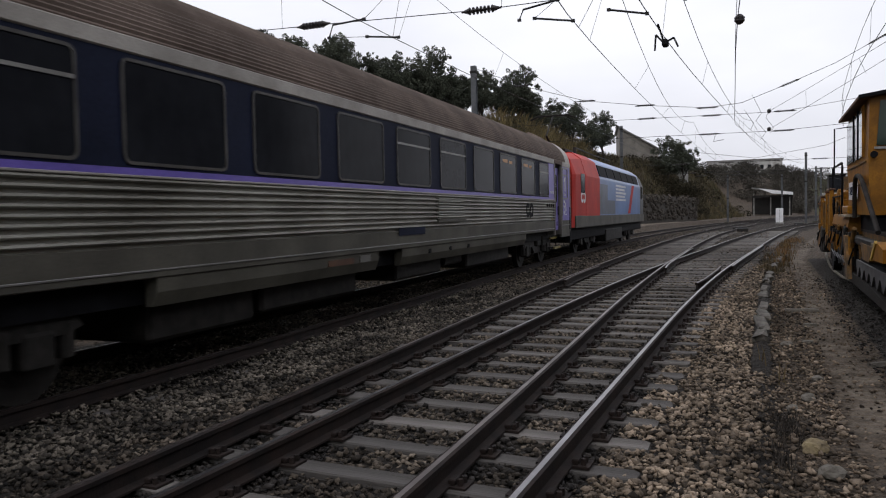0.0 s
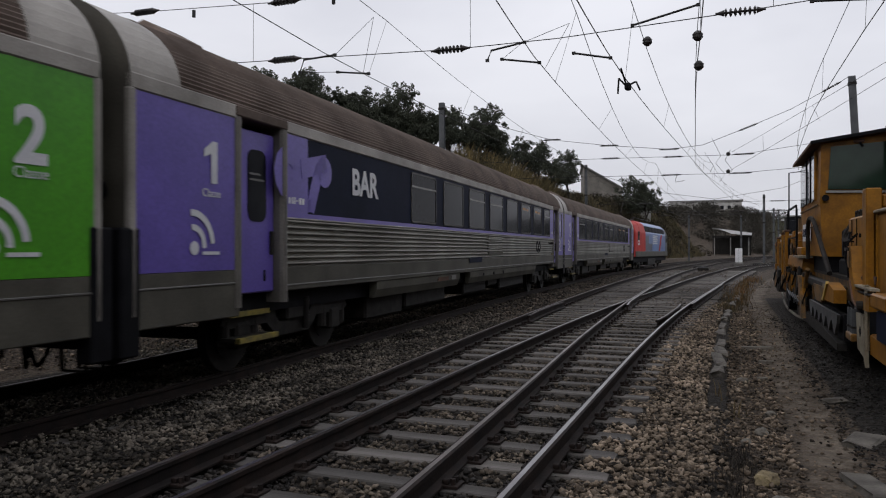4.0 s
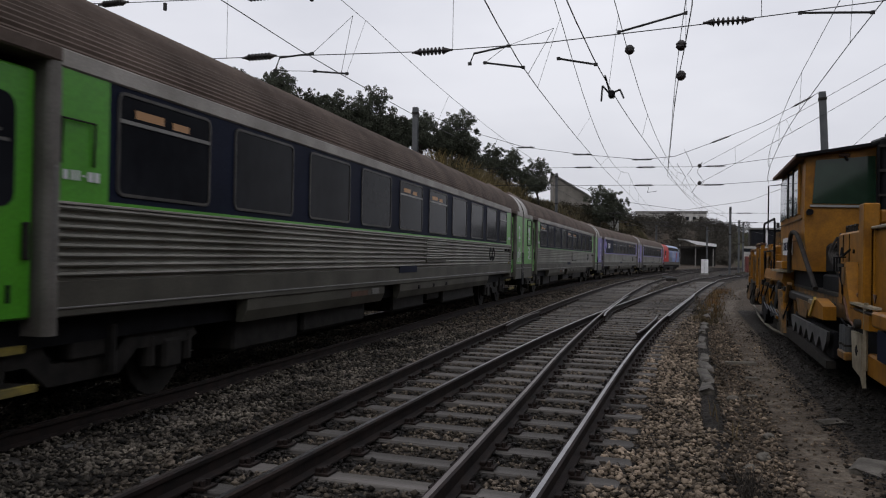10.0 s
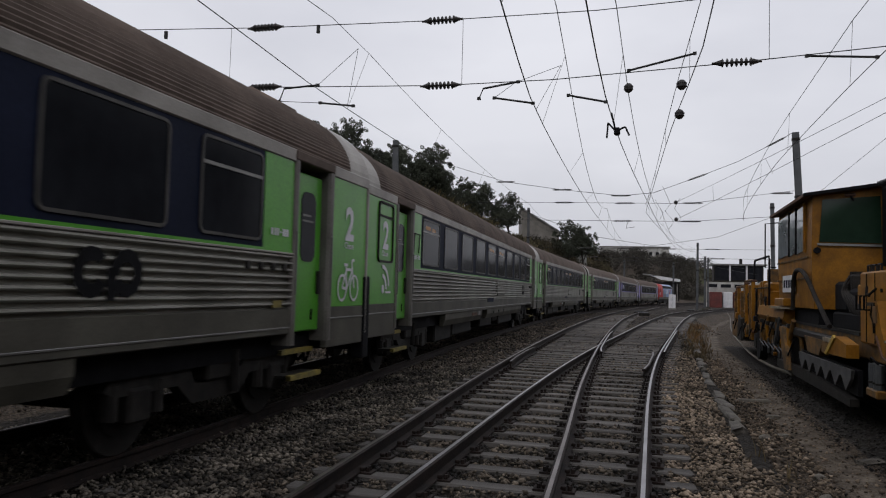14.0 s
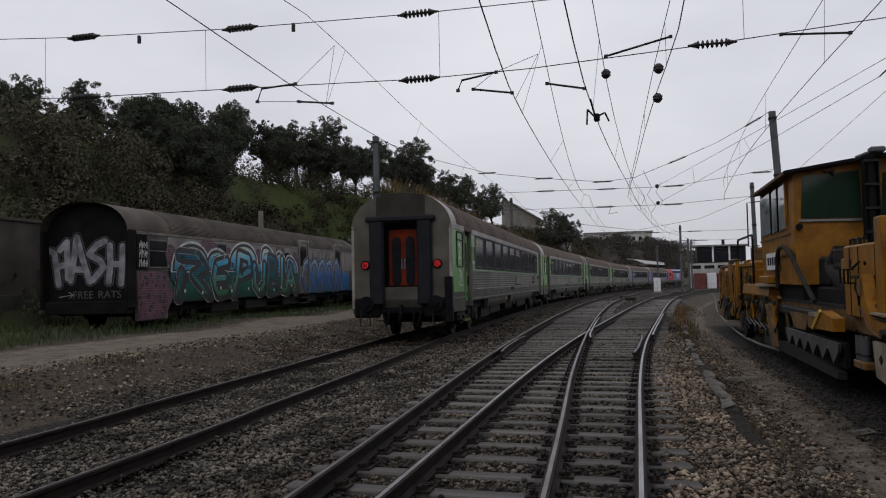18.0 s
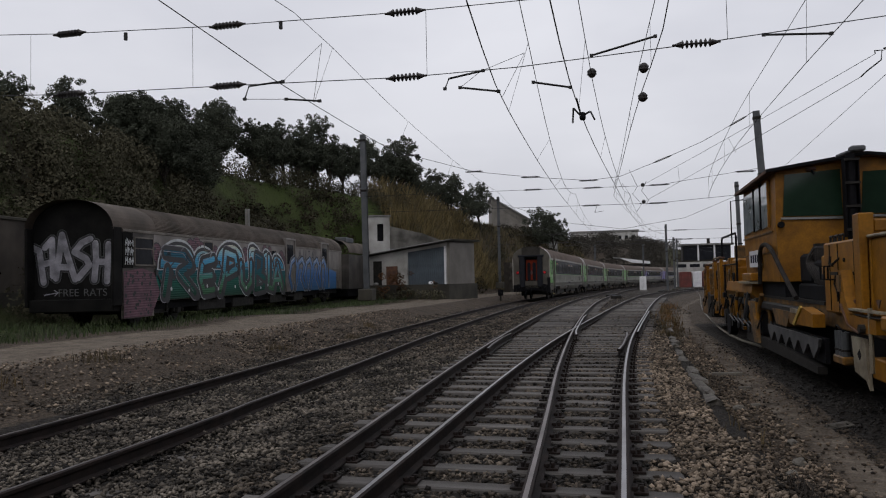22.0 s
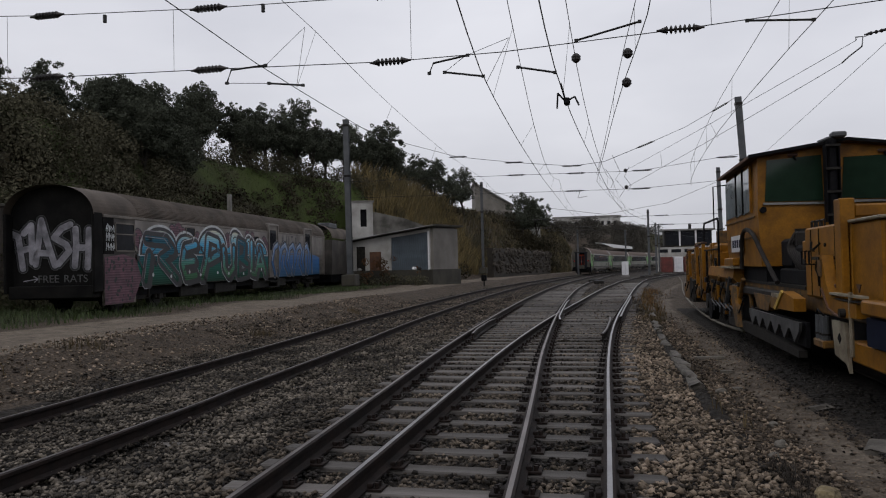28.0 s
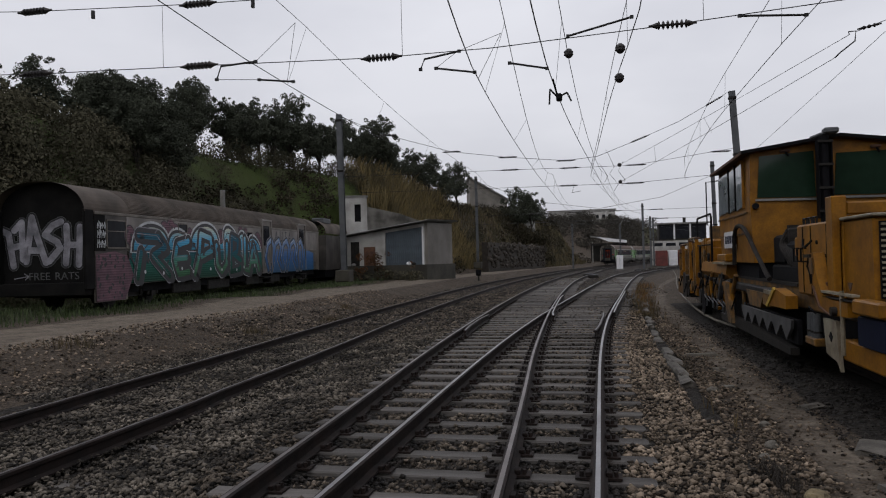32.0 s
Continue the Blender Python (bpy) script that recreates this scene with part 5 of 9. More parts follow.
def track_machine():
    th = thing("track_machine", label="aged yellow ballast regulating machine standing on a siding", category="rail vehicle")
    Y, D, S, K = M_MACHINE, M_MACHINE_D, M_STEEL_DARK, M_BLACK
    # frame and running gear
    for sx in (2.95, 5.35):
        part("frame_beam", bx(sx - 0.08, sx + 0.08, 8.2, 27.6, 0.82, 1.14, bevel=0.02), D, th)
    for yy in (8.9, 13.0, 18.0, 23.0, 27.4):
        part("cross_beam", bx(2.95, 5.35, yy - 0.12, yy + 0.12, 0.86, 1.1), D, th)
    part("deck", bx(2.85, 5.5, 12.2, 27.5, 1.12, 1.17), S, th)
    for yy in (11.2, 22.6):
        for sx in (-1, 1):
            part("wheel", cyl(bmesh.new(), yy, 0.6, 4.23 + sx * 0.80, 4.23 + sx * 0.93, 0.43, 20, axis="x"), S, th)
            part("axle_box", bx(*sorted((4.23 + sx * 1.0, 4.23 + sx * 1.2)), yy - 0.2, yy + 0.2, 0.42, 0.82, bevel=0.03), S, th)
        part("axle", cyl(bmesh.new(), yy, 0.6, 3.3, 5.2, 0.09, 8, axis="x"), S, th)
    # added black blocks that stop light passing beneath the machine
    part("belly_filler", pr([(3.0, 0.3), (2.9, 0.85), (5.5, 0.85), (5.4, 0.3)], "y", 8.3, 21.8), K, th, "black filler block that keeps light from under the machine")
    part("belly_filler", pr([(3.0, 0.3), (2.9, 0.85), (5.5, 0.85), (5.4, 0.3)], "y", 23.4, 27.4), K, th, "black filler block that keeps light from under the machine")
    # cab
    floor_, eave, y0, y1 = 1.45, 3.45, 14.8, 18.55
    cab = part("cab", pr([(2.76, floor_), (2.72, 2.45), (2.74, eave), (4.2, 3.63), (5.66, eave), (5.68, 2.45), (5.64, floor_)], "y", y0 + 0.03, y1), Y, th)
    part("cab_roof", pr([(2.56, 3.40), (2.56, 3.45), (4.2, 3.68), (5.84, 3.45), (5.84, 3.40), (4.2, 3.62)], "y", y0 - 0.12, y1 + 0.12), M_RUST, th, "thin rust-edged gable roof")
    part("roof_edge", pr([(2.56, 3.405), (2.56, 3.46), (4.2, 3.69), (5.84, 3.46), (5.84, 3.405), (4.2, 3.635)], "y", y0 - 0.16, y0 - 0.1), K, th)
    for a, b in ((2.84, 3.82), (4.12, 5.5)):
        w = part("windscreen", pr([(a, 2.62), (a + 0.05, 3.36), (b - 0.02, 3.42 if b < 4.5 else 3.38), (b, 2.60)], "y", y0 - 0.005, y0 + 0.035), M_GREENGLASS, th, "green-tinted front pane")
        part("window_seal", pr([(a - 0.03, 2.56), (a - 0.03, 2.60), (b + 0.03, 2.58), (b + 0.03, 2.54)], "y", y0 - 0.012, y0 + 0.03), M_STAIN_TRIM, w)
        part("wiper", tb([((a + b) / 2, y0 - 0.03, 3.42), ((a + b) / 2 + 0.05, y0 - 0.03, 3.34)], 0.02, 5), K, w)
        part("wiper_motor", bx((a + b) / 2 - 0.1, (a + b) / 2 + 0.08, y0 - 0.06, y0 + 0.0, 3.41, 3.47, bevel=0.02), M_RUST, w)
    for k, (a, b) in enumerate(((15.42, 16.1), (16.24, 16.88), (17.02, 18.36))):
        w = part("side_window", pr([(a, 2.50), (a, 3.32), (b, 3.30), (b, 2.46)], "x", 2.695, 2.75), M_SKY_PANE, th, "pale side pane reflecting the sky")
        part("window_post", bx(2.68, 2.72, a - 0.075, a - 0.01, 2.46, 3.36), K if k else Y, w)
    for zz in (2.36, 1.98):
        part("cab_crease", bx(2.70, 2.725, y0 + 0.3, y1, zz, zz + 0.025), D, th)
    part("cab_lamp", cyl(bmesh.new(), 2.80, 2.47, y0 - 0.07, y0 + 0.02, 0.055, 12, axis="y"), K, th)
    part("name_board", bx(2.68, 2.715, 16.35, 17.65, 1.74, 2.08), M_WHITE, th, "white plate with unreadable writing")
    for k in range(4):
        part("plate_bar", bx(2.675, 2.681, 16.5 + 0.27 * k, 16.68 + 0.27 * k, 1.83, 1.99), M_NAVY, th)
    # black box in place of the shaded void below the cab
    part("cab_underside", bx(2.85, 5.5, 14.9, 18.5, 1.17, 1.45), K, th)
    # exhaust stack before the windscreens
    part("exhaust_pipe", tb([(3.88, 14.45, 1.9), (3.88, 14.45, 3.62)], 0.085, 12), K, th)
    for sx in (-1, 1):
        part("exhaust_guard", pr([(3.88 + sx * 0.1, 14.36), (3.88 + sx * 0.115, 14.36), (3.88 + sx * 0.115, 14.56), (3.88 + sx * 0.1, 14.56)], "z", 2.2, 3.55), K, th)
    part("exhaust_guard", bx(3.77, 3.99, 14.54, 14.57, 2.2, 3.55), K, th)
    for k in range(4):
        part("guard_strap", bx(3.76, 4.0, 14.335, 14.36, 2.3 + k * 0.4, 2.34 + k * 0.4), S, th)
    part("exhaust_cap", bx(3.88, 4.12, 14.38, 14.58, 3.66, 3.76, bevel=0.025), M_GALV, th)
    part("stack_bracket", tb([(3.68, 14.5, 3.6), (3.84, 14.5, 3.66), (4.1, 14.5, 3.68)], 0.03, 6), M_GALV, th)
    # engine housing
    part("engine_housing", bx(2.78, 5.45, 8.72, 9.7, 1.08, 1.98, bevel=0.025), Y, th)
    part("housing_top", bx(2.74, 5.5, 8.66, 9.72, 1.98, 2.015, bevel=0.01), M_PLATE, th, "pale faded housing lid")
    part("housing_base", bx(2.70, 5.5, 8.6, 9.75, 1.02, 1.08), S, th)
    gr = part("radiator_grille", bx(2.83, 4.7, 8.69, 8.72, 1.14, 1.93), K, th)
    for k in range(14):
        part("grille_slat", bx(2.84, 4.68, 8.66, 8.695, 1.16 + k * 0.056, 1.184 + k * 0.056), M_PLATE, gr)
    part("grille_post", bx(3.72, 3.82, 8.6, 8.66, 0.9, 1.7), M_GALV, th)
    part("side_cabinet", bx(2.76, 5.45, 9.705, 11.74, 1.05, 2.0, bevel=0.025), Y, th)
    for yy in (9.72, 10.28, 11.0, 11.4):
        part("cabinet_seam", bx(2.75, 2.764, yy, yy + 0.012, 1.08, 1.97), K, th)
    part("cabinet_hinge", bx(2.745, 2.765, 10.1, 10.16, 1.45, 1.58), S, th)
    part("filler_cap", cyl(bmesh.new(), 10.7, 1.75, 2.74, 2.77, 0.025, 8, axis="x"), K, th)
    part("corner_post", bx(2.67, 2.83, 9.72, 9.98, 1.1, 2.27, bevel=0.012), Y, th)
    part("post_arm", bx(2.83, 3.3, 9.75, 9.93, 2.05, 2.2, bevel=0.02), Y, th)
    part("red_box", bx(2.66, 2.75, 9.99, 10.2, 1.13, 1.27, bevel=0.01), M_RUST, th)
    for yy in (11.05, 11.3, 11.55):
        part("lifting_loop", tb([(2.85, yy, 1.98), (2.85, yy, 2.09), (2.85, yy + 0.15, 2.09), (2.85, yy + 0.15, 1.98)], 0.018, 6), S, th)
    for yy in (11.25, 11.45, 11.65):
        part("door_handle", tb([(2.76, yy, 1.5), (2.69, yy, 1.5), (2.69, yy, 1.68), (2.76, yy, 1.68)], 0.014, 6), K, th)
    part("hook_bracket", tb([(2.76, 10.95, 1.78), (2.68, 10.95, 1.7), (2.68, 11.1, 1.7), (2.7, 11.15, 1.8)], 0.016, 6), K, th)
    part("black_pipe", tb([(3.5, 9.4, 2.1), (4.6, 9.4, 2.2), (5.3, 9.4, 2.3)], 0.12, 10), K, th)
    part("warning_triangle", pr([(9.05, 1.29), (9.2, 1.29), (9.12, 1.2)], "x", 2.66, 2.672), M_RUST, th, "small faded red triangle")
    part("red_valve_box", bx(3.05, 3.6, 12.5, 12.9, 1.85, 2.0, bevel=0.02), M_RUST, th)
    part("valve_block", bx(2.95, 3.3, 12.2, 12.7, 1.45, 1.85, bevel=0.02), Y, th)
    part("control_block", bx(2.95, 4.9, 12.3, 14.3, 1.15, 1.42, bevel=0.03), K, th)
    # black block stands in for the dark gap behind the cabinet
    part("pump_block", bx(2.98, 3.9, 12.55, 13.4, 1.42, 1.8, bevel=0.06), K, th, "black pump block set in the dark gap")
    part("pump", cyl(bmesh.new(), 3.3, 13.2, 1.42, 1.72, 0.18, 12), S, th)
    for k in range(3):
        part("hydraulic_hose", tb(curved([(3.15 + 0.1 * k, 12.1 + 0.2 * k, 1.3), (3.0, 12.5 + 0.2 * k, 1.5 + 0.05 * k), (3.05, 13.0 + 0.22 * k, 1.35), (3.0, 13.5 + 0.2 * k, 1.05)]), 0.022, 6), K, th)
    # black block, column and hoses added to fill the dark void here
    part("void_block", bx(3.0, 4.6, 13.55, 14.4, 1.42, 1.92, bevel=0.05), K, th, "black block filling the dark gap before the cab")
    part("void_stub", cyl(bmesh.new(), 3.25, 13.95, 1.92, 2.08, 0.12, 12), S, th)
    part("valve_column", bx(3.02, 3.22, 13.3, 13.55, 1.4, 2.02, bevel=0.03), M_HOSE, th)
    for k in range(6):
        part("hydraulic_hose", tb(curved([(3.02 + 0.06 * k, 13.45 + 0.1 * k, 2.0 - 0.05 * k), (2.9 + 0.03 * k, 13.4, 1.75), (2.94, 13.1 - 0.12 * k, 1.5), (3.05, 12.8 - 0.1 * k, 1.25)]), 0.02, 6), M_HOSE, th)
    part("cab_hose", tb(curved([(2.66, 16.3, 1.4), (2.64, 16.1, 1.95), (2.63, 15.7, 2.14), (2.64, 15.0, 2.06), (2.68, 14.2, 1.62), (2.70, 13.3, 1.2)]), 0.04, 8), M_HOSE, th, "thick dusty black hose")
    # plough arm and side blades
    arm_side = [(10.46, 1.62), (10.22, 1.62), (10.06, 1.3), (9.92, 1.14), (9.6, 1.09), (8.95, 1.08), (8.95, 0.93), (9.55, 0.92), (9.96, 0.99), (10.22, 1.22)]
    part("plough_arm", pr(arm_side, "x", 2.58, 2.71), Y, th, "bent yellow plough arm")
    part("arm_edge", pr([(10.22, 1.22), (9.96, 0.99), (9.55, 0.92), (9.55, 0.905), (9.98, 0.972), (10.25, 1.21)], "x", 2.56, 2.7), M_RUST, th)
    part("arm_rail", bx(2.58, 2.66, 8.8, 9.95, 1.15, 1.175), M_PLATE, th, "worn pale rail over the arm")
    part("arm_rail", bx(2.58, 2.66, 8.8, 9.9, 1.1, 1.115), S, th)
    part("arm_link", tb([(2.57, 10.36, 1.6), (2.55, 10.38, 1.45), (2.56, 10.3, 1.36), (2.57, 10.32, 1.24)], 0.012, 5), K, th)
    part("arm_plate", bx(2.56, 2.585, 10.2, 10.34, 1.36, 1.56), D, th)
    part("front_beam", bx(2.56, 2.72, 7.95, 8.75, 0.99, 1.14, bevel=0.02), Y, th)
    part("arm_step", bx(2.56, 2.78, 10.3, 10.6, 1.56, 1.6), S, th)
    part("arm_pin", cyl(bmesh.new(), 9.35, 0.97, 2.52, 2.75, 0.05, 10, axis="x"), S, th)
    part("wing_plate", pr([(9.95, 0.85), (9.45, 0.85), (9.33, 0.3), (9.45, 0.4), (9.85, 0.45)], "x", 2.60, 2.64), M_PLATE, th, "worn pale steel wing plate")
    part("plate_mark", pr([(9.72, 0.66), (9.64, 0.72), (9.58, 0.66), (9.64, 0.6)], "x", 2.594, 2.6), K, th)
    part("wing_box", bx(2.66, 3.2, 8.1, 9.42, 0.42, 0.66, bevel=0.02), Y, th)
    part("tool_box", bx(2.62, 2.7, 8.0, 8.78, 0.66, 0.96, bevel=0.01), M_NAVY, th)
    part("guard_strut", tb([(2.6, 9.2, 0.5), (2.6, 9.2, 1.2)], 0.025, 6), M_PLATE, th)
    part("bumper_beam", bx(2.7, 5.6, 8.05, 8.2, 0.85, 1.2, bevel=0.02), Y, th)
    for k, (yy, r) in enumerate(((10.42, 0.05), (10.55, 0.045), (10.7, 0.055))):
        can = part("wing_cylinder", cyl(bmesh.new(), 2.66, yy, 0.56, 0.86, r, 12), M_GALV, th, "dull grey cylinder")
        part("clamp_ring", cyl(bmesh.new(), 2.66, yy, 0.62, 0.645, r + 0.008, 12), S, can)
    part("cylinder_foot", bx(2.6, 2.74, 10.34, 10.8, 0.46, 0.56, bevel=0.015), D, th)
    part("cylinder_hose", tb(curved([(2.64, 10.4, 0.86), (2.6, 10.45, 0.92), (2.62, 10.65, 0.93), (2.64, 10.72, 0.86)]), 0.012, 6), K, th)
    teeth = [(11.42, 0.70), (15.2, 0.68)]
    n = 6
    for k in range(n):
        a = 15.2 - k * 3.78 / n
        teeth += [(a - 0.05, 0.58), (a - 1.89 / n, 0.40), (a - 3.78 / n + 0.05, 0.58)]
    part("toothed_blade", pr(teeth, "x", 2.58, 2.62), M_BLADE, th, "grey toothed side blade")
    part("blade_backing", bx(2.66, 2.72, 11.42, 15.2, 0.36, 0.7), K, th)
    part("side_beam", pr([(11.6, 0.2), (11.6, 0.3), (14.4, 0.4), (17.8, 0.34), (17.8, 0.2)], "x", 2.6, 2.72), S, th, "dirty lower blade beam")
    part("side_beam", bx(2.64, 2.78, 12.0, 20.5, 0.92, 1.06, bevel=0.02), S, th)
    part("yellow_hatch", pr([(12.85, 0.82), (12.3, 1.1), (11.62, 1.02), (11.62, 0.84)], "x", 2.56, 2.72), Y, th, "tilted yellow hatch")
    part("hatch_lip", pr([(12.89, 0.82), (12.33, 1.115), (12.24, 1.08), (12.76, 0.80)], "x", 2.54, 2.575), M_LIP, th, "pale worn hatch edge")
    part("arm_gear", bx(2.62, 2.74, 12.95, 13.5, 0.78, 0.98, bevel=0.02), D, th)
    part("cover_plate", bx(2.6, 2.7, 12.0, 13.3, 0.98, 1.04), M_PLATE, th)
    part("hopper", pr([(13.4, 0.98), (14.9, 0.98), (14.6, 0.72), (13.7, 0.72)], "x", 2.62, 3.0), D, th)
    part("skirt_tank", pr([(2.62, 1.2), (2.66, 1.42), (2.9, 1.46), (3.4, 1.46), (3.4, 1.06), (2.75, 1.06)], "y", 17.2, 21.2), Y, th, "rounded yellow tank under the cab")
    part("cab_step", bx(2.55, 2.8, 16.9, 18.6, 1.4, 1.44), M_PLATE, th)
    part("step_block", bx(2.6, 2.75, 17.0, 18.2, 1.46, 1.62, bevel=0.02), Y, th)
    part("yellow_bracket", pr([(16.95, 1.05), (16.6, 1.05), (16.2, 0.6), (16.05, 0.26), (16.4, 0.26), (16.7, 0.62)], "x", 2.52, 2.6), D, th)
    part("side_wheel", cyl(bmesh.new(), 20.9, 0.42, 2.62, 2.8, 0.36, 18, axis="x"), K, th)
    rc = random.Random(8)
    # upright rams with bright rods, then brackets and boxes along the lower side
    for k in range(11):
        yy = 15.7 + k * 0.5 + rc.uniform(-0.12, 0.12)
        x, top_ = rc.uniform(2.56, 2.7), rc.uniform(0.95, 1.12)
        ram = part("hydraulic_ram", tb([(x, yy, top_), (x + 0.02, yy + rc.uniform(-0.06, 0.06), 0.66)], rc.uniform(0.035, 0.055), 8), (D, Y, D)[k % 3], th)
        part("ram_rod", tb([(x + 0.02, yy, 0.7), (x + 0.03, yy + rc.uniform(-0.1, 0.1), 0.34)], 0.018, 6), M_GALV, ram)
        part("ram_eye", bx(x - 0.03, x + 0.05, yy - 0.06, yy + 0.06, top_ - 0.02, top_ + 0.07, bevel=0.015), S, ram)
    for k in range(40):
        yy, zz = rc.uniform(15.5, 27.3), rc.uniform(0.3, 1.0)
        x, w, h = rc.uniform(2.58, 2.74), rc.uniform(0.07, 0.26), rc.uniform(0.05, 0.2)
        nm, mt = (("bracket", D), ("cover_box", K), ("clevis_plate", Y), ("valve_body", S), ("bracket", M_RUST))[k % 5]
        part(nm, bx(x, x + rc.uniform(0.04, 0.14), yy, yy + w, zz, min(zz + h, 1.12), bevel=0.012), mt, th)
    for k in range(9):
        yy, zz = 15.8 + k * 1.25, rc.uniform(0.45, 0.9)
        part("hydraulic_hose", tb(curved([(2.6, yy, zz + 0.3), (2.54, yy + 0.15, zz + 0.05), (2.56, yy + 0.4, zz), (2.62, yy + 0.55, zz + 0.25)]), 0.016, 6), K, th)
    for k in range(5):
        yy = 16.4 + k * 0.75
        part("guide_rod", tb([(2.56, yy, 0.5), (2.54, yy + 0.7, 0.62)], 0.014, 6), M_GALV, th)
    for k, (yy, zt) in enumerate(((22.8, 2.05), (23.3, 1.9), (24.3, 2.0), (25.4, 1.75), (26.4, 1.9), (27.3, 1.7))):
        part("upright_post", bx(2.66, 2.76, yy - 0.06, yy + 0.06, 0.45, zt, bevel=0.012), (Y, D)[k % 2], th)
        part("post_cap", bx(2.64, 2.8, yy - 0.09, yy + 0.09, zt, zt + 0.05, bevel=0.01), (M_RUST, Y)[k % 2], th)
    for k in range(3):
        part("hydraulic_ram", tb([(2.63, 16.0 + k * 1.6, 1.2), (2.60, 16.5 + k * 1.6, 0.62)], 0.045, 8), M_GALV if k % 2 else D, th)
    # far working end with rails, tanks and ladders
    part("end_tank", bx(2.8, 4.2, 20.2, 22.6, 1.17, 2.0, bevel=0.05), Y, th)
    part("tank_band", bx(2.78, 2.80, 20.2, 22.6, 1.55, 1.60), D, th)
    part("end_box", bx(2.75, 3.6, 23.0, 24.6, 1.17, 1.75, bevel=0.04), Y, th)
    part("end_box", bx(2.85, 4.6, 25.2, 27.2, 1.17, 1.6, bevel=0.04), Y, th)
    part("drum", cyl(bmesh.new(), 3.2, 21.4, 2.0, 2.35, 0.32, 14), D, th)
    for k, (ya, yb, zt) in enumerate(((20.0, 22.8, 2.62), (23.0, 25.0, 2.1), (25.2, 27.5, 1.95))):
        part("handrail", tb([(2.74, ya, 1.1), (2.74, ya, zt - 0.1), (2.74, ya + 0.12, zt), (2.74, yb - 0.12, zt), (2.74, yb, zt - 0.1), (2.74, yb, 1.1)], 0.028, 6), K if k == 0 else D, th)
        part("handrail", tb([(2.74, ya, (1.1 + zt) / 2), (2.74, yb, (1.1 + zt) / 2)], 0.02, 6), K if k == 0 else D, th)
    for k in range(16):
        yy = 20.0 + 0.46 * k + rc.uniform(-0.1, 0.1)
        part("deck_fitting", bx(2.78, 2.95 + rc.uniform(0, 0.3), yy, yy + rc.uniform(0.12, 0.35), 1.17, 1.3 + rc.uniform(0.05, 0.75), bevel=0.015), (Y, D, S, Y)[k % 4], th)
    for k in range(8):
        yy = 20.2 + 0.9 * k
        part("deck_pipe", tb(curved([(2.72, yy, 1.1), (2.7, yy + 0.1, 1.5 + 0.1 * (k % 3)), (2.75, yy + 0.35, 1.6 + 0.1 * (k % 3)), (2.75, yy + 0.5, 1.15)]), 0.022, 6), (K, D)[k % 2], th)
    part("red_lamp_box", bx(2.66, 2.8, 27.0, 27.3, 1.66, 1.82, bevel=0.02), M_RUST, th)
    part("mirror_bracket", tb([(2.74, 18.6, 3.3), (2.5, 18.9, 3.3), (2.5, 18.9, 2.3), (2.7, 18.7, 2.3)], 0.016, 5), K, th)
    for k in range(5):
        part("ladder_rung", tb([(2.70, 24.7, 0.4 + k * 0.2), (2.70, 25.1, 0.4 + k * 0.2)], 0.018, 5), D, th)
    part("sweeper_box", bx(2.65, 5.5, 25.6, 27.9, 0.3, 0.85, bevel=0.06), D, th)
    part("sweeper_hood", pr([(24.9, 0.3), (25.0, 0.95), (25.8, 1.05), (26.0, 0.3)], "x", 2.62, 5.5), S, th)
    for k, (yy, zz, r) in enumerate(((20.6, 0.66, 0.16), (21.6, 0.5, 0.2), (23.6, 0.7, 0.15), (24.4, 0.5, 0.13))):
        part("roller", cyl(bmesh.new(), yy, zz, 2.62, 2.9, r, 12, axis="x"), S if k % 2 else D, th)
    for yy in (20.1, 22.9, 24.9):
        part("frame_stay", tb([(2.76, yy, 1.95), (2.76, yy + 0.5, 1.15)], 0.03, 6), Y, th)
    return th


track_machine()
hose = [(7.6, 86, 0.05), (5.7, 62, 0.05), (3.9, 42, 0.05), (3.15, 32, 0.06), (2.82, 26, 0.06), (2.66, 22.0, 0.05), (2.68, 19.2, 0.06), (2.85, 17.4, 0.04)]
M_PIPE = mat("dirty_pale_pipe", (0.16, 0.145, 0.11), (0.09, 0.08, 0.06), rough=0.8, scale=2, fine=30)
hp = Line([(a, b) for a, b, _ in hose[::-1]])
tagged(part("curved_pipe", tb([(q[0], q[1], 0.06 + dip(q[1])) for q in hp.p[::3]], 0.03, 6), M_PIPE), "thin pale pipe lying curved on the soil", "pipe")

# ---- stored coach with graffiti ----
def beads(m):
    """Relief of the beaded steel under a coat of paint."""
    n, l = m.node_tree.nodes, m.node_tree.links
    co, wave, bp = n.new("ShaderNodeTexCoord"), n.new("ShaderNodeTexWave"), n.new("ShaderNodeBump")
    wave.bands_direction = "Z"
    wave.inputs["Scale"].default_value = 3.87
    bp.inputs["Strength"].default_value, bp.inputs["Distance"].default_value = 0.35, 0.02
    l.new(co.outputs["Object"], wave.inputs["Vector"])
    l.new(wave.outputs["Fac"], bp.inputs["Height"])
    l.new(bp.outputs["Normal"], n["Principled BSDF"].inputs["Normal"])


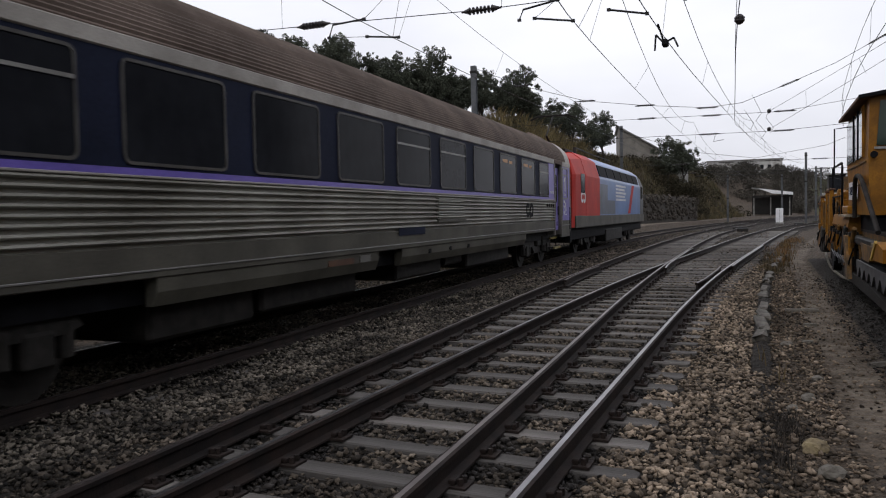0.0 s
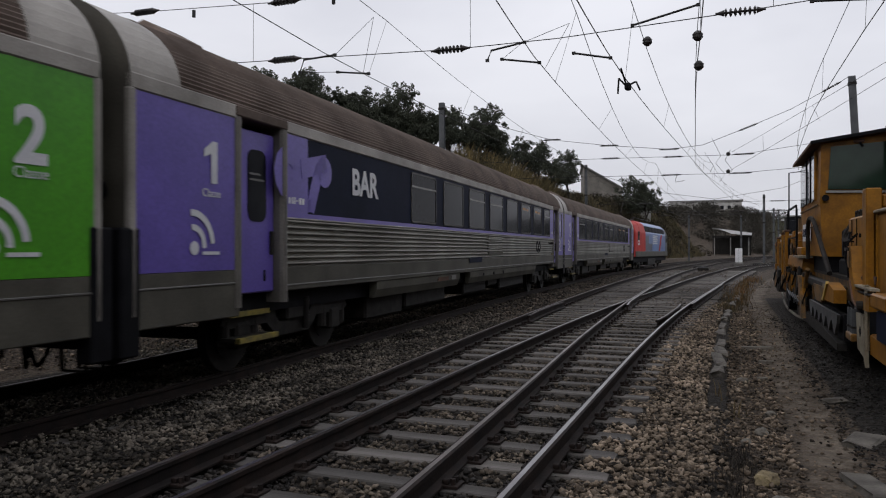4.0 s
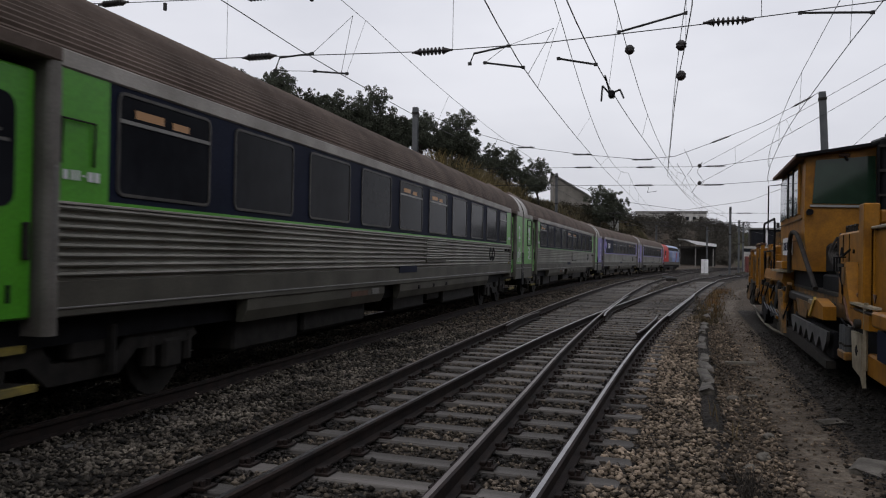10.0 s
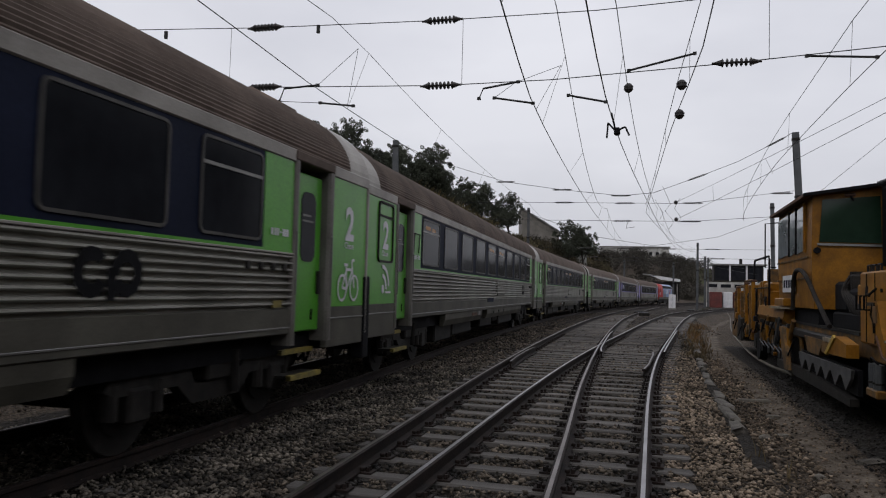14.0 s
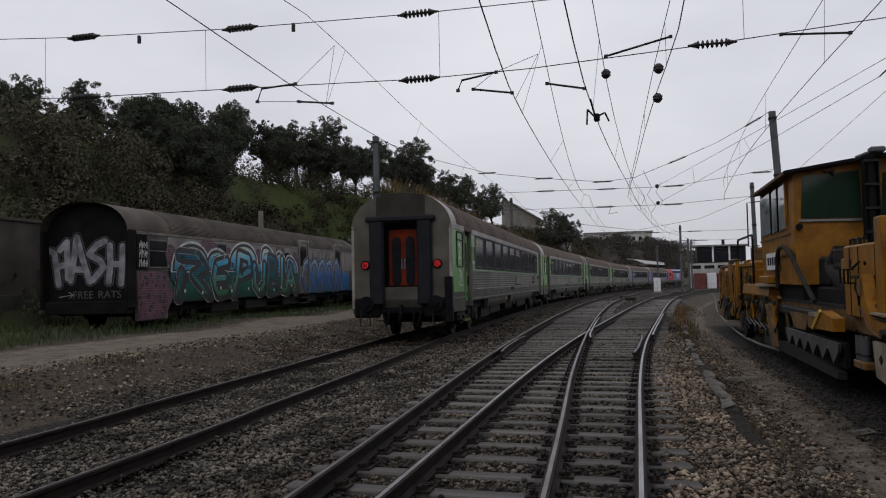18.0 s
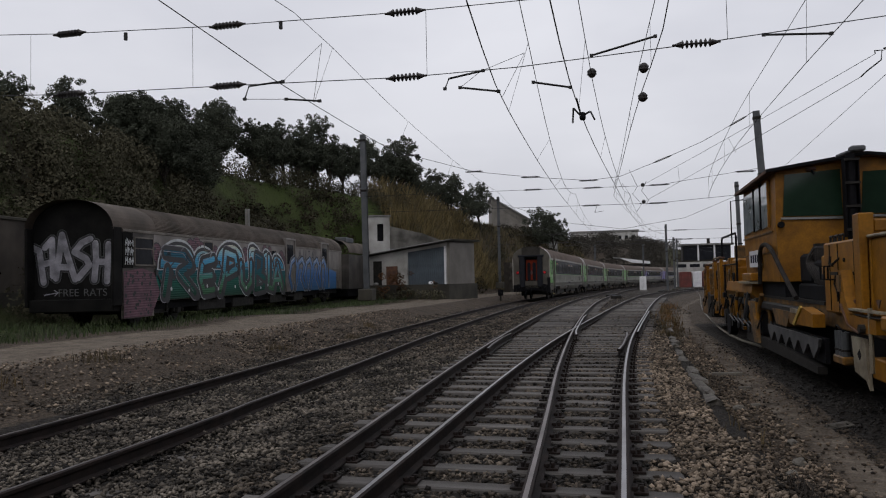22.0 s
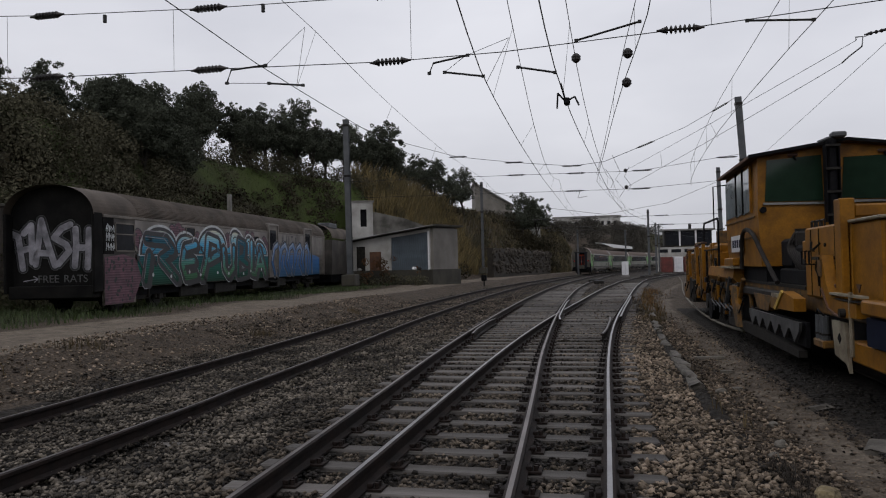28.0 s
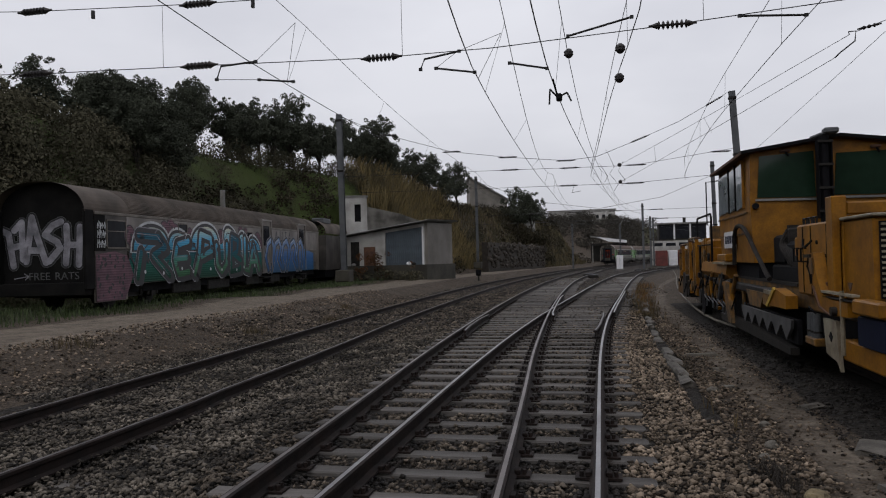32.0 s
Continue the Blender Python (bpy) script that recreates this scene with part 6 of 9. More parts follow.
def paint_fade(name, stops, z0, z1, rough=0.5):
    """Sprayed paint that fades from one colour to the next with height."""
    m = mat(name, stops[0][1], rough=rough, scale=3, fine=40, bump=0.03, spec=0.2)
    n, l = m.node_tree.nodes, m.node_tree.links
    b = n["Principled BSDF"]
    co, sep, rng, ramp = n.new("ShaderNodeTexCoord"), n.new("ShaderNodeSeparateXYZ"), n.new("ShaderNodeMapRange"), n.new("ShaderNodeValToRGB")
    l.new(co.outputs["Object"], sep.inputs["Vector"])
    rng.inputs["From Min"].default_value, rng.inputs["From Max"].default_value = z0, z1
    l.new(sep.outputs["Z"], rng.inputs["Value"])
    el = ramp.color_ramp.elements
    el[0].position, el[0].color = stops[0][0], (*stops[0][1], 1)
    el[1].position, el[1].color = stops[-1][0], (*stops[-1][1], 1)
    for p, c in stops[1:-1]:
        e = el.new(p)
        e.color = (*c, 1)
    l.new(rng.outputs["Result"], ramp.inputs["Fac"])
    l.new(ramp.outputs["Color"], b.inputs["Base Color"])
    beads(m)
    return m


M_SPRAY = paint_fade("blue_green_spray_paint", [(0.0, (0.014, 0.055, 0.022)), (0.2, (0.045, 0.165, 0.075)), (0.4, (0.06, 0.23, 0.19)), (0.55, (0.04, 0.24, 0.36)), (0.72, (0.07, 0.38, 0.62)), (0.86, (0.3, 0.53, 0.6)), (1.0, (0.56, 0.56, 0.45))], 0.8, 2.9)
M_SPRAY_WARM = paint_fade("yellow_green_spray_paint", [(0.0, (0.021, 0.070, 0.025)), (0.25, (0.112, 0.168, 0.063)), (0.45, (0.238, 0.252, 0.112)), (0.56, (0.028, 0.196, 0.308)), (0.74, (0.070, 0.336, 0.532)), (0.88, (0.280, 0.434, 0.462)), (1.0, (0.476, 0.476, 0.364))], 0.8, 2.8)
M_SPRAY_DARK = paint_fade("dark_teal_spray_paint", [(0.0, (0.008, 0.035, 0.02)), (0.5, (0.014, 0.11, 0.08)), (1.0, (0.018, 0.1, 0.15))], 0.8, 2.0, 0.7)
M_PALE = mat("pale_dusty_panel", (0.25, 0.228, 0.21), (0.12, 0.107, 0.096), rough=0.6, scale=1.1, fine=30, bump=0.1)
M_SPRAY_BLUE = paint_fade("deep_blue_spray_paint", [(0.0, (0.014, 0.070, 0.140)), (0.5, (0.021, 0.105, 0.280)), (1.0, (0.168, 0.266, 0.448))], 0.7, 2.5)
M_SPRAY_WHITE = mat("white_spray_paint", (0.6, 0.62, 0.63), (0.4, 0.42, 0.43), rough=0.6, scale=4, fine=30, bump=0.03)
M_SPRAY_BLACK = mat("black_spray_paint", (0.012, 0.012, 0.016), rough=0.5, scale=4, fine=30, bump=0.03)
M_SPRAY_PINK = mat("dusty_pink_spray_paint", (0.15, 0.065, 0.09), (0.08, 0.035, 0.05), rough=0.6, scale=3, fine=30, bump=0.03)
beads(M_SPRAY_PINK)
M_SPRAY_SILVER = mat("silver_spray_paint", (0.34, 0.33, 0.37), (0.13, 0.127, 0.145), rough=0.5, scale=3, fine=30, bump=0.03)
M_OLD_STEEL = mat("dull_stained_steel", (0.2, 0.178, 0.15), (0.09, 0.077, 0.064), rough=0.5, metal=0.5, scale=1.3, fine=40, bump=0.1)
M_OLD_ROOF = mat("stained_grey_roof", (0.112, 0.09, 0.072), (0.048, 0.038, 0.03), spec=0.25, rough=0.75, scale=0.9, fine=30, bump=0.1)
M_GRIME = mat("grimy_steel", (0.085, 0.075, 0.066), (0.03, 0.026, 0.023), rough=0.7, scale=1.2, fine=30, bump=0.1)
M_SOOT = mat("sooty_black_end", (0.016, 0.015, 0.014), (0.006, 0.006, 0.006), rough=0.85, scale=1.5, fine=30, spec=0.1)


M_TAG_GREY = mat("thin_grey_spray", (0.12, 0.12, 0.125), (0.04, 0.04, 0.042), rough=0.6, scale=6, fine=30, bump=0.03)


def stroke(points, w):
    """Outlines that cover a thick stroke with round joints."""
    res = []
    for p, q in zip(points, points[1:]):
        if math.hypot(q[0] - p[0], q[1] - p[1]) > 1e-4:
            res.append(bar_line(p, q, w))
    for p in points:
        res.append([(p[0] + w / 2 * math.cos(2 * math.pi * k / 10), p[1] + w / 2 * math.sin(2 * math.pi * k / 10)) for k in range(10)])
    return res


def sheet(name, outlines, material, parent, axis, at, label=""):
    """Flat sprayed shapes on a wall; each outline a flat polygon."""
    bm = bmesh.new()
    for k, o in enumerate(outlines):
        a = at + 0.0004 * (k % 5)
        bm.faces.new([bm.verts.new((a, p[0], p[1]) if axis == "x" else (p[0], a, p[1])) for p in o])
    return part(name, bm, material, parent, label)


LETTERS = {
    "U": [[(0, 1), (0.05, 0.15), (0.35, 0), (0.65, 0.15), (0.7, 1)]],
    "I": [[(0.2, 0), (0.2, 1)], [(0, 1), (0.45, 1)]],
    "A": [[(0, 0), (0.35, 1), (0.7, 0)], [(0.15, 0.35), (0.6, 0.35)]],
}


def tag_word(rows_, th, at, name, material, w, label):
    """Letters as plain strokes, each letter a part of its own."""
    for ch, x, z, sx, sz, lean in rows_:
        shapes = []
        for path in LETTERS[ch]:
            shapes += stroke([(x + sx * p[0] + lean * p[1], z + sz * p[1]) for p in path], w)
        sheet(name, shapes, material, th, "x", at, label)


def graffiti_coach():
    th = thing("stored_coach", -16.70, 20.44, 0.30, 5.2, label="disused steel coach covered with blue graffiti, parked beside the bank", category="coach")
    th.matrix_basis = pose(-16.70, 20.44, 0.30, 0.42, 0, 5.2)
    th.scale = (1.055, 1.0, 1.0)
    L = 25.6
    part("body", pr([(1.40, 0.8), (1.42, 3.1), (-1.42, 3.1), (-1.40, 0.8)], "y", 0.5, L), M_OLD_STEEL, th, "dull steel body")
    part("roof", cached("roof|g", lambda: ribbed_roof(2.6, L - 1.2), M_OLD_ROOF), None, th, "stained ribbed roof")
    part("roof_end", plain_roof(0.0, 2.6, 0.004), M_OLD_ROOF, th, "smooth stained roof end")
    part("roof_end", plain_roof(L - 1.2, L, 0.004), M_OLD_ROOF, th, "smooth stained roof end")
    part("end_wall", pr([(1.40, 0.75), (1.40, 3.12)] + [(x * 0.985, z - 0.02) for x, z in coach_profile()[1:-1]] + [(-1.40, 3.12), (-1.40, 0.75)], "y", 0.35, 0.5), M_SOOT, th, "sooty end wall")
    for sx in (-1, 1):
        part("end_post", bx(*sorted((sx * 1.34, sx * 1.43)), 0.0, 0.5, 0.72, 3.2, bevel=0.03), M_SOOT, th)
    part("end_sill", bx(-1.35, 1.35, 0.1, 0.5, 0.55, 0.95, bevel=0.03), M_SOOT, th)
    part("far_end_wall", pr([(1.40, 0.75), (1.40, 3.12)] + [(x * 0.985, z - 0.02) for x, z in coach_profile()[1:-1]] + [(-1.40, 3.12), (-1.40, 0.75)], "y", L - 0.2, L - 0.02), M_OLD_STEEL, th)
    part("cornice", bx(1.40, 1.45, 0.5, L, 3.05, 3.14, bevel=0.01), M_OLD_STEEL, th)
    part("beaded_side", ribs(2.4, L - 0.6, 0.86, 2.0, 14), M_OLD_STEEL, th, "beaded lower side")
    part("side_panel", side_slab(0.5, 2.4, 0.8, 3.05, 1.43), M_GRIME, th, "grimy side panel")
    part("smoke_stain_panel", side_slab(0.5, 1.1, 1.9, 3.05, 1.436, 0.02), M_SOOT, th, "soot-blackened panel")
    part("underframe", bx(-1.2, 1.2, 0.6, L - 0.5, 0.5, 0.8), M_BLACK, th)
    for k, (a, b) in enumerate(((6, 8.5), (9.2, 11.5), (13.5, 15.8), (17, 18.4))):
        part("equipment_box", bx(-1.1, 1.25, a, b, 0.3, 0.75, bevel=0.04), M_STEEL_DARK, th)
    bogie(th, 3.4)
    bogie(th, L - 3.4)
    part("pale_panel", side_slab(2.4, L - 0.6, 2.0, 3.05, 1.436, 0.03), M_PALE, th, "pale dusty upper side")
    part("waist_rail", bx(1.40, 1.45, 2.4, L - 0.6, 1.96, 2.0), M_OLD_STEEL, th)
    part("lower_skirt", side_slab(0.5, 2.4, 0.3, 0.8, 1.42), M_OLD_STEEL, th)
    for a, b, z0, z1 in ((1.15, 2.35, 1.98, 2.92), (6.1, 6.9, 2.6, 2.98), (12.9, 13.9, 2.35, 2.85)):
        w = part("window", ring(a, b, z0, z1, 0.08, 0.045, 1.425, 1.462), M_OLD_STEEL, th)
        part("pane", bx(1.40, 1.446, a + 0.02, b - 0.02, z0 + 0.02, z1 - 0.02), M_GLASS, w, "dark dusty pane")
        if z1 - z0 > 0.6:
            part("transom", bx(1.43, 1.456, a + 0.03, b - 0.03, z0 + 0.55, z0 + 0.58), M_OLD_STEEL, w)
    for a in (15.25, 21.2):
        d = part("door", bx(1.40, 1.446, a, a + 1.3, 0.85, 3.42), M_OLD_STEEL, th, "dull steel side door")
        part("pane", bx(1.44, 1.452, a + 0.2, a + 1.1, 2.2, 3.2, bevel=0.004), M_GLASS, d)
        part("door_head", bx(1.1, 1.5, a - 0.08, a + 1.38, 3.42, 3.52, bevel=0.01), M_PALE, d)
        for q in (a - 0.08, a + 1.31):
            part("door_post", bx(1.1, 1.49, q, q + 0.07, 0.85, 3.46), M_PALE, d)
        for zz in (0.3, 0.58):
            part("step", bx(1.2, 1.52, a, a + 1.3, zz, zz + 0.04), M_STEEL_DARK, th)
    # sprayed paint on the side
    X = 1.449
    back = [[(2.5, 0.82), (15.1, 0.82), (15.1, 1.9), (2.5, 1.9)]]
    sheet("painted_field", back, M_SPRAY_DARK, th, "x", X - 0.003, "sprayed dark teal ground")
    sheet("painted_field", [[(16.7, 0.8), (24.2, 0.8), (24.2, 1.8), (22.6, 2.05), (18, 2.05), (16.7, 2.0)]], M_SPRAY_BLUE, th, "x", X - 0.002, "sprayed deep blue ground")
    sheet("painted_field", [[(0.53, 0.32), (2.2, 0.32), (2.75, 1.1), (2.4, 1.75), (1.6, 1.9), (0.53, 1.8)]], M_SPRAY_PINK, th, "x", X - 0.002, "sprayed pink ground")
    sheet("painted_field", [[(3.0, 1.9), (14.9, 1.9), (14.8, 2.3), (13.2, 2.5), (11.5, 2.45), (9.2, 2.55), (7.2, 2.35), (5.6, 2.5), (3.4, 2.45)]], M_SPRAY, th, "x", X - 0.0025, "sprayed light blue ground")
    rnd = random.Random(5)
    dots = []
    for k in range(48):
        cy_, cz, r = rnd.uniform(0.6, 2.2), rnd.uniform(0.4, 1.75), rnd.uniform(0.035, 0.075)
        dots.append([(cy_ + r * math.cos(i), cz + r * math.sin(i)) for i in np.linspace(0, 2 * math.pi, 8, endpoint=False)])
    tagged(sheet("paint_dots", dots, M_SPRAY_BLACK, th, "x", X + 0.001, "dark sprayed dots"), "dark sprayed dots", "", kind="stuff")
    for cy_, cz, r in ((2.55, 2.45, 0.3), (2.75, 2.2, 0.25), (5.0, 2.72, 0.28), (5.5, 2.8, 0.3), (5.9, 2.68, 0.25), (7.1, 2.6, 0.22), (10.1, 2.55, 0.3), (10.5, 2.7, 0.24), (12.4, 2.8, 0.26), (13.0, 2.75, 0.25), (14.6, 2.5, 0.34), (14.9, 2.3, 0.3), (17.2, 2.3, 0.25)):
        o = [(cy_ + r * math.cos(i), cz + r * math.sin(i)) for i in np.linspace(0, 2 * math.pi, 16, endpoint=False)]
        bub = sheet("paint_bubble", [[(cy_ + (p[0] - cy_) * 1.16, cz + (p[1] - cz) * 1.16) for p in o]], M_SPRAY_BLACK, th, "x", X, "sprayed pink bubble")
        sheet("bubble_fill", [o], M_SPRAY_PINK, bub, "x", X + 0.002)
        sheet("bubble_spot", [[(cy_ + 0.3 * r + 0.2 * r * math.cos(i), cz + 0.2 * r * math.sin(i)) for i in np.linspace(0, 2 * math.pi, 8, endpoint=False)], [(cy_ - 0.4 * r + 0.18 * r * math.cos(i), cz + 0.4 * r + 0.18 * r * math.sin(i)) for i in np.linspace(0, 2 * math.pi, 8, endpoint=False)]], M_SPRAY_BLACK, bub, "x", X + 0.004)
    # tall arched letters: white halo, black line, faded fill, then legs and arrows under the waist
    arches = ((2.75, 5.25, 1.92, 2.78, 0.1, 1), (5.3, 7.0, 1.95, 2.62, -0.1, 1), (7.15, 9.85, 1.95, 2.95, 0.1, 0), (10.6, 12.2, 1.95, 2.95, -0.5, 0), (12.35, 13.5, 1.95, 2.72, -0.4, 0), (13.6, 14.9, 1.95, 2.55, -0.4, 0))
    for k, (ya, yb, z0, z1, lean, warm) in enumerate(arches):
        def arched(g):
            mid_y, half = (ya + yb) / 2, (yb - ya) / 2 + g
            return [(mid_y - half * math.cos(a) + lean * math.sin(a), z0 - g * 0.4 + (z1 - z0 + g * 1.4) * math.sin(a) ** 0.75) for a in np.linspace(0.0, math.pi, 18)]
        halo = sheet("letter", [arched(0.19)], M_SPRAY_WHITE, th, "x", X + 0.004, "blue-green arched letter with black and white outlines")
        sheet("letter_edge", [arched(0.1)], M_SPRAY_BLACK, halo, "x", X + 0.007)
        sheet("letter_fill", [arched(-0.03)], M_SPRAY_WARM if warm else M_SPRAY, halo, "x", X + 0.010)
        w = yb - ya
        inner = [(ya + w * (0.5 - 0.36 * math.cos(a)) + lean * math.sin(a), z0 + 0.05 + (z1 - z0) * 0.72 * math.sin(a)) for a in np.linspace(0.5, math.pi - 0.2, 9)]
        sheet("inner_line", stroke(inner, 0.05), M_SPRAY_BLACK, halo, "x", X + 0.013)
        crack = [(ya + w * 0.3, z0 + 0.08), (ya + w * 0.5, z0 + 0.38), (ya + w * 0.62, z0 + 0.3), (ya + w * 0.8, z0 + 0.62)]
        sheet("crack_line", stroke(crack, 0.045), M_SPRAY_BLACK, halo, "x", X + 0.015)
    rl = random.Random(41)
    wild = (
        ([(3.1, 2.45), (4.5, 2.4), (5.0, 2.05), (4.1, 1.75)], [(4.1, 1.75), (5.3, 1.0)], [(3.25, 1.85), (3.0, 1.0)]),
        ([(6.9, 2.3), (5.95, 2.15), (5.75, 1.55), (6.05, 1.02), (6.9, 1.1)], [(5.85, 1.62), (6.75, 1.66)]),
        ([(7.45, 0.98), (7.85, 1.7), (8.05, 2.6), (9.0, 2.45), (9.15, 1.95), (8.1, 1.7)],),
        ([(9.6, 2.15), (9.65, 1.35), (10.1, 1.02), (10.65, 1.35), (10.7, 2.2)],),
        ([(11.15, 1.0), (11.3, 2.55), (12.0, 2.4), (11.9, 1.9), (11.45, 1.78), (12.3, 1.5), (12.2, 1.08), (11.2, 1.0)],),
        ([(12.85, 2.5), (12.8, 1.08), (13.3, 1.0)],),
        ([(13.35, 0.98), (13.95, 2.2), (14.65, 0.98)], [(13.65, 1.42), (14.4, 1.42)]),
    )
    for k, paths in enumerate(wild):
        rim = sheet("wild_letter", [o for path_ in paths for o in stroke(path_, 0.6)], M_SPRAY_WHITE if k % 2 else M_SPRAY_SILVER, th, "x", X + 0.0155, "angular teal letter with heavy black and thin pale outlines")
        leg = sheet("letter_edge", [o for path_ in paths for o in stroke(path_, 0.54)], M_SPRAY_BLACK, rim, "x", X + 0.0168)
        sheet("letter_shadow", [o for path_ in paths for o in stroke([(p_[0] + 0.2, p_[1] - 0.1) for p_ in path_], 0.42)], M_SPRAY_BLACK, rim, "x", X + 0.0178)
        sheet("letter_fill", [o for path_ in paths for o in stroke(path_, 0.22)], M_SPRAY_DARK if k in (0, 4) else M_SPRAY, rim, "x", X + 0.019)
        sheet("letter_shine", [o for path_ in paths for o in stroke([(p_[0] - 0.13, p_[1] + 0.06) for p_ in path_[:3]], 0.022)], M_SPRAY_SILVER, rim, "x", X + 0.022)
    for k in range(17):
        y0, z0 = 2.9 + k * 0.72 + rl.uniform(-0.2, 0.2), rl.uniform(1.15, 2.05)
        dy, dz = rl.uniform(-0.45, 0.45), rl.uniform(-0.5, 0.45)
        tip_ = (y0 + dy, z0 + dz)
        d = Vector((dy, dz)).normalized() * 0.2
        sheet("ink_arrow", stroke([(y0, z0), tip_], 0.07) + [[(tip_[0] + d.x, tip_[1] + d.y), (tip_[0] - d.y * 0.7, tip_[1] + d.x * 0.7), (tip_[0] + d.y * 0.7, tip_[1] - d.x * 0.7)]], M_SPRAY_BLACK, th, "x", X + 0.024, "black sprayed arrow")
    for k in range(9):
        y0, z0 = 3.4 + k * 1.35 + rl.uniform(-0.3, 0.3), rl.uniform(1.0, 1.25)
        sheet("shine_spot", [[(y0 + 0.07 * math.cos(i), z0 + 0.07 * math.sin(i)) for i in np.linspace(0, 2 * math.pi, 8, endpoint=False)]], M_SPRAY_WHITE, th, "x", X + 0.026, "white shine spot")
    # second word: tall narrow slanted blue letters
    for k, y0 in enumerate((15.75, 16.9, 18.2, 19.5, 20.8)):
        loop = [(y0 + 0.3, 0.98), (y0 - 0.05, 1.6), (y0 + 0.3, 2.3), (y0 + 0.85, 2.5), (y0 + 1.2, 2.15), (y0 + 1.05, 1.4), (y0 + 0.8, 0.98)]
        if k % 2:
            loop = loop[1:5] + [(y0 + 0.75, 1.5), (y0 + 1.3, 0.98)]
        first = sheet("letter", stroke(loop, 0.48), M_SPRAY_SILVER, th, "x", X + 0.004, "slanted deep blue letter with pale outline")
        sheet("letter_edge", stroke(loop, 0.42), M_SPRAY_BLACK, first, "x", X + 0.007)
        sheet("letter_fill", stroke(loop, 0.24), M_SPRAY_BLUE, first, "x", X + 0.010)
        sheet("letter_shine", stroke([(p_[0] - 0.06, p_[1] + 0.03) for p_ in loop[1:4]], 0.035), M_SPRAY_WHITE, first, "x", X + 0.013)
    dark_tag = [("A", 17.2, 2.45, 0.5, 0.5, 0.05), ("U", 18.0, 2.45, 0.5, 0.5, 0.05), ("I", 18.8, 2.45, 0.5, 0.5, 0.05), ("A", 19.4, 2.45, 0.5, 0.5, 0.05)]
    tag_word(dark_tag, th, X + 0.002, "dark_tag", M_SPRAY_BLACK, 0.08, "thin dark tag letter")
    scribble = []
    for row_ in range(3):
        for k in range(5):
            y0, z0 = 0.62 + k * 0.1 + rnd.uniform(-0.02, 0.02), 2.02 + 0.3 * row_
            scribble += stroke([(y0, z0), (y0 + rnd.uniform(-0.02, 0.05), z0 + rnd.uniform(0.16, 0.26)), (y0 + 0.06, z0 + rnd.uniform(0.05, 0.15)), (y0 + 0.08, z0 + rnd.uniform(-0.02, 0.2))], 0.03)
    tagged(sheet("scribbled_tags", scribble, M_SPRAY_WHITE, th, "x", X + 0.004, "white scribbled tags"), "white scribbled tags", "", kind="stuff")
    # the end: four large letters and a line of small ones
    spiky = {
        "H": [[(-1.42, 2.62), (-1.16, 2.5), (-1.02, 1.5)], [(-0.98, 2.6), (-0.74, 2.85), (-0.72, 1.7)], [(-1.12, 2.06), (-0.74, 2.14)]],
        "A": [[(-0.42, 3.0), (-0.5, 2.4), (-0.62, 1.62)], [(-0.42, 3.0), (-0.26, 2.4), (0.0, 1.58)], [(-0.54, 1.98), (-0.14, 1.96)]],
        "S": [[(0.5, 2.84), (0.22, 2.72), (-0.02, 2.44), (0.36, 2.22), (0.46, 2.02), (0.1, 1.62)]],
        "h": [[(0.66, 2.7), (0.68, 2.2), (0.62, 1.55)], [(1.08, 2.66), (1.06, 2.1), (1.02, 1.5)], [(0.66, 2.12), (1.06, 2.1)]],
    }
    for ch, paths in spiky.items():
        first = None
        for k, (name, material, w, label) in enumerate((("end_letter", M_TAG_GREY, 0.33, "spiky silver letter with black and grey edges"), ("end_letter_edge", M_SPRAY_BLACK, 0.3, ""), ("end_letter_fill", M_SPRAY_SILVER, 0.2, ""))):
            shapes = []
            for path_ in paths:
                shapes += stroke(path_, w)
            ob = sheet(name, shapes, material, first or th, "y", 0.345 - k * 0.004, label)
            first = first or ob
    for word, x0 in (("FREE", -0.56), ("RATS", 0.26)):
        me = text_mesh(word, 0.33, M_TAG_GREY, "small_tag")
        part("small_tag", me, None, th, m=Matrix.Translation((x0, 0.34, 1.05)) @ Euler((radians(90), 0, 0)).to_matrix().to_4x4())
    sheet("tag_arrow", stroke([(-1.0, 1.1), (-0.55, 1.17)], 0.03) + stroke([(-0.68, 1.25), (-0.55, 1.17), (-0.66, 1.07)], 0.03), M_SPRAY_SILVER, th, "y", 0.34)
    return th


graffiti_coach()
GSIDE = Line([(-14.5, -20), (-16.3, 16.5), (-16.62, 20.45), (-18.94, 46), (-20.4, 62)])
track_store = thing("railway_track", label="overgrown rusty storage track under the graffiti coach", category="track", kind="structure")
for off in (-GAUGE / 2, GAUGE / 2):
    pts = GSIDE.points(8, 60, 2.0, off)
    part("rail", rail_mesh(pts, 0.30, M_RAIL_WORN), None, track_store, m=Matrix.Translation((0, 20.44, 0.3)) @ Euler((radians(0.42), 0, 0)).to_matrix().to_4x4() @ Matrix.Translation((0, -20.44, -0.3)))

# an added coach shape further along the same track, in place of brown clutter
second = thing("stored_coach", -19.1, 47.6, 0.5, 5.2, label="brown coach-shaped block in place of unclear clutter", category="coach")
part("body", pr([(1.38, 0.7), (1.40, 3.0), (-1.40, 3.0), (-1.38, 0.7)], "y", 0.2, 6), M_GRIME, second)
part("roof", plain_roof(0.1, 6.2), M_OLD_ROOF, second)
part("underframe", bx(-1.2, 1.2, 0.5, 5.5, 0.2, 0.7), M_BLACK, second)
part("roof_box", bx(0.2, 1.0, 1.0, 3.0, 3.85, 4.2, bevel=0.05), M_GALV, second)

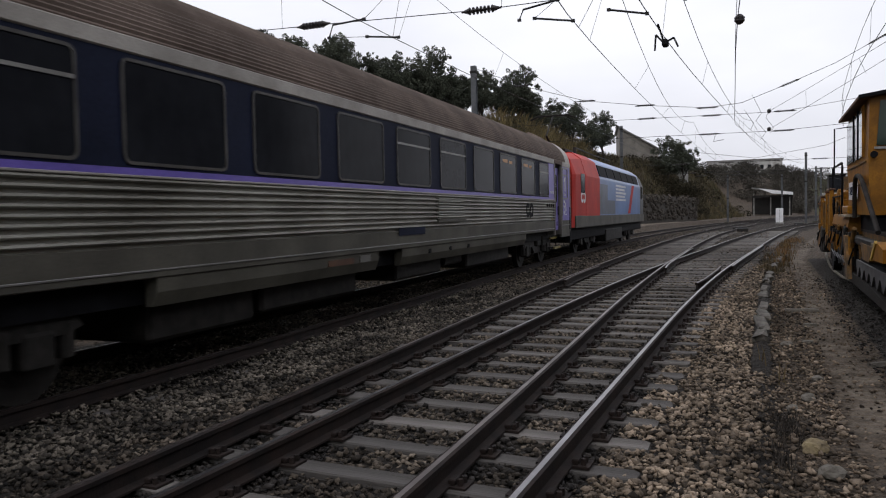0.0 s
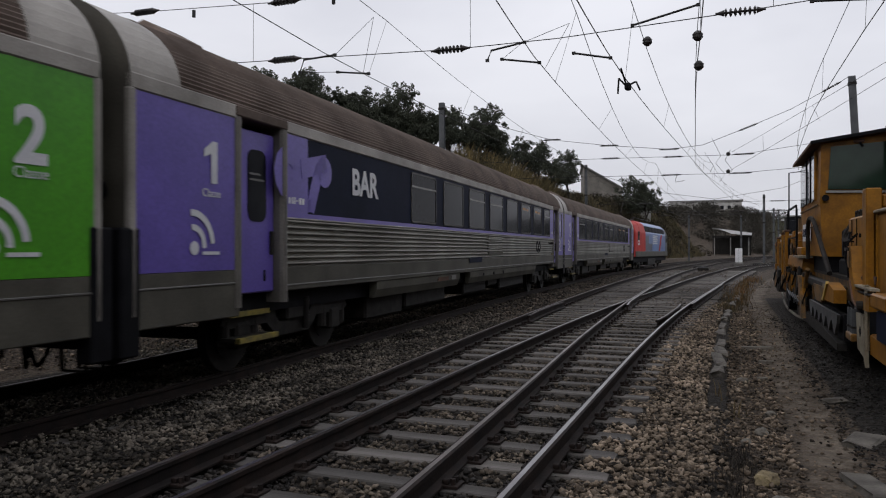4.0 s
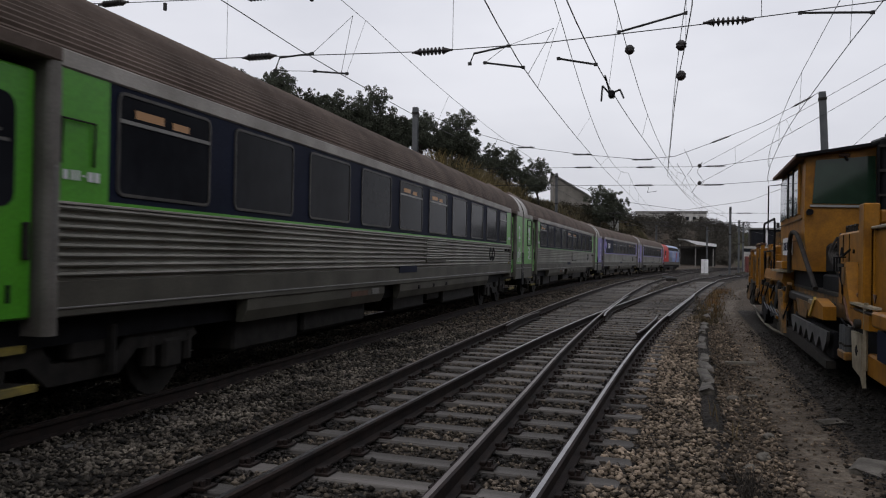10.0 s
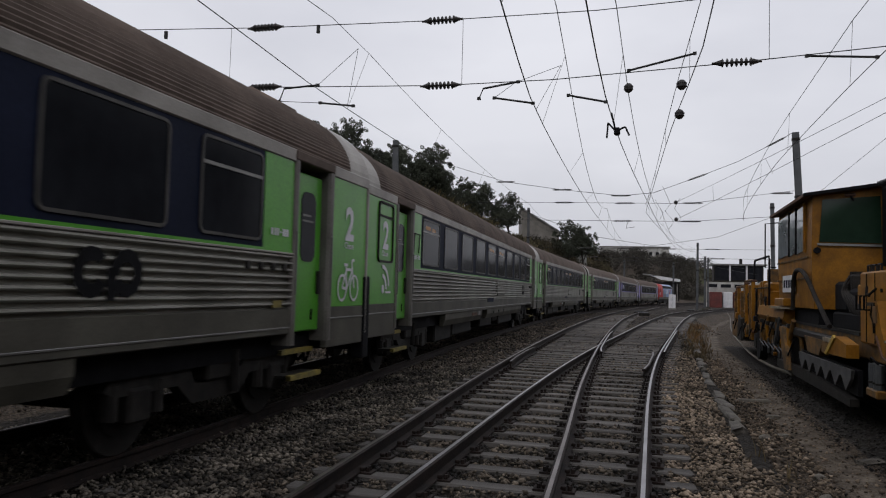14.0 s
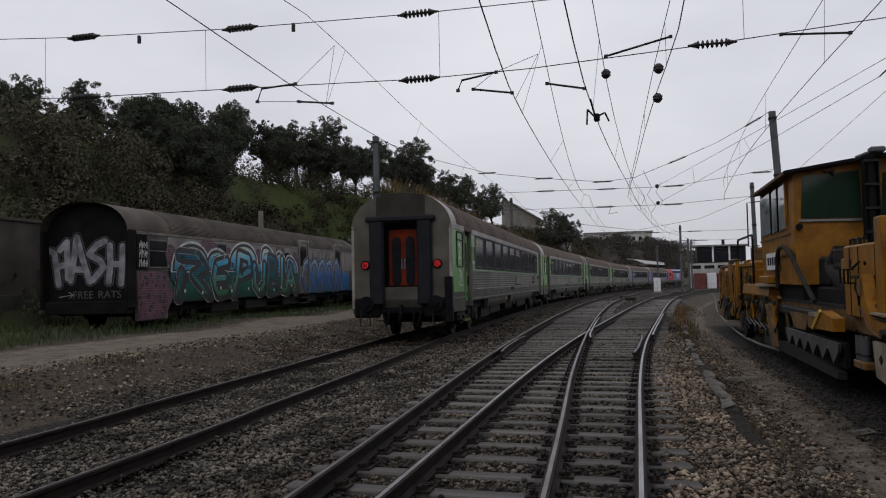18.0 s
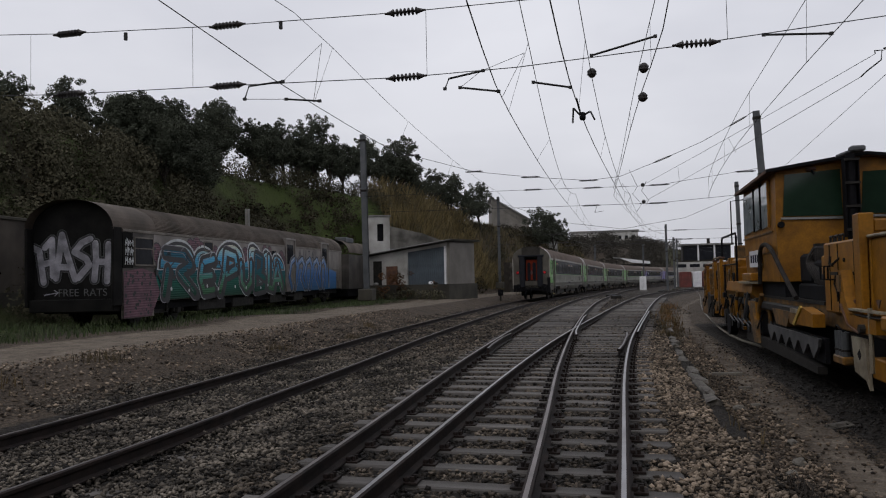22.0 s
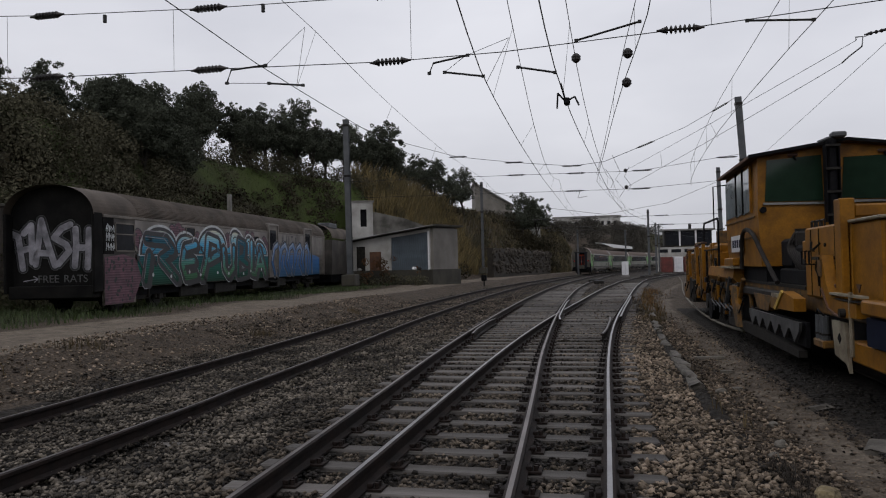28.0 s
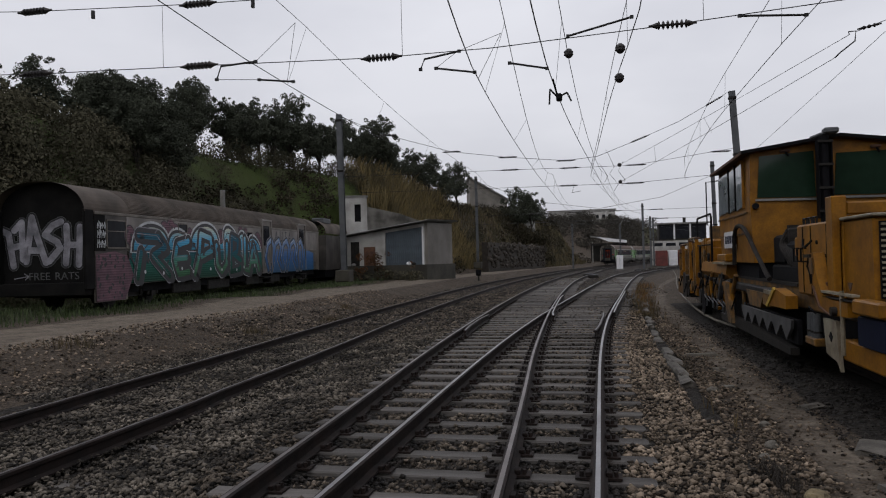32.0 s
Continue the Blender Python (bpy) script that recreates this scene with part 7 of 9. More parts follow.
# ---- buildings and far things ----
def corrugated(x0, x1, y0, y1, za, zb, pitch=0.18, amp=0.03, t=0.02):
    """A sloping corrugated sheet; waves run along x, it falls from y1 (zb) to y0 (za)."""
    n = int((x1 - x0) / (pitch / 2))
    bm = bmesh.new()
    rows_ = []
    for i in range(n + 1):
        x = x0 + (x1 - x0) * i / n
        w = amp if i % 2 else -amp
        rows_.append([bm.verts.new((x, y, z + w + d)) for y, z, d in ((y0, za, 0), (y1, zb, 0), (y1, zb, t), (y0, za, t))])
    for a, b in zip(rows_, rows_[1:]):
        for k in range(4):
            bm.faces.new((a[k], a[(k + 1) % 4], b[(k + 1) % 4], b[k]))
    return bm


def hut():
    th = thing("equipment_hut", -11.75, 51.0, 0, -13, label="low rendered hut with a grey shutter and corrugated roof", category="hut")
    part("platform", bx(-9.0, 0.3, -0.35, 4.4, 0.2, 1.38), M_PLINTH, th, "raised stained concrete platform")
    # front wall with a wide opening for the shutter; all rises to one side
    part("front_wall", pr([(-6.5, 1.38), (-3.1, 1.38), (-3.1, 3.86), (-6.5, 3.42)], "y", 0, 0.25), M_RENDERWALL, th, "stained white front wall")
    part("front_wall", pr([(-3.1, 3.66), (-0.2, 3.98), (-0.2, 4.2), (-3.1, 3.86)], "y", 0, 0.25), M_RENDERWALL, th)
    part("front_wall", bx(-0.2, 0.0, 0, 0.25, 1.38, 4.22), M_RENDERWALL, th)
    part("side_wall", pr([(0.0, 1.38), (0.0, 4.24), (4.1, 4.3), (4.1, 1.38)], "x", 0.002, 0.22), M_SIDEWALL, th, "bare grey side wall")
    part("side_wall", bx(-6.5, -6.25, 0.25, 4.1, 1.38, 3.4), M_RENDERWALL, th)
    part("rear_wall", bx(-6.5, 0, 3.9, 4.1, 1.38, 3.4), M_RENDERWALL, th)
    sh = part("roller_shutter", bx(-3.1, -0.2, 0.12, 0.16, 1.38, 3.95), M_SHUTTER, th, "blue-grey ribbed shutter")
    for k in range(18):
        part("shutter_rib", cached("shutter_rib", lambda: bx(0, 0.07, 0.08, 0.12, 1.38, 3.7), M_SHUTTER), None, sh, m=pose(-3.07 + k * 0.16, 0, 0))
    part("door_post", bx(-0.2, -0.08, -0.03, 0.0, 1.38, 4.0), M_WHITE, th)
    bm = bmesh.new()
    rows_ = []
    for i in range(86):
        x = -6.9 + 7.45 * i / 85
        z = 3.48 + 0.122 * (x + 6.9) + (0.03 if i % 2 else -0.03)
        rows_.append([bm.verts.new((x, yy, z + d + dz)) for yy, d, dz in ((-0.55, 0, 0), (4.5, 0, 0.08), (4.5, 0.03, 0.08), (-0.55, 0.03, 0))])
    for a, b in zip(rows_, rows_[1:]):
        for k in range(4):
            bm.faces.new((a[k], a[(k + 1) % 4], b[(k + 1) % 4], b[k]))
    part("roof", bm, M_CORRUGATED, th, "corrugated fibre-cement roof")
    part("lean_to", bx(-8.6, -6.5, 0.5, 3, 1.38, 3.0), M_RENDERWALL, th)
    part("lean_to_roof", corrugated(-8.8, -6.5, 0.2, 3.2, 3.02, 3.2), M_CORRUGATED, th)
    part("rust_panel", bx(-4.8, -3.9, -0.06, 0.0, 1.38, 2.7), M_RUST, th, "rusty orange leaning panel")
    part("dark_doorway", bx(-5.9, -5.2, -0.02, 0.004, 1.38, 3.1), M_STEEL_DARK, th)
    part("grey_cabinet", bx(-8.4, -7.8, -0.3, 0.4, 1.38, 2.7, bevel=0.03), M_GALV, th)
    return th


M_PLINTH = mat("mossy_dark_concrete", (0.06, 0.055, 0.042), (0.028, 0.026, 0.02), rough=0.95, scale=1.0, fine=30, bump=0.4)
M_SIDEWALL = mat("bare_grey_render", (0.20, 0.185, 0.165), (0.13, 0.12, 0.105), rough=0.9, scale=0.8, fine=30, bump=0.25)
hut()
for k, (dx, dy, r, mt) in enumerate(((-1.2, -0.15, 0.2, M_WHITE), (-0.8, -0.2, 0.16, M_STEEL_DARK), (-4.0, -0.15, 0.2, M_RUST), (-6.9, -0.15, 0.2, M_WHITE), (-5.6, -0.15, 0.18, M_CONCRETE))):
    a = radians(-13)
    bm = bmesh.new()
    bmesh.ops.create_icosphere(bm, subdivisions=2, radius=r)
    for v in bm.verts:
        v.co *= 1 + 0.35 * noise.noise(v.co * 4 + Vector((k * 3, 0, 0)))
        v.co.z = max(v.co.z * 0.7, -r * 0.4)
    tagged(part("rubbish_sack", bm, mt, m=pose(-11.75 + dx * math.cos(a) - dy * math.sin(a), 51 + dx * math.sin(a) + dy * math.cos(a), 1.38 + r * 0.4)), "crumpled sack of rubbish on the hut platform", "sack")

M_GARDENWALL = mat("blackened_render", (0.2, 0.19, 0.17), (0.045, 0.042, 0.036), rough=0.9, scale=0.9, fine=30, bump=0.25)
house = thing("old_house", -19.2, 58.5, 0, 20, label="derelict white rendered house half hidden in reeds", category="house")
for x0, x1, z0, z1 in ((-1.0, 0.0, 3.0, 6.9), (0.5, 1.0, 3.0, 6.9), (0.0, 0.5, 3.0, 4.9), (0.0, 0.5, 6.3, 6.9)):
    part("wall", bx(x0, x1, 0, 0.3, z0, z1), M_RENDERWALL, house)
part("window_void", bx(0.0, 0.5, 0.24, 0.28, 4.9, 6.3), M_BLACK, house, "dark window opening")
part("garden_wall", pr([(1.0, 3.0), (1.0, 6.1), (3.6, 5.5), (6.0, 4.6), (6.0, 3.0)], "y", 0.0, 0.3), M_GARDENWALL, house, "sloping stained garden wall")
part("side_wall", bx(-1.0, -0.7, 0.3, 6, 3.0, 6.9), M_RENDERWALL, house)
part("roof_slab", bx(-1.1, 1.1, -0.1, 6, 6.9, 7.0), M_CONCRETE, house)


def mast(x, y, h, base=None, lean=0.0, w=0.26, label="grey steel lattice-free catenary mast"):
    z = ground_z(x, y) if base is None else base
    th = thing("catenary_mast", x, y, z, label=label, category="mast", group="catenary masts")
    th.matrix_basis = pose(x, y, z, 0, lean, 0)
    bm = bmesh.new()
    box(bm, -w / 2, w / 2, -0.11, -0.09, 0, h)
    box(bm, -w / 2, w / 2, 0.09, 0.11, 0, h)
    box(bm, -0.012, 0.012, -0.09, 0.09, 0, h)
    part("column", bm, M_GALV, th)
    part("foundation", bx(-0.4, 0.4, -0.4, 0.4, -0.4, 0.25, bevel=0.05), M_PLINTH, th)
    for zz in (h - 0.4, h - 3.2):
        part("clamp", bx(-w / 2 - 0.03, w / 2 + 0.03, -0.14, 0.14, zz, zz + 0.12), M_STEEL_DARK, th)
    return th


mast(-13.75, 40.0, 8.8, 1.0, -0.6, 0.3)
mast(7.1, 40.0, 9.75, -0.1, -2.9, 0.3)
mast(-12.6, 79.0, 9.2, 1.1, 0)
mast(8.5, 60.0, 8.6, -0.1, -1.0)
for x, y, h in ((4.9, 92, 7.9), (2.9, 118, 6.8), (8.4, 128, 8.0), (6.7, 108, 7.2), (-3.9, 110, 6.6), (26.5, 150, 8.5), (20.5, 165, 8.0)):
    mast(x, y, h, ground_z(x, y), 0, 0.24)

# far round the bend
M_RED_OLD = mat("faded_red_paint", (0.16, 0.035, 0.03), (0.09, 0.025, 0.02), rough=0.7, scale=1.2, fine=20)
canopy = thing("platform_canopy", 0, 196, 0, 0, label="small pale station canopy beyond the bend", category="canopy")
part("roof", pr([(-2.6, 6.5), (-2.6, 6.75), (6.4, 5.5), (6.4, 5.2)], "y", 0, 7), M_CORRUGATED, canopy, "pale sloping canopy roof")
part("front_slope", pr([(-1.2, 6.5), (6.4, 5.35), (6.4, 4.8), (2.0, 5.2)], "y", -0.5, 0.0), M_WHITE, canopy)
part("fascia", bx(-2.6, 6.4, 0.6, 0.7, 4.3, 4.8), M_STEEL_DARK, canopy)
for x in (-2.2, 1.5, 5.6):
    part("post", bx(x, x + 0.25, 1, 1.25, -0.4, 5.3), M_CONCRETE, canopy)
# rear wall coloured near-black for the shade below the canopy roof
part("rear_wall", bx(-2.6, 6.4, 6.6, 6.8, -0.4, 4.6), M_STEEL_DARK, canopy)
depot = thing("depot_building", 10.9, 150, 0, 0, label="flat-roofed depot with dark windows above a white wall", category="building")
part("upper_storey", bx(0, 8.6, 0.5, 5, 4.4, 7.3), M_STEEL_DARK, depot, "dark glazed upper storey")
for k in range(3):
    part("window", bx(0.2 + k * 2.9, 2.6 + k * 2.9, 0.42, 0.5, 4.6, 7.1), M_GLASS, depot)
for k in range(2):
    part("pillar", bx(2.65 + k * 2.9, 2.95 + k * 2.9, 0.3, 0.5, 4.4, 7.3), M_WHITE, depot)
part("flat_roof", bx(-0.6, 9.2, 0.0, 5.4, 7.3, 7.6), M_CORRUGATED, depot)
part("wall", bx(-1.3, 8.6, 0.4, 0.8, -0.4, 4.2), M_RENDERWALL, depot, "stained white lower wall")
for k in range(4):
    part("wall_panel", bx(-1.2 + k * 2.4, 0.6 + k * 2.4, 0.35, 0.4, 3.2, 3.8), M_GLASS, depot)
part("chimney", bx(4.6, 5.1, 2, 2.6, 7.6, 8.6), M_STEEL_DARK, depot)
for k, (x, w, mt) in enumerate(((9.6, 2.0, M_RED_OLD), (11.8, 1.6, M_WHITE), (13.6, 3.4, M_RED_OLD))):
    c = thing("stacked_container", x, 141 + k, ground_z(x, 141), label="weathered goods container beside the depot", category="container", group="containers")
    part("body", bx(0, w, 0, 3, 0.0, 2.75, bevel=0.05), mt, c)
    for q in range(int(w / 0.4)):
        part("panel_rib", bx(q * 0.4 + 0.1, q * 0.4 + 0.2, -0.06, 0.0, 0.2, 2.6), mt, c)
ware = thing("warehouse", -18.6, 126, 0, 12, label="pale sloping-roofed warehouse above the bank", category="warehouse")
part("wall", pr([(-2.6, 4), (-2.6, 15.3), (3.6, 11.6), (3.6, 4)], "y", 0, 14), M_SIDEWALL, ware)
part("roof", pr([(-2.9, 15.35), (4.0, 11.25), (4.0, 11.45), (-2.9, 15.6)], "y", -0.4, 14.4), M_CORRUGATED, ware)
part("fence", bx(-4, 8, -1.2, -1.1, 6.0, 9.2), M_CORRUGATED, ware)
for k in range(9):
    part("fence_post", bx(-4 + k * 1.4, -3.85 + k * 1.4, -1.3, -1.05, 6.0, 9.4), M_CONCRETE, ware)
cabinet = thing("relay_cabinet", 2.4, 103, ground_z(2.4, 103), label="white relay cabinet on a concrete foot", category="cabinet")
part("body", bx(-0.42, 0.42, -0.4, 0.4, 0.2, 1.95, bevel=0.03), M_WHITE, cabinet)
part("foot", bx(-0.5, 0.5, -0.48, 0.48, 0, 0.2), M_CONCRETE, cabinet)
part("door_seam", bx(-0.01, 0.01, -0.41, -0.4, 0.25, 1.9), M_STEEL_DARK, cabinet)
for x, y in ((-1.1, 66), (-0.6, 61), (3.9, 84)):
    pm = thing("point_machine", x, y, dip(y), label="grey point machine with a steel lid beside the switch", category="point machine")
    part("box", bx(-0.4, 0.4, -0.25, 0.25, 0, 0.24, bevel=0.04), M_STEEL_DARK, pm)
    part("lid", bx(-0.34, 0.34, -0.21, 0.21, 0.24, 0.28, bevel=0.02), M_GALV, pm)
sig = thing("dwarf_signal", -9.2, 58, ground_z(-9.2, 58), label="small dark dwarf signal on a post", category="signal")
part("post", cyl(bmesh.new(), 0, 0, 0, 0.4, 0.06, 8), M_STEEL_DARK, sig)
part("head", bx(-0.2, 0.2, -0.12, 0.12, 0.4, 0.85, bevel=0.03), M_BLACK, sig)
part("hood", tb([(0, -0.12, 0.62), (0, -0.3, 0.62)], 0.09, 10), M_BLACK, sig)
blk = thing("far_building", -21, 318, 5.4, label="pale apartment block on the far hillside", category="building")
part("wall", bx(0, 27, 0, 10, 6, 15), M_RENDERWALL, blk)
part("roof", bx(-0.4, 27.4, -0.4, 10.4, 15, 15.4), M_CONCRETE, blk)
for k in range(10):
    for q in range(3):
        part("window", bx(1 + k * 2.6, 2.2 + k * 2.6, -0.05, 0.0, 6.5 + q * 2.6, 7.9 + q * 2.6), M_GLASS, blk)
blk2 = thing("far_building", -34, 330, 6, 8, label="long pale house on the far hill", category="building")
part("wall", bx(0, 20, 0, 10, 6, 11), M_RENDERWALL, blk2)
part("roof", bx(-0.5, 20.5, -0.5, 10.5, 11, 11.6), M_CONCRETE, blk2)
for k in range(7):
    part("window", bx(1 + k * 3, 2.6 + k * 3, -0.06, 0.0, 8, 10), M_GLASS, blk2)

# stained retaining wall behind the stored coach
M_TERRACE = mat("stained_brown_render", (0.075, 0.062, 0.05), (0.028, 0.023, 0.018), rough=0.92, scale=0.8, fine=25, bump=0.35)
terrace = thing("wall_terrace", -20.3, 12, 0, 5.2, label="stained brown retaining wall under the wooded bank", category="wall", kind="structure")
part("wall", bx(-0.35, 0.0, 0, 22, -0.3, 4.1), M_TERRACE, terrace)
part("coping", bx(-0.4, 0.06, 0, 22, 4.1, 4.22, bevel=0.02), M_PLINTH, terrace)
part("plinth", bx(0.0, 0.1, 0, 22, -0.3, 1.5, bevel=0.02), M_PLINTH, terrace)
for k in range(8):
    part("pilaster", bx(0.003, 0.14, 0.4 + k * 2.9, 0.8 + k * 2.9, 1.5, 4.1, bevel=0.015), M_TERRACE, terrace)
tagged(part("concrete_post", bx(-0.11, 0.11, -0.11, 0.11, 0.0, 5.95 - ground_z(-20.9, 40), bevel=0.02), M_CONCRETE, m=pose(-20.9, 40, ground_z(-20.9, 40))), "plain concrete post on the bank behind the coach", "post")

# rubble wall at the foot of the far bank
rubble = thing("rubble_wall", label="rough rubble stone retaining wall on the bank", category="wall", kind="structure")
RUB = Matrix.Translation((-12.1, 85, 0)) @ Euler((0, 0, radians(-8.3))).to_matrix().to_4x4() @ Matrix.Translation((12.6, -85, 0))
part("core", pr([(84, 0.0), (84, 3.5), (113, 3.3), (113, 0.0)], "x", -13.3, -12.6), M_STONE, rubble, m=RUB)
rnd = random.Random(11)
rock = bmesh.new()
bmesh.ops.create_icosphere(rock, subdivisions=1, radius=0.5)
for v in rock.verts:
    v.co *= 0.85 + 0.3 * rnd.random()
rock_me = bpy.data.meshes.new("stone")
rock.to_mesh(rock_me)
rock.free()
rock_me.materials.append(M_STONE)
for k in range(280):
    y = rnd.uniform(84, 113)
    ob = new("stone", rock_me)
    ob.parent = rubble
    s = rnd.uniform(0.5, 1.0)
    ob.matrix_basis = RUB @ Matrix.LocRotScale((-12.55, y, 0.6 + rnd.uniform(0, 1) * 2.8), Euler((rnd.uniform(0, 6), rnd.uniform(0, 6), rnd.uniform(0, 6))), (0.6 * s, 0.8 * s, 0.5 * s))

# kerb pieces, slabs and litter on the soil
M_KERB = mat("dirty_kerb_stone", (0.135, 0.122, 0.104), (0.045, 0.04, 0.033), rough=0.9, scale=4, fine=50, bump=0.5)
for k in range(20):
    y = 8.6 + k * 1.0
    bm = bx(-0.08, 0.08, -0.46, 0.46, -0.14, 0.045, bevel=0.03)
    for v in bm.verts:
        v.co += Vector((rnd.uniform(-0.025, 0.025), rnd.uniform(-0.09, 0.06), rnd.uniform(-0.035, 0.01)))
    if k in (0, 1, 6, 9, 13, 14, 17):
        bm.free()
        continue
    tagged(part("kerb_stone", bm, M_KERB, m=pose(float(kerb_x(y)) + rnd.uniform(-0.025, 0.025), y, ground_z(1.05, y), rnd.uniform(-3, 3), rnd.uniform(-9, 9), rnd.uniform(-5, 5))), "worn sunken concrete kerb stone beside the ballast", "kerb stone", "row of kerb stones")
for x, y, sx, sy, rz, lab in ((1.66, 13.75, 0.5, 0.2, 8, "flat concrete slab lying on the soil"), (2.16, 6.1, 0.22, 0.6, 12, "broken concrete slab piece in the soil"), (2.32, 7.4, 0.25, 0.4, -25, "broken concrete slab piece in the soil"), (1.75, 12.2, 0.16, 0.1, 30, "small pale stone on the soil"), (1.62, 10.6, 0.14, 0.1, 10, "small pale stone on the soil"), (2.3, 9.4, 0.3, 0.12, 40, "flat concrete scrap on the soil")):
    bm = bx(-sx / 2, sx / 2, -sy / 2, sy / 2, -0.05, 0.05, bevel=0.015)
    for v in bm.verts:
        v.co += Vector((rnd.uniform(-0.03, 0.03), rnd.uniform(-0.03, 0.03), rnd.uniform(-0.01, 0.01)))
    tagged(part("concrete_slab", bm, M_KERB if x > 2 else M_CLOTH_DIRT, m=pose(x, y, ground_z(x, y) + 0.0, rnd.uniform(-4, 4), rnd.uniform(-4, 4), rz)), lab, "slab")


# pale lumps of foam and stone lying in the soil
M_FOAM = mat("dirty_yellow_foam", (0.25, 0.2, 0.11), (0.11, 0.085, 0.05), rough=0.95, scale=12, fine=60, bump=0.5)
for x, y, r, mt, lab, cat in ((1.48, 5.95, 0.08, M_FOAM, "crumpled yellowish foam lump on the soil", "foam"), (1.54, 5.42, 0.07, M_CLOTH_DIRT, "pale broken stone on the soil", "stone"), (1.5, 7.5, 0.05, M_CLOTH_DIRT, "pale broken stone on the soil", "stone"), (1.39, 10.3, 0.06, M_CLOTH_DIRT, "pale broken stone on the soil", "stone"), (1.62, 8.4, 0.045, M_CLOTH_DIRT, "pale broken stone on the soil", "stone"), (1.36, 7.1, 0.04, M_CLOTH_DIRT, "pale broken stone on the soil", "stone")):
    bm = bmesh.new()
    bmesh.ops.create_icosphere(bm, subdivisions=3, radius=r)
    for v in bm.verts:
        n_ = noise.noise(v.co / r * 1.3 + Vector((x * 9, y * 7, 0))) * 0.35 + noise.noise(v.co / r * 3.5 + Vector((x, y, 4))) * 0.16
        v.co *= 1 + n_
        v.co.z *= 0.75
        v.co.y *= 1.25
    tagged(part("debris_lump", bm, mt, m=pose(x, y, ground_z(x, y) + r * 0.45, 0, 0, x * 90)), lab, cat)

# ---- overhead line ----
def insulator(x, y, z, rz=0.0, length=0.55, r=0.075, n=7):
    key = f"insulator|{length}{n}"
    def make():
        bm = bmesh.new()
        cyl(bm, 0, 0, -length * 0.75, length * 0.75, 0.022, 6, axis="x")
        for k in range(n):
            x0 = -length / 2 + length * (k + 0.2) / n
            tube(bm, [(x0, 0, 0), (x0 + length / n * 0.28, 0, 0), (x0 + length / n * 0.55, 0, 0)], r * 0.72, 10, None)
            tube(bm, [(x0 + length / n * 0.15, 0, 0), (x0 + length / n * 0.4, 0, 0)], r, 10)
        for sx in (-1, 1):
            tube(bm, [(sx * length * 0.48, 0, 0), (sx * length * 0.56, 0, 0), (sx * length * 0.66, 0, 0)], r * 0.8, 8, r * 0.35)
        return bm
    ob = part("insulator", cached(key, make, M_INSUL), None)
    ob.matrix_basis = pose(x, y, z, 0, 0, rz)
    return tagged(ob, "dark ribbed insulator in a cross-span wire", "insulator", "insulators of the overhead line")


def sagging(p, q, sag, n=14):
    p, q = Vector(p), Vector(q)
    return [p.lerp(q, k / n) - Vector((0, 0, 4 * sag * (k / n) * (1 - k / n))) for k in range(n + 1)]


def wire(points, r=0.008, label="thin dark wire of the overhead line", parent=None, name="overhead_wire"):
    ob = part(name, tb(points, r, 4), M_WIRE, parent)
    return ob if parent else tagged(ob, label, "wire", "wires of the overhead line")


SPAN_Y = 14.3
low = [(-27, 7.0), (-19, 6.25), (-11.65, 5.83), (-7.8, 5.71), (-3.97, 5.57), (-1.8, 5.58), (1.45, 5.73), (4.8, 5.94), (12, 6.8)]
up = [(-27, 8.7), (-19, 7.75), (-11.65, 7.17), (-7.8, 6.97), (-3.97, 6.86), (-1.0, 6.84), (2.0, 6.95), (5, 7.2), (12, 8.2)]
wire([(x, SPAN_Y, z) for x, z in low], 0.009, "lower cross-span wire with insulators")
wire([(x, SPAN_Y, z) for x, z in up], 0.009, "upper cross-span wire with insulators")
for x, z in ((-11.6, 5.83), (-7.8, 5.71), (-3.97, 5.57), (1.42, 5.73)):
    insulator(x, SPAN_Y, z)
for x, z in ((-11.6, 7.165), (-7.8, 6.97), (-3.97, 6.86)):
    insulator(x, SPAN_Y, z)
for x, zl, zu in ((-12.6, 5.9, 7.25), (-8.6, 5.73, 7.02), (-3.55, 5.57, 6.86), (1.95, 5.76, 6.95)):
    wire([(x, SPAN_Y, zl), (x, SPAN_Y, zu)], 0.005, "thin vertical hanger wire")
for x, z in ((-10.2, 7.05), (-6.6, 6.94)):
    tagged(part("wire_weight", cyl(bmesh.new(), x, SPAN_Y, z - 0.16, z, 0.04, 8), M_WIRE), "small dark clamp hanging on the wire", "clamp")


def arm(points, r=0.02):
    bm = tb(points, r, 6)
    for p in (points[0], points[-1]):
        box(bm, p[0] - 0.032, p[0] + 0.032, p[1] - 0.025, p[1] + 0.025, p[2] - 0.026, p[2] + 0.026)
    return tagged(part("steady_arm", bm, M_WIRE), "bent dark steady arm holding the contact wire", "steady arm", "steady arms")


Y0 = SPAN_Y
arm([(-7.42, Y0, 5.40), (-7.32, Y0, 5.66), (-6.57, Y0, 5.70)])
arm([(-6.5, Y0, 5.33), (-5.78, Y0, 5.24)])
wire([(-7.42, Y0, 5.40), (-6.5, Y0, 5.33)], 0.006)
arm([(-3.2, Y0, 5.28), (-3.12, Y0, 5.47), (-2.45, Y0, 5.57)])
arm([(-2.9, Y0, 5.28), (-2.16, Y0, 5.15)])
wire([(-2.9, Y0, 5.28), (-2.5, Y0, 5.56)], 0.005)
arm([(-1.5, Y0, 5.27), (-0.82, Y0, 5.12)])
arm([(-0.42, Y0, 5.68), (0.72, Y0, 5.93)])
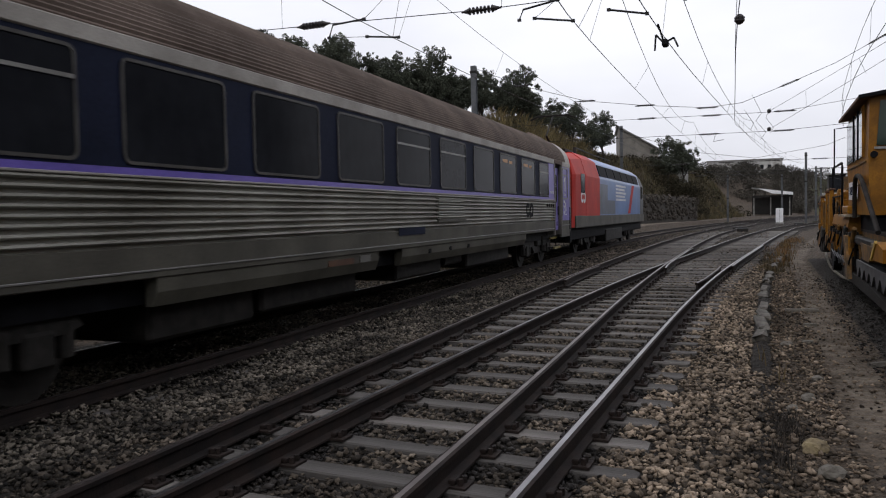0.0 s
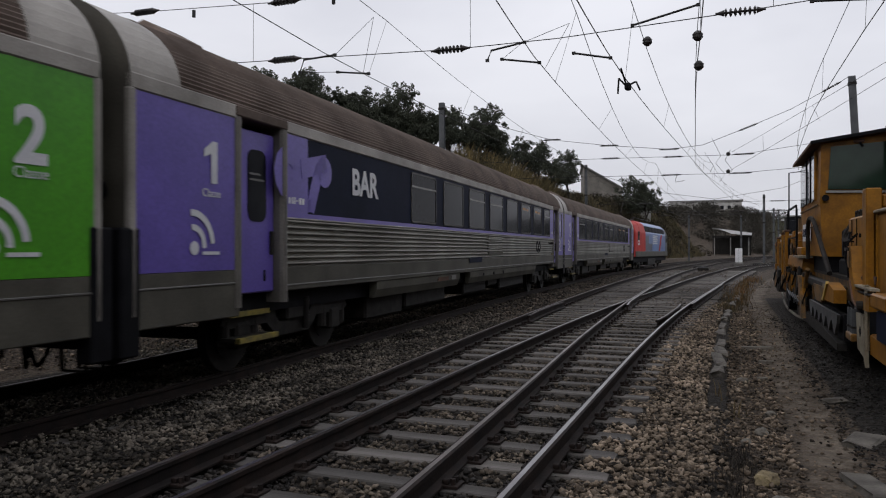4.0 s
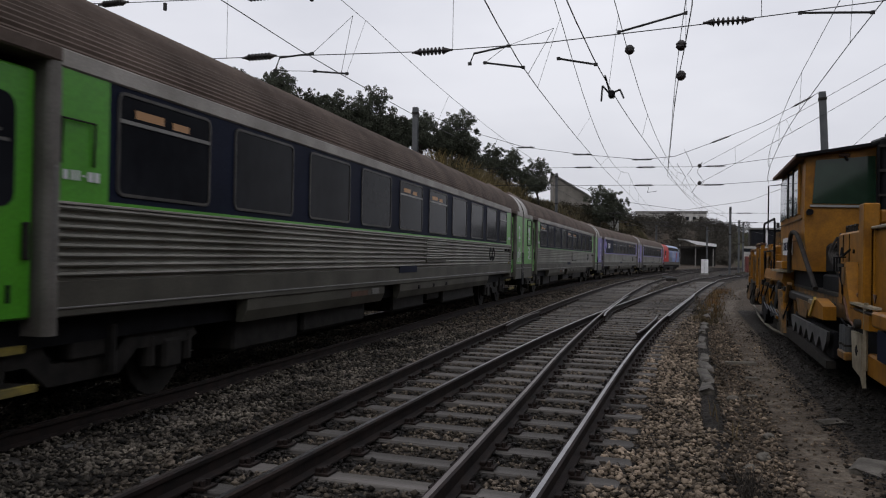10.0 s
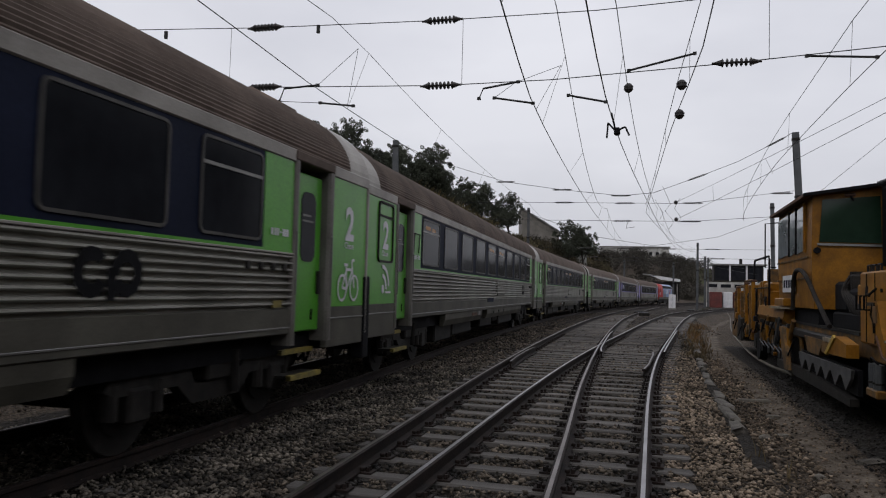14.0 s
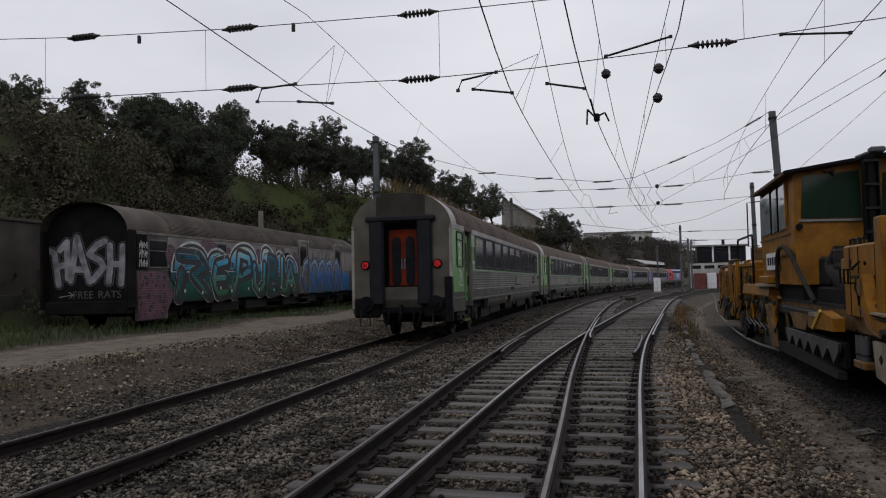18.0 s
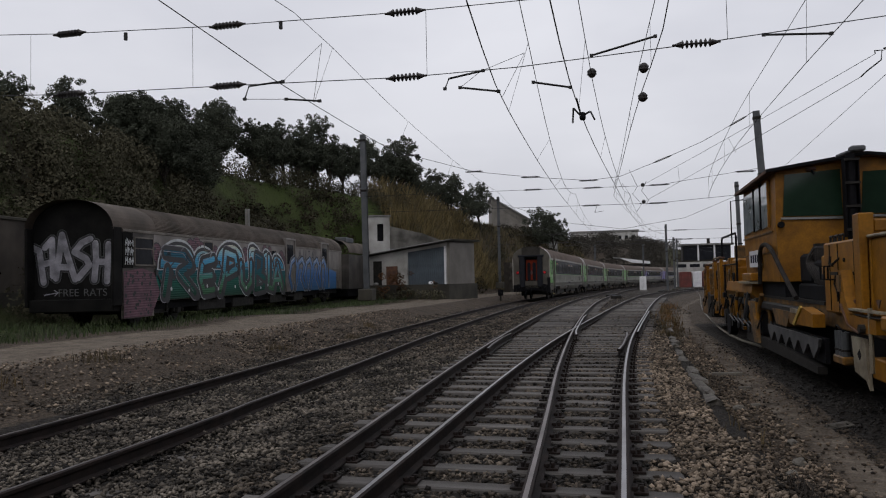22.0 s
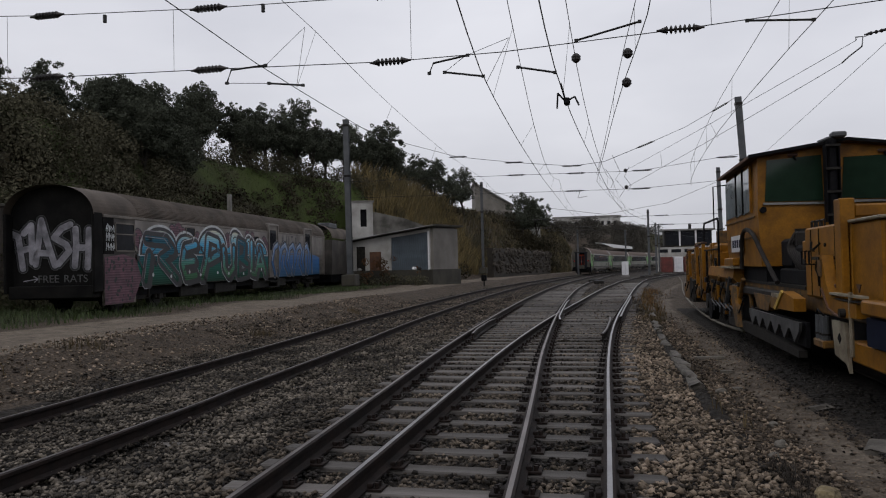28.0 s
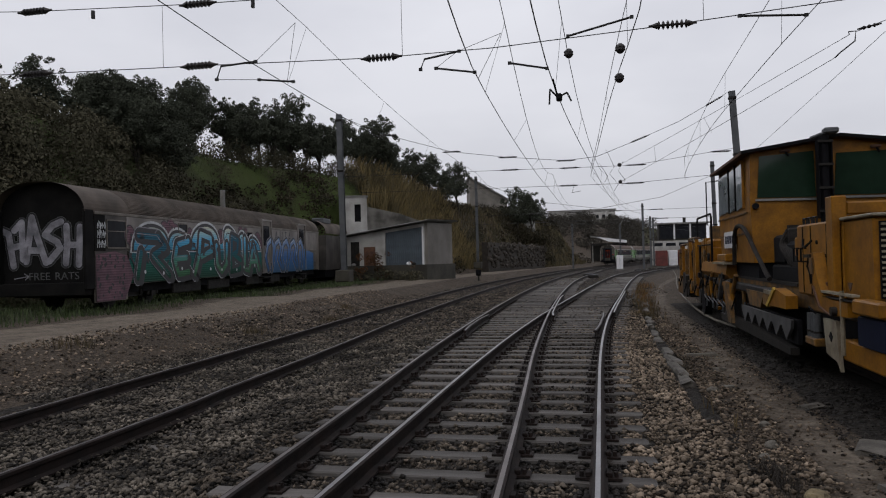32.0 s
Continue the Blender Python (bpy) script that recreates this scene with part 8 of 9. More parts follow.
arm([(2.55, Y0, 5.78), (3.63, Y0, 5.70)])
clamp = tagged(part("section_clamp", bx(-0.06, 0.06, -0.1, 0.1, -0.08, 0.06, bevel=0.025), M_BLACK, m=pose(-0.68, 15.75, 4.88)), "dark section clamp on the contact wire", "clamp")
for a, b in (((-0.05, 0, 0.02), (-0.18, 0, 0.17)), ((-0.18, 0, 0.17), (-0.2, 0, -0.14)), ((0.05, 0, 0.03), (0.16, 0, 0.08)), ((0.16, 0, 0.08), (0.24, 0, -0.1)), ((-0.04, 0, 0.05), (-0.1, -0.3, 0.3))):
    part("clamp_arm", tb([a, b], 0.02, 6), M_WIRE, clamp)


def ball(x, y, z):
    bm = bmesh.new()
    bmesh.ops.create_uvsphere(bm, u_segments=14, v_segments=8, radius=0.105)
    for v in bm.verts:
        v.co.z *= 1.12
    for zz in (-0.03, 0.03):
        tube(bm, [(0, 0, zz - 0.012), (0, 0, zz + 0.012)], 0.112, 14)
    ob = part("wire_ball", bm, M_INSUL, m=pose(x, y, z), smooth=False)
    return tagged(ob, "dark round egg insulator in a wire", "insulator", "egg insulators")


ball(0.59, 18.35, 5.77)
ball(-0.56, 18.45, 6.46)
ball(0.6, 17.4, 6.2)

SUPPORTS = [-40, -13, 14.3, 41, 79, 120]


def catenary(line, offs, zc, zm, zfar, y1=120, shift=0.0, sag=1.0):
    """Contact wire, messenger wire and droppers over a track. offs: sideways offset at each support."""
    th = thing("catenary", label="contact wire with messenger wire and droppers over a track", category="overhead line", group="overhead lines")
    def px(y):
        return line.x(y) + float(np.interp(y, SUPPORTS, offs))
    ys = [y for y in np.arange(-20, y1, 2.25)]
    part("contact_wire", tb([(px(y), y, zc + dip(y)) for y in ys], 0.010, 4), M_WIRE, th)
    mess = []
    for y in ys:
        k = max(i for i in range(len(SUPPORTS)) if SUPPORTS[i] <= y)
        a, b = SUPPORTS[k], SUPPORTS[min(k + 1, len(SUPPORTS) - 1)]
        t = (y - a) / max(b - a, 1)
        mess.append((px(y) + shift * math.exp(-((y - SPAN_Y) / 22.0) ** 2), y, (zm if k < 2 else zm + (zfar - zm) * t if k == 2 else zfar) + dip(y) - 4 * (sag if k == 2 else zm - zc - 0.4 if k < 2 else zfar - zc - 0.4) * t * (1 - t)))
    part("messenger_wire", tb(mess, 0.008, 4), M_WIRE, th)
    for k, p in enumerate(mess):
        if k % 3 == 1:
            part("dropper", tb([p, (px(p[1]), p[1], zc + dip(p[1]))], 0.004, 4), M_WIRE, th)
    return th


catenary(MAIN, (0, 0.2, -0.75, 0.3, -0.2, 0.2), 5.62, 6.95, 6.35, shift=0.48, sag=0.22)
catenary(LEFT, (0.5, 0.5, -0.18, 0.1, 0, 0), 5.14, 6.85, 6.1, shift=0.45, sag=1.0)
catenary(RIGHT, (0.5, 0.5, 0.03, -0.1, 0, 0), 5.1, 6.8, 6.0, shift=0.17, sag=0.95)
catenary(RIGHT, (2.3, 2.3, 1.65, -0.85, -0.3, 0), 5.88, 6.9, 6.3, 80, sag=0.37)
for a, b in (((-6.0, 15.0, 6.64), (-6.59, 14.3, 5.68)), ((-6.0, 15.0, 6.64), (-5.91, 14.3, 5.23)), ((-1.76, 15.2, 6.11), (-2.41, 14.3, 5.59)), ((-1.76, 15.2, 6.11), (-2.19, 14.9, 5.17))):
    wire([a, b], 0.005, "thin slanting stay wire of the arm")
catenary(SIDING, (-0.2, -0.3, -0.6, -0.85, 0, 0), 5.67, 7.0, 6.5, 44, shift=0.05, sag=0.15)

# second cross-span, from mast to mast
Y2 = 40.0
head = [(-13.85, 9.7), (-11.15, 8.5), (-7.6, 7.4), (-4.6, 6.95), (-1.6, 6.62), (0.0, 6.75), (2.11, 7.52), (4.03, 8.28), (5.97, 9.32), (6.5, 9.64)]
wire([(x, Y2, z) for x, z in head], 0.012, "sagging head wire between two masts")
for x, z, r in ((-11.1, 8.48, 0), (-7.6, 7.4, 0), (-4.6, 6.95, 0), (-1.6, 6.62, 0)):
    insulator(x, Y2, z, 0, 0.66, 0.06, 7)
wire([(-13.8, Y2, 6.35), (-4.6, Y2, 6.28), (1.7, Y2, 6.2), (6.6, Y2, 6.8)], 0.010, "middle cross-span wire between two masts")
wire([(-13.8, Y2, 5.45), (-4.6, Y2, 5.35), (1.7, Y2, 5.3), (6.7, Y2, 5.6)], 0.010, "lower cross-span wire between two masts")
for x, z in ((-4.5, 6.28), (-1.4, 6.23), (1.9, 6.22), (6.0, 6.68), (-1.5, 5.32), (1.8, 5.3)):
    insulator(x, Y2, z, 0, 0.66, 0.06, 7)
for x, z, tilt in ((2.11, 7.52, -20), (5.75, 9.2, -28)):
    insulator(x, Y2, z, 0, 0.66, 0.06, 7).matrix_basis = pose(x, Y2, z, 0, tilt, 0)
Y3 = 78.0
wire([(-12.6, Y3, 9.7), (-6, Y3, 7.3), (0, Y3, 6.4), (6, Y3, 7.3), (11, Y3, 9.3)], 0.016, "far head wire between masts")
for z in (6.1, 5.2):
    wire([(-12.6, Y3, z), (11, Y3, z)], 0.014, "thin far cross-span wire of the line")
for x in (-6.5, -2.5, 1.5, 5.5):
    insulator(x, Y3, 6.1, 0, 1.0, 0.075, 7)
    insulator(x + 0.5, Y3, 5.2, 0, 1.0, 0.075, 7)
wire([(-12.6, 118, 8.5), (-3, 118, 6.4), (8.4, 118, 7.2)], 0.02, "thin far head wire over the bend")
for x in (-8, -3, 2, 6):
    insulator(x, 118, 6.6, 0, 1.1, 0.085, 7)

# tensioned anchor wires that cross over the machine
for a, b, s in (((6.62, 22.0, 7.3), (1.2, 44.0, 6.72), 0.04), ((6.25, 22.0, 6.72), (1.2, 43.0, 5.68), 0.04), ((7.4, 12.0, 7.7), (7.1, 46.0, 6.0), 0.05)):
    wire(sagging(a, b, s), 0.009, "long slanting anchor wire of the line")
wire([(6.62, 22.0, 7.3), (6.6, 22.0, 7.38), (6.75, 21.9, 7.36), (6.72, 21.9, 7.1), (6.4, 22.0, 6.86), (6.25, 22.0, 6.72)], 0.018, "bent steel bracket in a tension wire")
wire([(6.75, 21.9, 7.34), (14.9, 14.5, 8.9)], 0.009, "long slanting anchor wire of the line")
insulator(7.0, 21.67, 7.39, -42, 0.4, 0.05, 3)
for a, b in (((4.2, 31.8, 6.98), (4.35, 31.0, 6.28)), ((2.7, 38.0, 6.8), (2.7, 37.4, 6.0))):
    wire([a, b], 0.006, "thin vertical hanger wire")
ball(1.2, 44.0, 6.72)
ball(1.2, 43.0, 5.68)
for pts in (((0.45, 40.2, 7.1), (0.85, 41.0, 6.3), (0.6, 41.2, 5.95), (1.05, 41.4, 5.4), (0.8, 41.6, 5.05)), ((0.1, 40.2, 6.4), (0.5, 40.8, 5.8), (0.35, 41.0, 5.5)), ((1.3, 40.4, 6.5), (1.05, 40.9, 6.05), (1.4, 41.3, 5.6), (1.25, 41.6, 5.35)), ((-1.2, 40.0, 5.35), (-1.35, 40.6, 5.0), (-0.9, 41.0, 5.1))):
    wire(pts, 0.011, "thin looped jumper wire between conductors")

# ---- trees, scrub and reeds ----
def cloud_mesh(name, pts, faces, material):
    me = bpy.data.meshes.new(name)
    me.vertices.add(len(pts))
    me.vertices.foreach_set("co", pts.reshape(-1).astype(np.float32))
    me.loops.add(faces.size)
    me.loops.foreach_set("vertex_index", faces.reshape(-1).astype(np.int32))
    me.polygons.add(len(faces))
    me.polygons.foreach_set("loop_start", np.arange(0, faces.size, 4, dtype=np.int32))
    me.update(calc_edges=True)
    me.materials.append(material)
    return me


def shell_cloud(lobes, per, leaf, seed):
    """Leaf sprays on the skin of many lobes, thinner inside. lobes: x, y, z, radius."""
    rng = np.random.default_rng(seed)
    out = []
    for cx, cy_, cz, r in lobes:
        n = max(6, int(per * r * r))
        d = rng.normal(size=(n, 3))
        d /= np.linalg.norm(d, axis=1)[:, None]
        rad = r * np.where(rng.random(n) < 0.78, rng.normal(0.93, 0.1, n), rng.uniform(0.3, 0.9, n))
        c = np.array([cx, cy_, cz]) + d * rad[:, None] * np.array([1, 1, 0.88])
        a = np.cross(d, rng.normal(size=(n, 3))) + 0.5 * rng.normal(size=(n, 3))
        a /= np.linalg.norm(a, axis=1)[:, None]
        b = np.cross(a, d + 0.6 * rng.normal(size=(n, 3)))
        b /= np.linalg.norm(b, axis=1)[:, None] + 1e-6
        s = leaf * rng.uniform(0.6, 1.5, (n, 1))
        out.append(np.stack([c - a * s, c + b * s * 0.6, c + a * s, c - b * s * 0.6], 1).reshape(-1, 3))
    pts = np.concatenate(out)
    return pts, np.arange(len(pts)).reshape(-1, 4)


def make_tree(seed, height, spread, trunk_h, per=640, leaf=0.084):
    """A forked trunk under a rounded crown of leafy lobes with loose tufts round its edge."""
    rnd_ = random.Random(seed)
    bm = bmesh.new()
    lean = Vector((rnd_.uniform(-0.35, 0.35), rnd_.uniform(-0.35, 0.35), 0))
    top = Vector((0, 0, trunk_h)) + lean
    tube(bm, [(0, 0, -0.4), lean * 0.3 + Vector((0.06, 0, trunk_h * 0.45)), top], 0.2, 8, 0.14)
    half = (height - trunk_h * 0.8) / 2
    mid_ = Vector((lean.x, lean.y, height - half))
    lobes = [(mid_.x, mid_.y, mid_.z, spread * 0.62)]
    for k in range(20):
        a, e = 2 * math.pi * (k * 0.382 + rnd_.uniform(-0.06, 0.06)), rnd_.uniform(-0.8, 0.95)
        flat = math.sqrt(1 - e * e)
        reach = rnd_.uniform(0.5, 0.82)
        tip = mid_ + Vector((math.cos(a) * flat * spread * reach, math.sin(a) * flat * spread * reach, e * half * reach))
        lobes.append((*tip, spread * rnd_.uniform(0.26, 0.46)))
        if k % 3 == 0:
            tube(bm, [top - Vector((0, 0, 0.25)), top.lerp(tip, 0.5) + Vector((0, 0, 0.15)), tip], 0.09, 6, 0.025)
    for k in range(70):
        a, e = rnd_.uniform(0, 2 * math.pi), rnd_.uniform(-0.55, 1.0)
        flat = math.sqrt(max(0.0, 1 - e * e))
        reach = rnd_.uniform(0.86, 1.12)
        lobes.append((mid_.x + math.cos(a) * flat * spread * reach, mid_.y + math.sin(a) * flat * spread * reach, mid_.z + e * half * reach, spread * rnd_.uniform(0.07, 0.17)))
    me = bpy.data.meshes.new("trunk")
    bm.to_mesh(me)
    bm.free()
    me.materials.append(M_BARK)
    pts, faces = shell_cloud(lobes, per, leaf, seed)
    return me, cloud_mesh("crown", pts, faces, M_LEAF)


KINDS = [make_tree(21, 7.0, 2.05, 2.0), make_tree(22, 6.4, 1.8, 1.6), make_tree(23, 7.4, 2.2, 2.1), make_tree(24, 6.0, 2.1, 1.5), make_tree(25, 6.8, 1.6, 2.1), make_tree(26, 6.0, 2.5, 0.5)]


def tree(kind, x, y, s=1.0, z=None, label="dark evergreen olive-like tree with an uneven crown on the bank"):
    th = thing("tree", x, y, ground_z(x, y) if z is None else z, random.Random(int(x * 31 + y * 17)).uniform(0, 360), label=label, category="tree", group="trees on the bank")
    trunk, crown = KINDS[kind]
    part("trunk", trunk, None, th)
    part("crown", crown, None, th)
    th.scale = (s, s, s)
    return th


TREES = ((-25.3, 38.6, 0.8, 5), (-26.3, 40.2, 0.82, 5), (-24.9, 41.3, 0.72, 5), (-27.2, 38.2, 0.78, 5), (-28.4, 40.4, 0.85, 5), (-30.2, 41.6, 0.8, 5), (-26.0, 43.2, 0.7, 5), (-39.0, 42.2, 1.0, 2), (-41.5, 44.5, 0.9, 3), (-32.6, 45.5, 0.72, 3), (-40.5, 41, 0.95, 2), (-37.5, 43, 0.8, 3), (-35, 42.5, 0.98, 0), (-33.6, 47, 0.8, 1), (-32.2, 50, 0.85, 4), (-30.6, 47.5, 0.75, 0), (-28.0, 48.5, 0.8, 2), (-27.2, 52.5, 0.85, 1), (-25.4, 57.5, 0.8, 0), (-23.8, 59.5, 0.8, 1), (-22.2, 63.5, 0.8, 4), (-20.9, 68.5, 0.85, 0), (-31.2, 49, 0.95, 3), (-29.6, 51.5, 0.88, 1), (-28.6, 50.5, 0.98, 0), (-26.6, 54.5, 0.9, 3), (-26.2, 56.5, 0.95, 4), (-24.8, 60, 1.02, 2), (-23.4, 62, 0.85, 3), (-22.6, 65.5, 0.92, 0), (-21.6, 67, 0.85, 1), (-20.2, 70, 1.02, 2), (-20.6, 75.5, 0.85, 3), (-19.6, 78.5, 0.9, 1), (-18.2, 82, 1.0, 0), (-17.6, 88.5, 0.8, 3), (-16.9, 92, 0.95, 2), (-44, 47, 1.0, 1), (-38, 53, 1.0, 0), (-35, 58, 0.95, 4), (-31, 62, 0.95, 2), (-29, 67, 0.9, 0), (-45, 36, 1.05, 4), (-24.5, 82, 0.85, 1))
for x, y, s, k in TREES:
    tree(k, x, y, s * 0.84)
tree(2, -11.9, 113, 1.05, 4.2, "dense round dark tree at the edge of the line")
tree(0, -10.2, 113.8, 1.0, 4.3, "dense round dark tree at the edge of the line")


def scrub(name, spots, material, per, leaf, seed, label, category="shrub"):
    pts, faces = shell_cloud(spots, per, leaf, seed)
    return tagged(new(name, cloud_mesh(name, pts, faces, material)), label, category, kind="stuff")


rng_ = random.Random(3)
dark, brown, far_bush = [], [], []
for k in range(90):
    y = rng_.uniform(22, 50)
    x = MAIN.x(y) - rng_.uniform(13.6, 17)
    dark.append((x, y, ground_z(x, y) + rng_.uniform(0.1, 0.9), rng_.uniform(0.6, 1.3)))
for k in range(75):
    y = rng_.uniform(26, 40)
    x = -23.5 - (y - 26) * 0.3 - rng_.uniform(0, 9)
    dark.append((x, y, ground_z(x, y) + rng_.uniform(-0.1, 0.3), rng_.uniform(0.4, 0.9)))
for k in range(120):
    y = rng_.uniform(27, 42)
    x = -22.6 - rng_.uniform(0, 4.4)
    dark.append((x, y, ground_z(x, y) + rng_.uniform(-0.1, 0.5), rng_.uniform(0.6, 1.35)))
for k in range(150):
    y = rng_.uniform(22, 60)
    x = -21.6 - 3.2 * rng_.random() ** 1.3 + 1.5 * smooth(50, 60, y)
    brown.append((x, y, ground_z(x, y) + rng_.uniform(-0.2, 0.25), rng_.uniform(0.35, 0.85)))
for k in range(130):
    y = rng_.uniform(40, 60)
    x = -22.6 - 2.4 * rng_.random() + 1.2 * smooth(50, 60, y)
    brown.append((x, y, ground_z(x, y) + rng_.uniform(-0.2, 0.1), rng_.uniform(0.3, 0.65)))
for k in range(60):
    y = rng_.uniform(24, 36)
    x = MAIN.x(y) - rng_.uniform(14.5, 18)
    dark.append((x, y, ground_z(x, y) + rng_.uniform(0.0, 0.4), rng_.uniform(0.5, 1.0)))
for k in range(26):
    y = rng_.uniform(41, 62)
    x = MAIN.x(y) - rng_.uniform(17.5, 22) + 4 * smooth(48, 62, y)
    dark.append((x, y, ground_z(x, y) + 0.3, rng_.uniform(0.5, 1.0)))
for k in range(40):
    y = rng_.uniform(44, 80)
    x = MAIN.x(y) - rng_.uniform(24, 30) + 8 * smooth(48, 75, y)
    dark.append((x, y, ground_z(x, y) + 0.5, rng_.uniform(0.8, 1.4)))
for k in range(95):
    y = rng_.uniform(74, 152)
    foot_u = 13.8 - 6.0 * smooth(48, 71, y) - 2.8 * smooth(74, 112, y)
    x = MAIN.x(y) - foot_u - rng_.uniform(0.6, 7)
    brown.append((x, y, ground_z(x, y) + rng_.uniform(-0.1, 0.5), rng_.uniform(0.5, 1.3)))
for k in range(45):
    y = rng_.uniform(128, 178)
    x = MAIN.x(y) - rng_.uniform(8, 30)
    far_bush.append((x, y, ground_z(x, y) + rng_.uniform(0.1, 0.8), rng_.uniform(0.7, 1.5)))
for x, y, s, k in TREES:
    for q in range(3):
        dx, dy = rng_.gauss(0, 1.2), rng_.gauss(0, 1.2)
        dark.append((x + dx, y + dy, ground_z(x + dx, y + dy) + rng_.uniform(0.3, 1.0), rng_.uniform(0.6, 1.2)))
for k in range(26):
    q = rng_.uniform(-9, 0.5)
    x, y = -11.75 + q * 0.974 - 0.26, 51.0 - q * 0.225 - 1.2
    dark.append((x + rng_.gauss(0, 0.2), y + rng_.gauss(0, 0.25), ground_z(x, y) + rng_.uniform(0.0, 0.5), rng_.uniform(0.25, 0.6)))
for k in range(18):
    x, y = -11.2 + rng_.gauss(0, 1.6), 112.2 + rng_.gauss(0, 0.8)
    brown.append((x, y, max(ground_z(x, y), 4.6) + rng_.uniform(-0.6, 1.2), rng_.uniform(0.8, 1.5)))
scrub("shrub", dark, M_SCRUB, 430, 0.068, 31, "dark tangled scrub at the foot of the bank")
scrub("shrub", brown, M_LEAF2, 260, 0.1, 32, "brownish bramble scrub on the bank")
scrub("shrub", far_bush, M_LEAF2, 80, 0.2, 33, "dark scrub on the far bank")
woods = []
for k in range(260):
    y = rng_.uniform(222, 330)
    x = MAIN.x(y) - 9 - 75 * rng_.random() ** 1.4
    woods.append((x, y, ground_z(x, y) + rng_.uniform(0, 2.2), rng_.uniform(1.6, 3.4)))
scrub("distant_wood", woods, M_FARWOOD, 85, 0.19, 34, "distant dark wooded hillside, haze mixed into its colour", "wood")


def blades(name, spots, h, w, material, seed, label, category):
    """Upright blades: x, y, z of their feet."""
    rng = np.random.default_rng(seed)
    n = len(spots)
    a = rng.uniform(0, 2 * np.pi, n)
    hh = h * rng.uniform(0.5, 1.3, n)
    lean = rng.normal(size=(n, 2)) * 0.28 * hh[:, None]
    dx, dy = np.cos(a) * w, np.sin(a) * w
    s = np.asarray(spots)
    p0 = s + np.stack([dx, dy, 0 * dx], -1)
    p1 = s - np.stack([dx, dy, 0 * dx], -1)
    m0 = s + np.stack([lean[:, 0] * 0.35 - dx * 0.8, lean[:, 1] * 0.35 - dy * 0.8, hh * 0.6], -1)
    m1 = s + np.stack([lean[:, 0] * 0.35 + dx * 0.8, lean[:, 1] * 0.35 + dy * 0.8, hh * 0.6], -1)
    t0 = s + np.stack([lean[:, 0], lean[:, 1], hh], -1)
    pts = np.stack([p0, p1, m0, m1, t0, t0 + np.stack([dx, dy, 0 * dx], -1) * 0.3], 1).reshape(-1, 3)
    f = np.array([[0, 1, 2, 3], [3, 2, 4, 5]])
    faces = (f[None] + (np.arange(n) * 6)[:, None, None]).reshape(-1, 4)
    return tagged(new(name, cloud_mesh(name, pts, faces, material)), label, category, kind="stuff")


reeds = []
for k in range(11000):
    y = rng_.uniform(64, 86)
    x = MAIN.x(y) - 13.8 + 6.0 * smooth(48, 71, y) + 2.8 * smooth(74, 112, y) - rng_.uniform(0.8, 6.5)
    if y < 60 and x > -17:
        continue
    reeds.append((x, y, ground_z(x, y) - 0.1))
blades("reeds", reeds, 1.9, 0.035, M_REED, 41, "tall dry golden reeds on the bank", "reeds")
grass = []
for k in range(26000):
    y = 12 + 50 * rng_.random() ** 1.4
    x = MAIN.x(y) - rng_.uniform(7.2, 26)
    grass.append((x, y, ground_z(x, y) - 0.02))
blades("grass", grass, 0.22, 0.012, M_GRASS, 42, "short uneven grass on the verge and bank", "grass")
weeds = []
for cx, cy_, r, n in ((1.25, 22, 0.35, 260), (1.35, 24.5, 0.4, 260), (1.45, 27.5, 0.4, 240), (1.2, 8.3, 0.25, 12), (-8.3, 17.5, 0.25, 90), (-8.0, 22, 0.25, 90), (-9.0, 12, 0.3, 90), (-8.8, 26, 0.3, 100), (-8.6, 9.0, 0.3, 80)):
    for k in range(n):
        x, y = cx + rng_.gauss(0, r * 0.5), cy_ + rng_.gauss(0, r)
        weeds.append((x, y, ground_z(x, y) - 0.02))
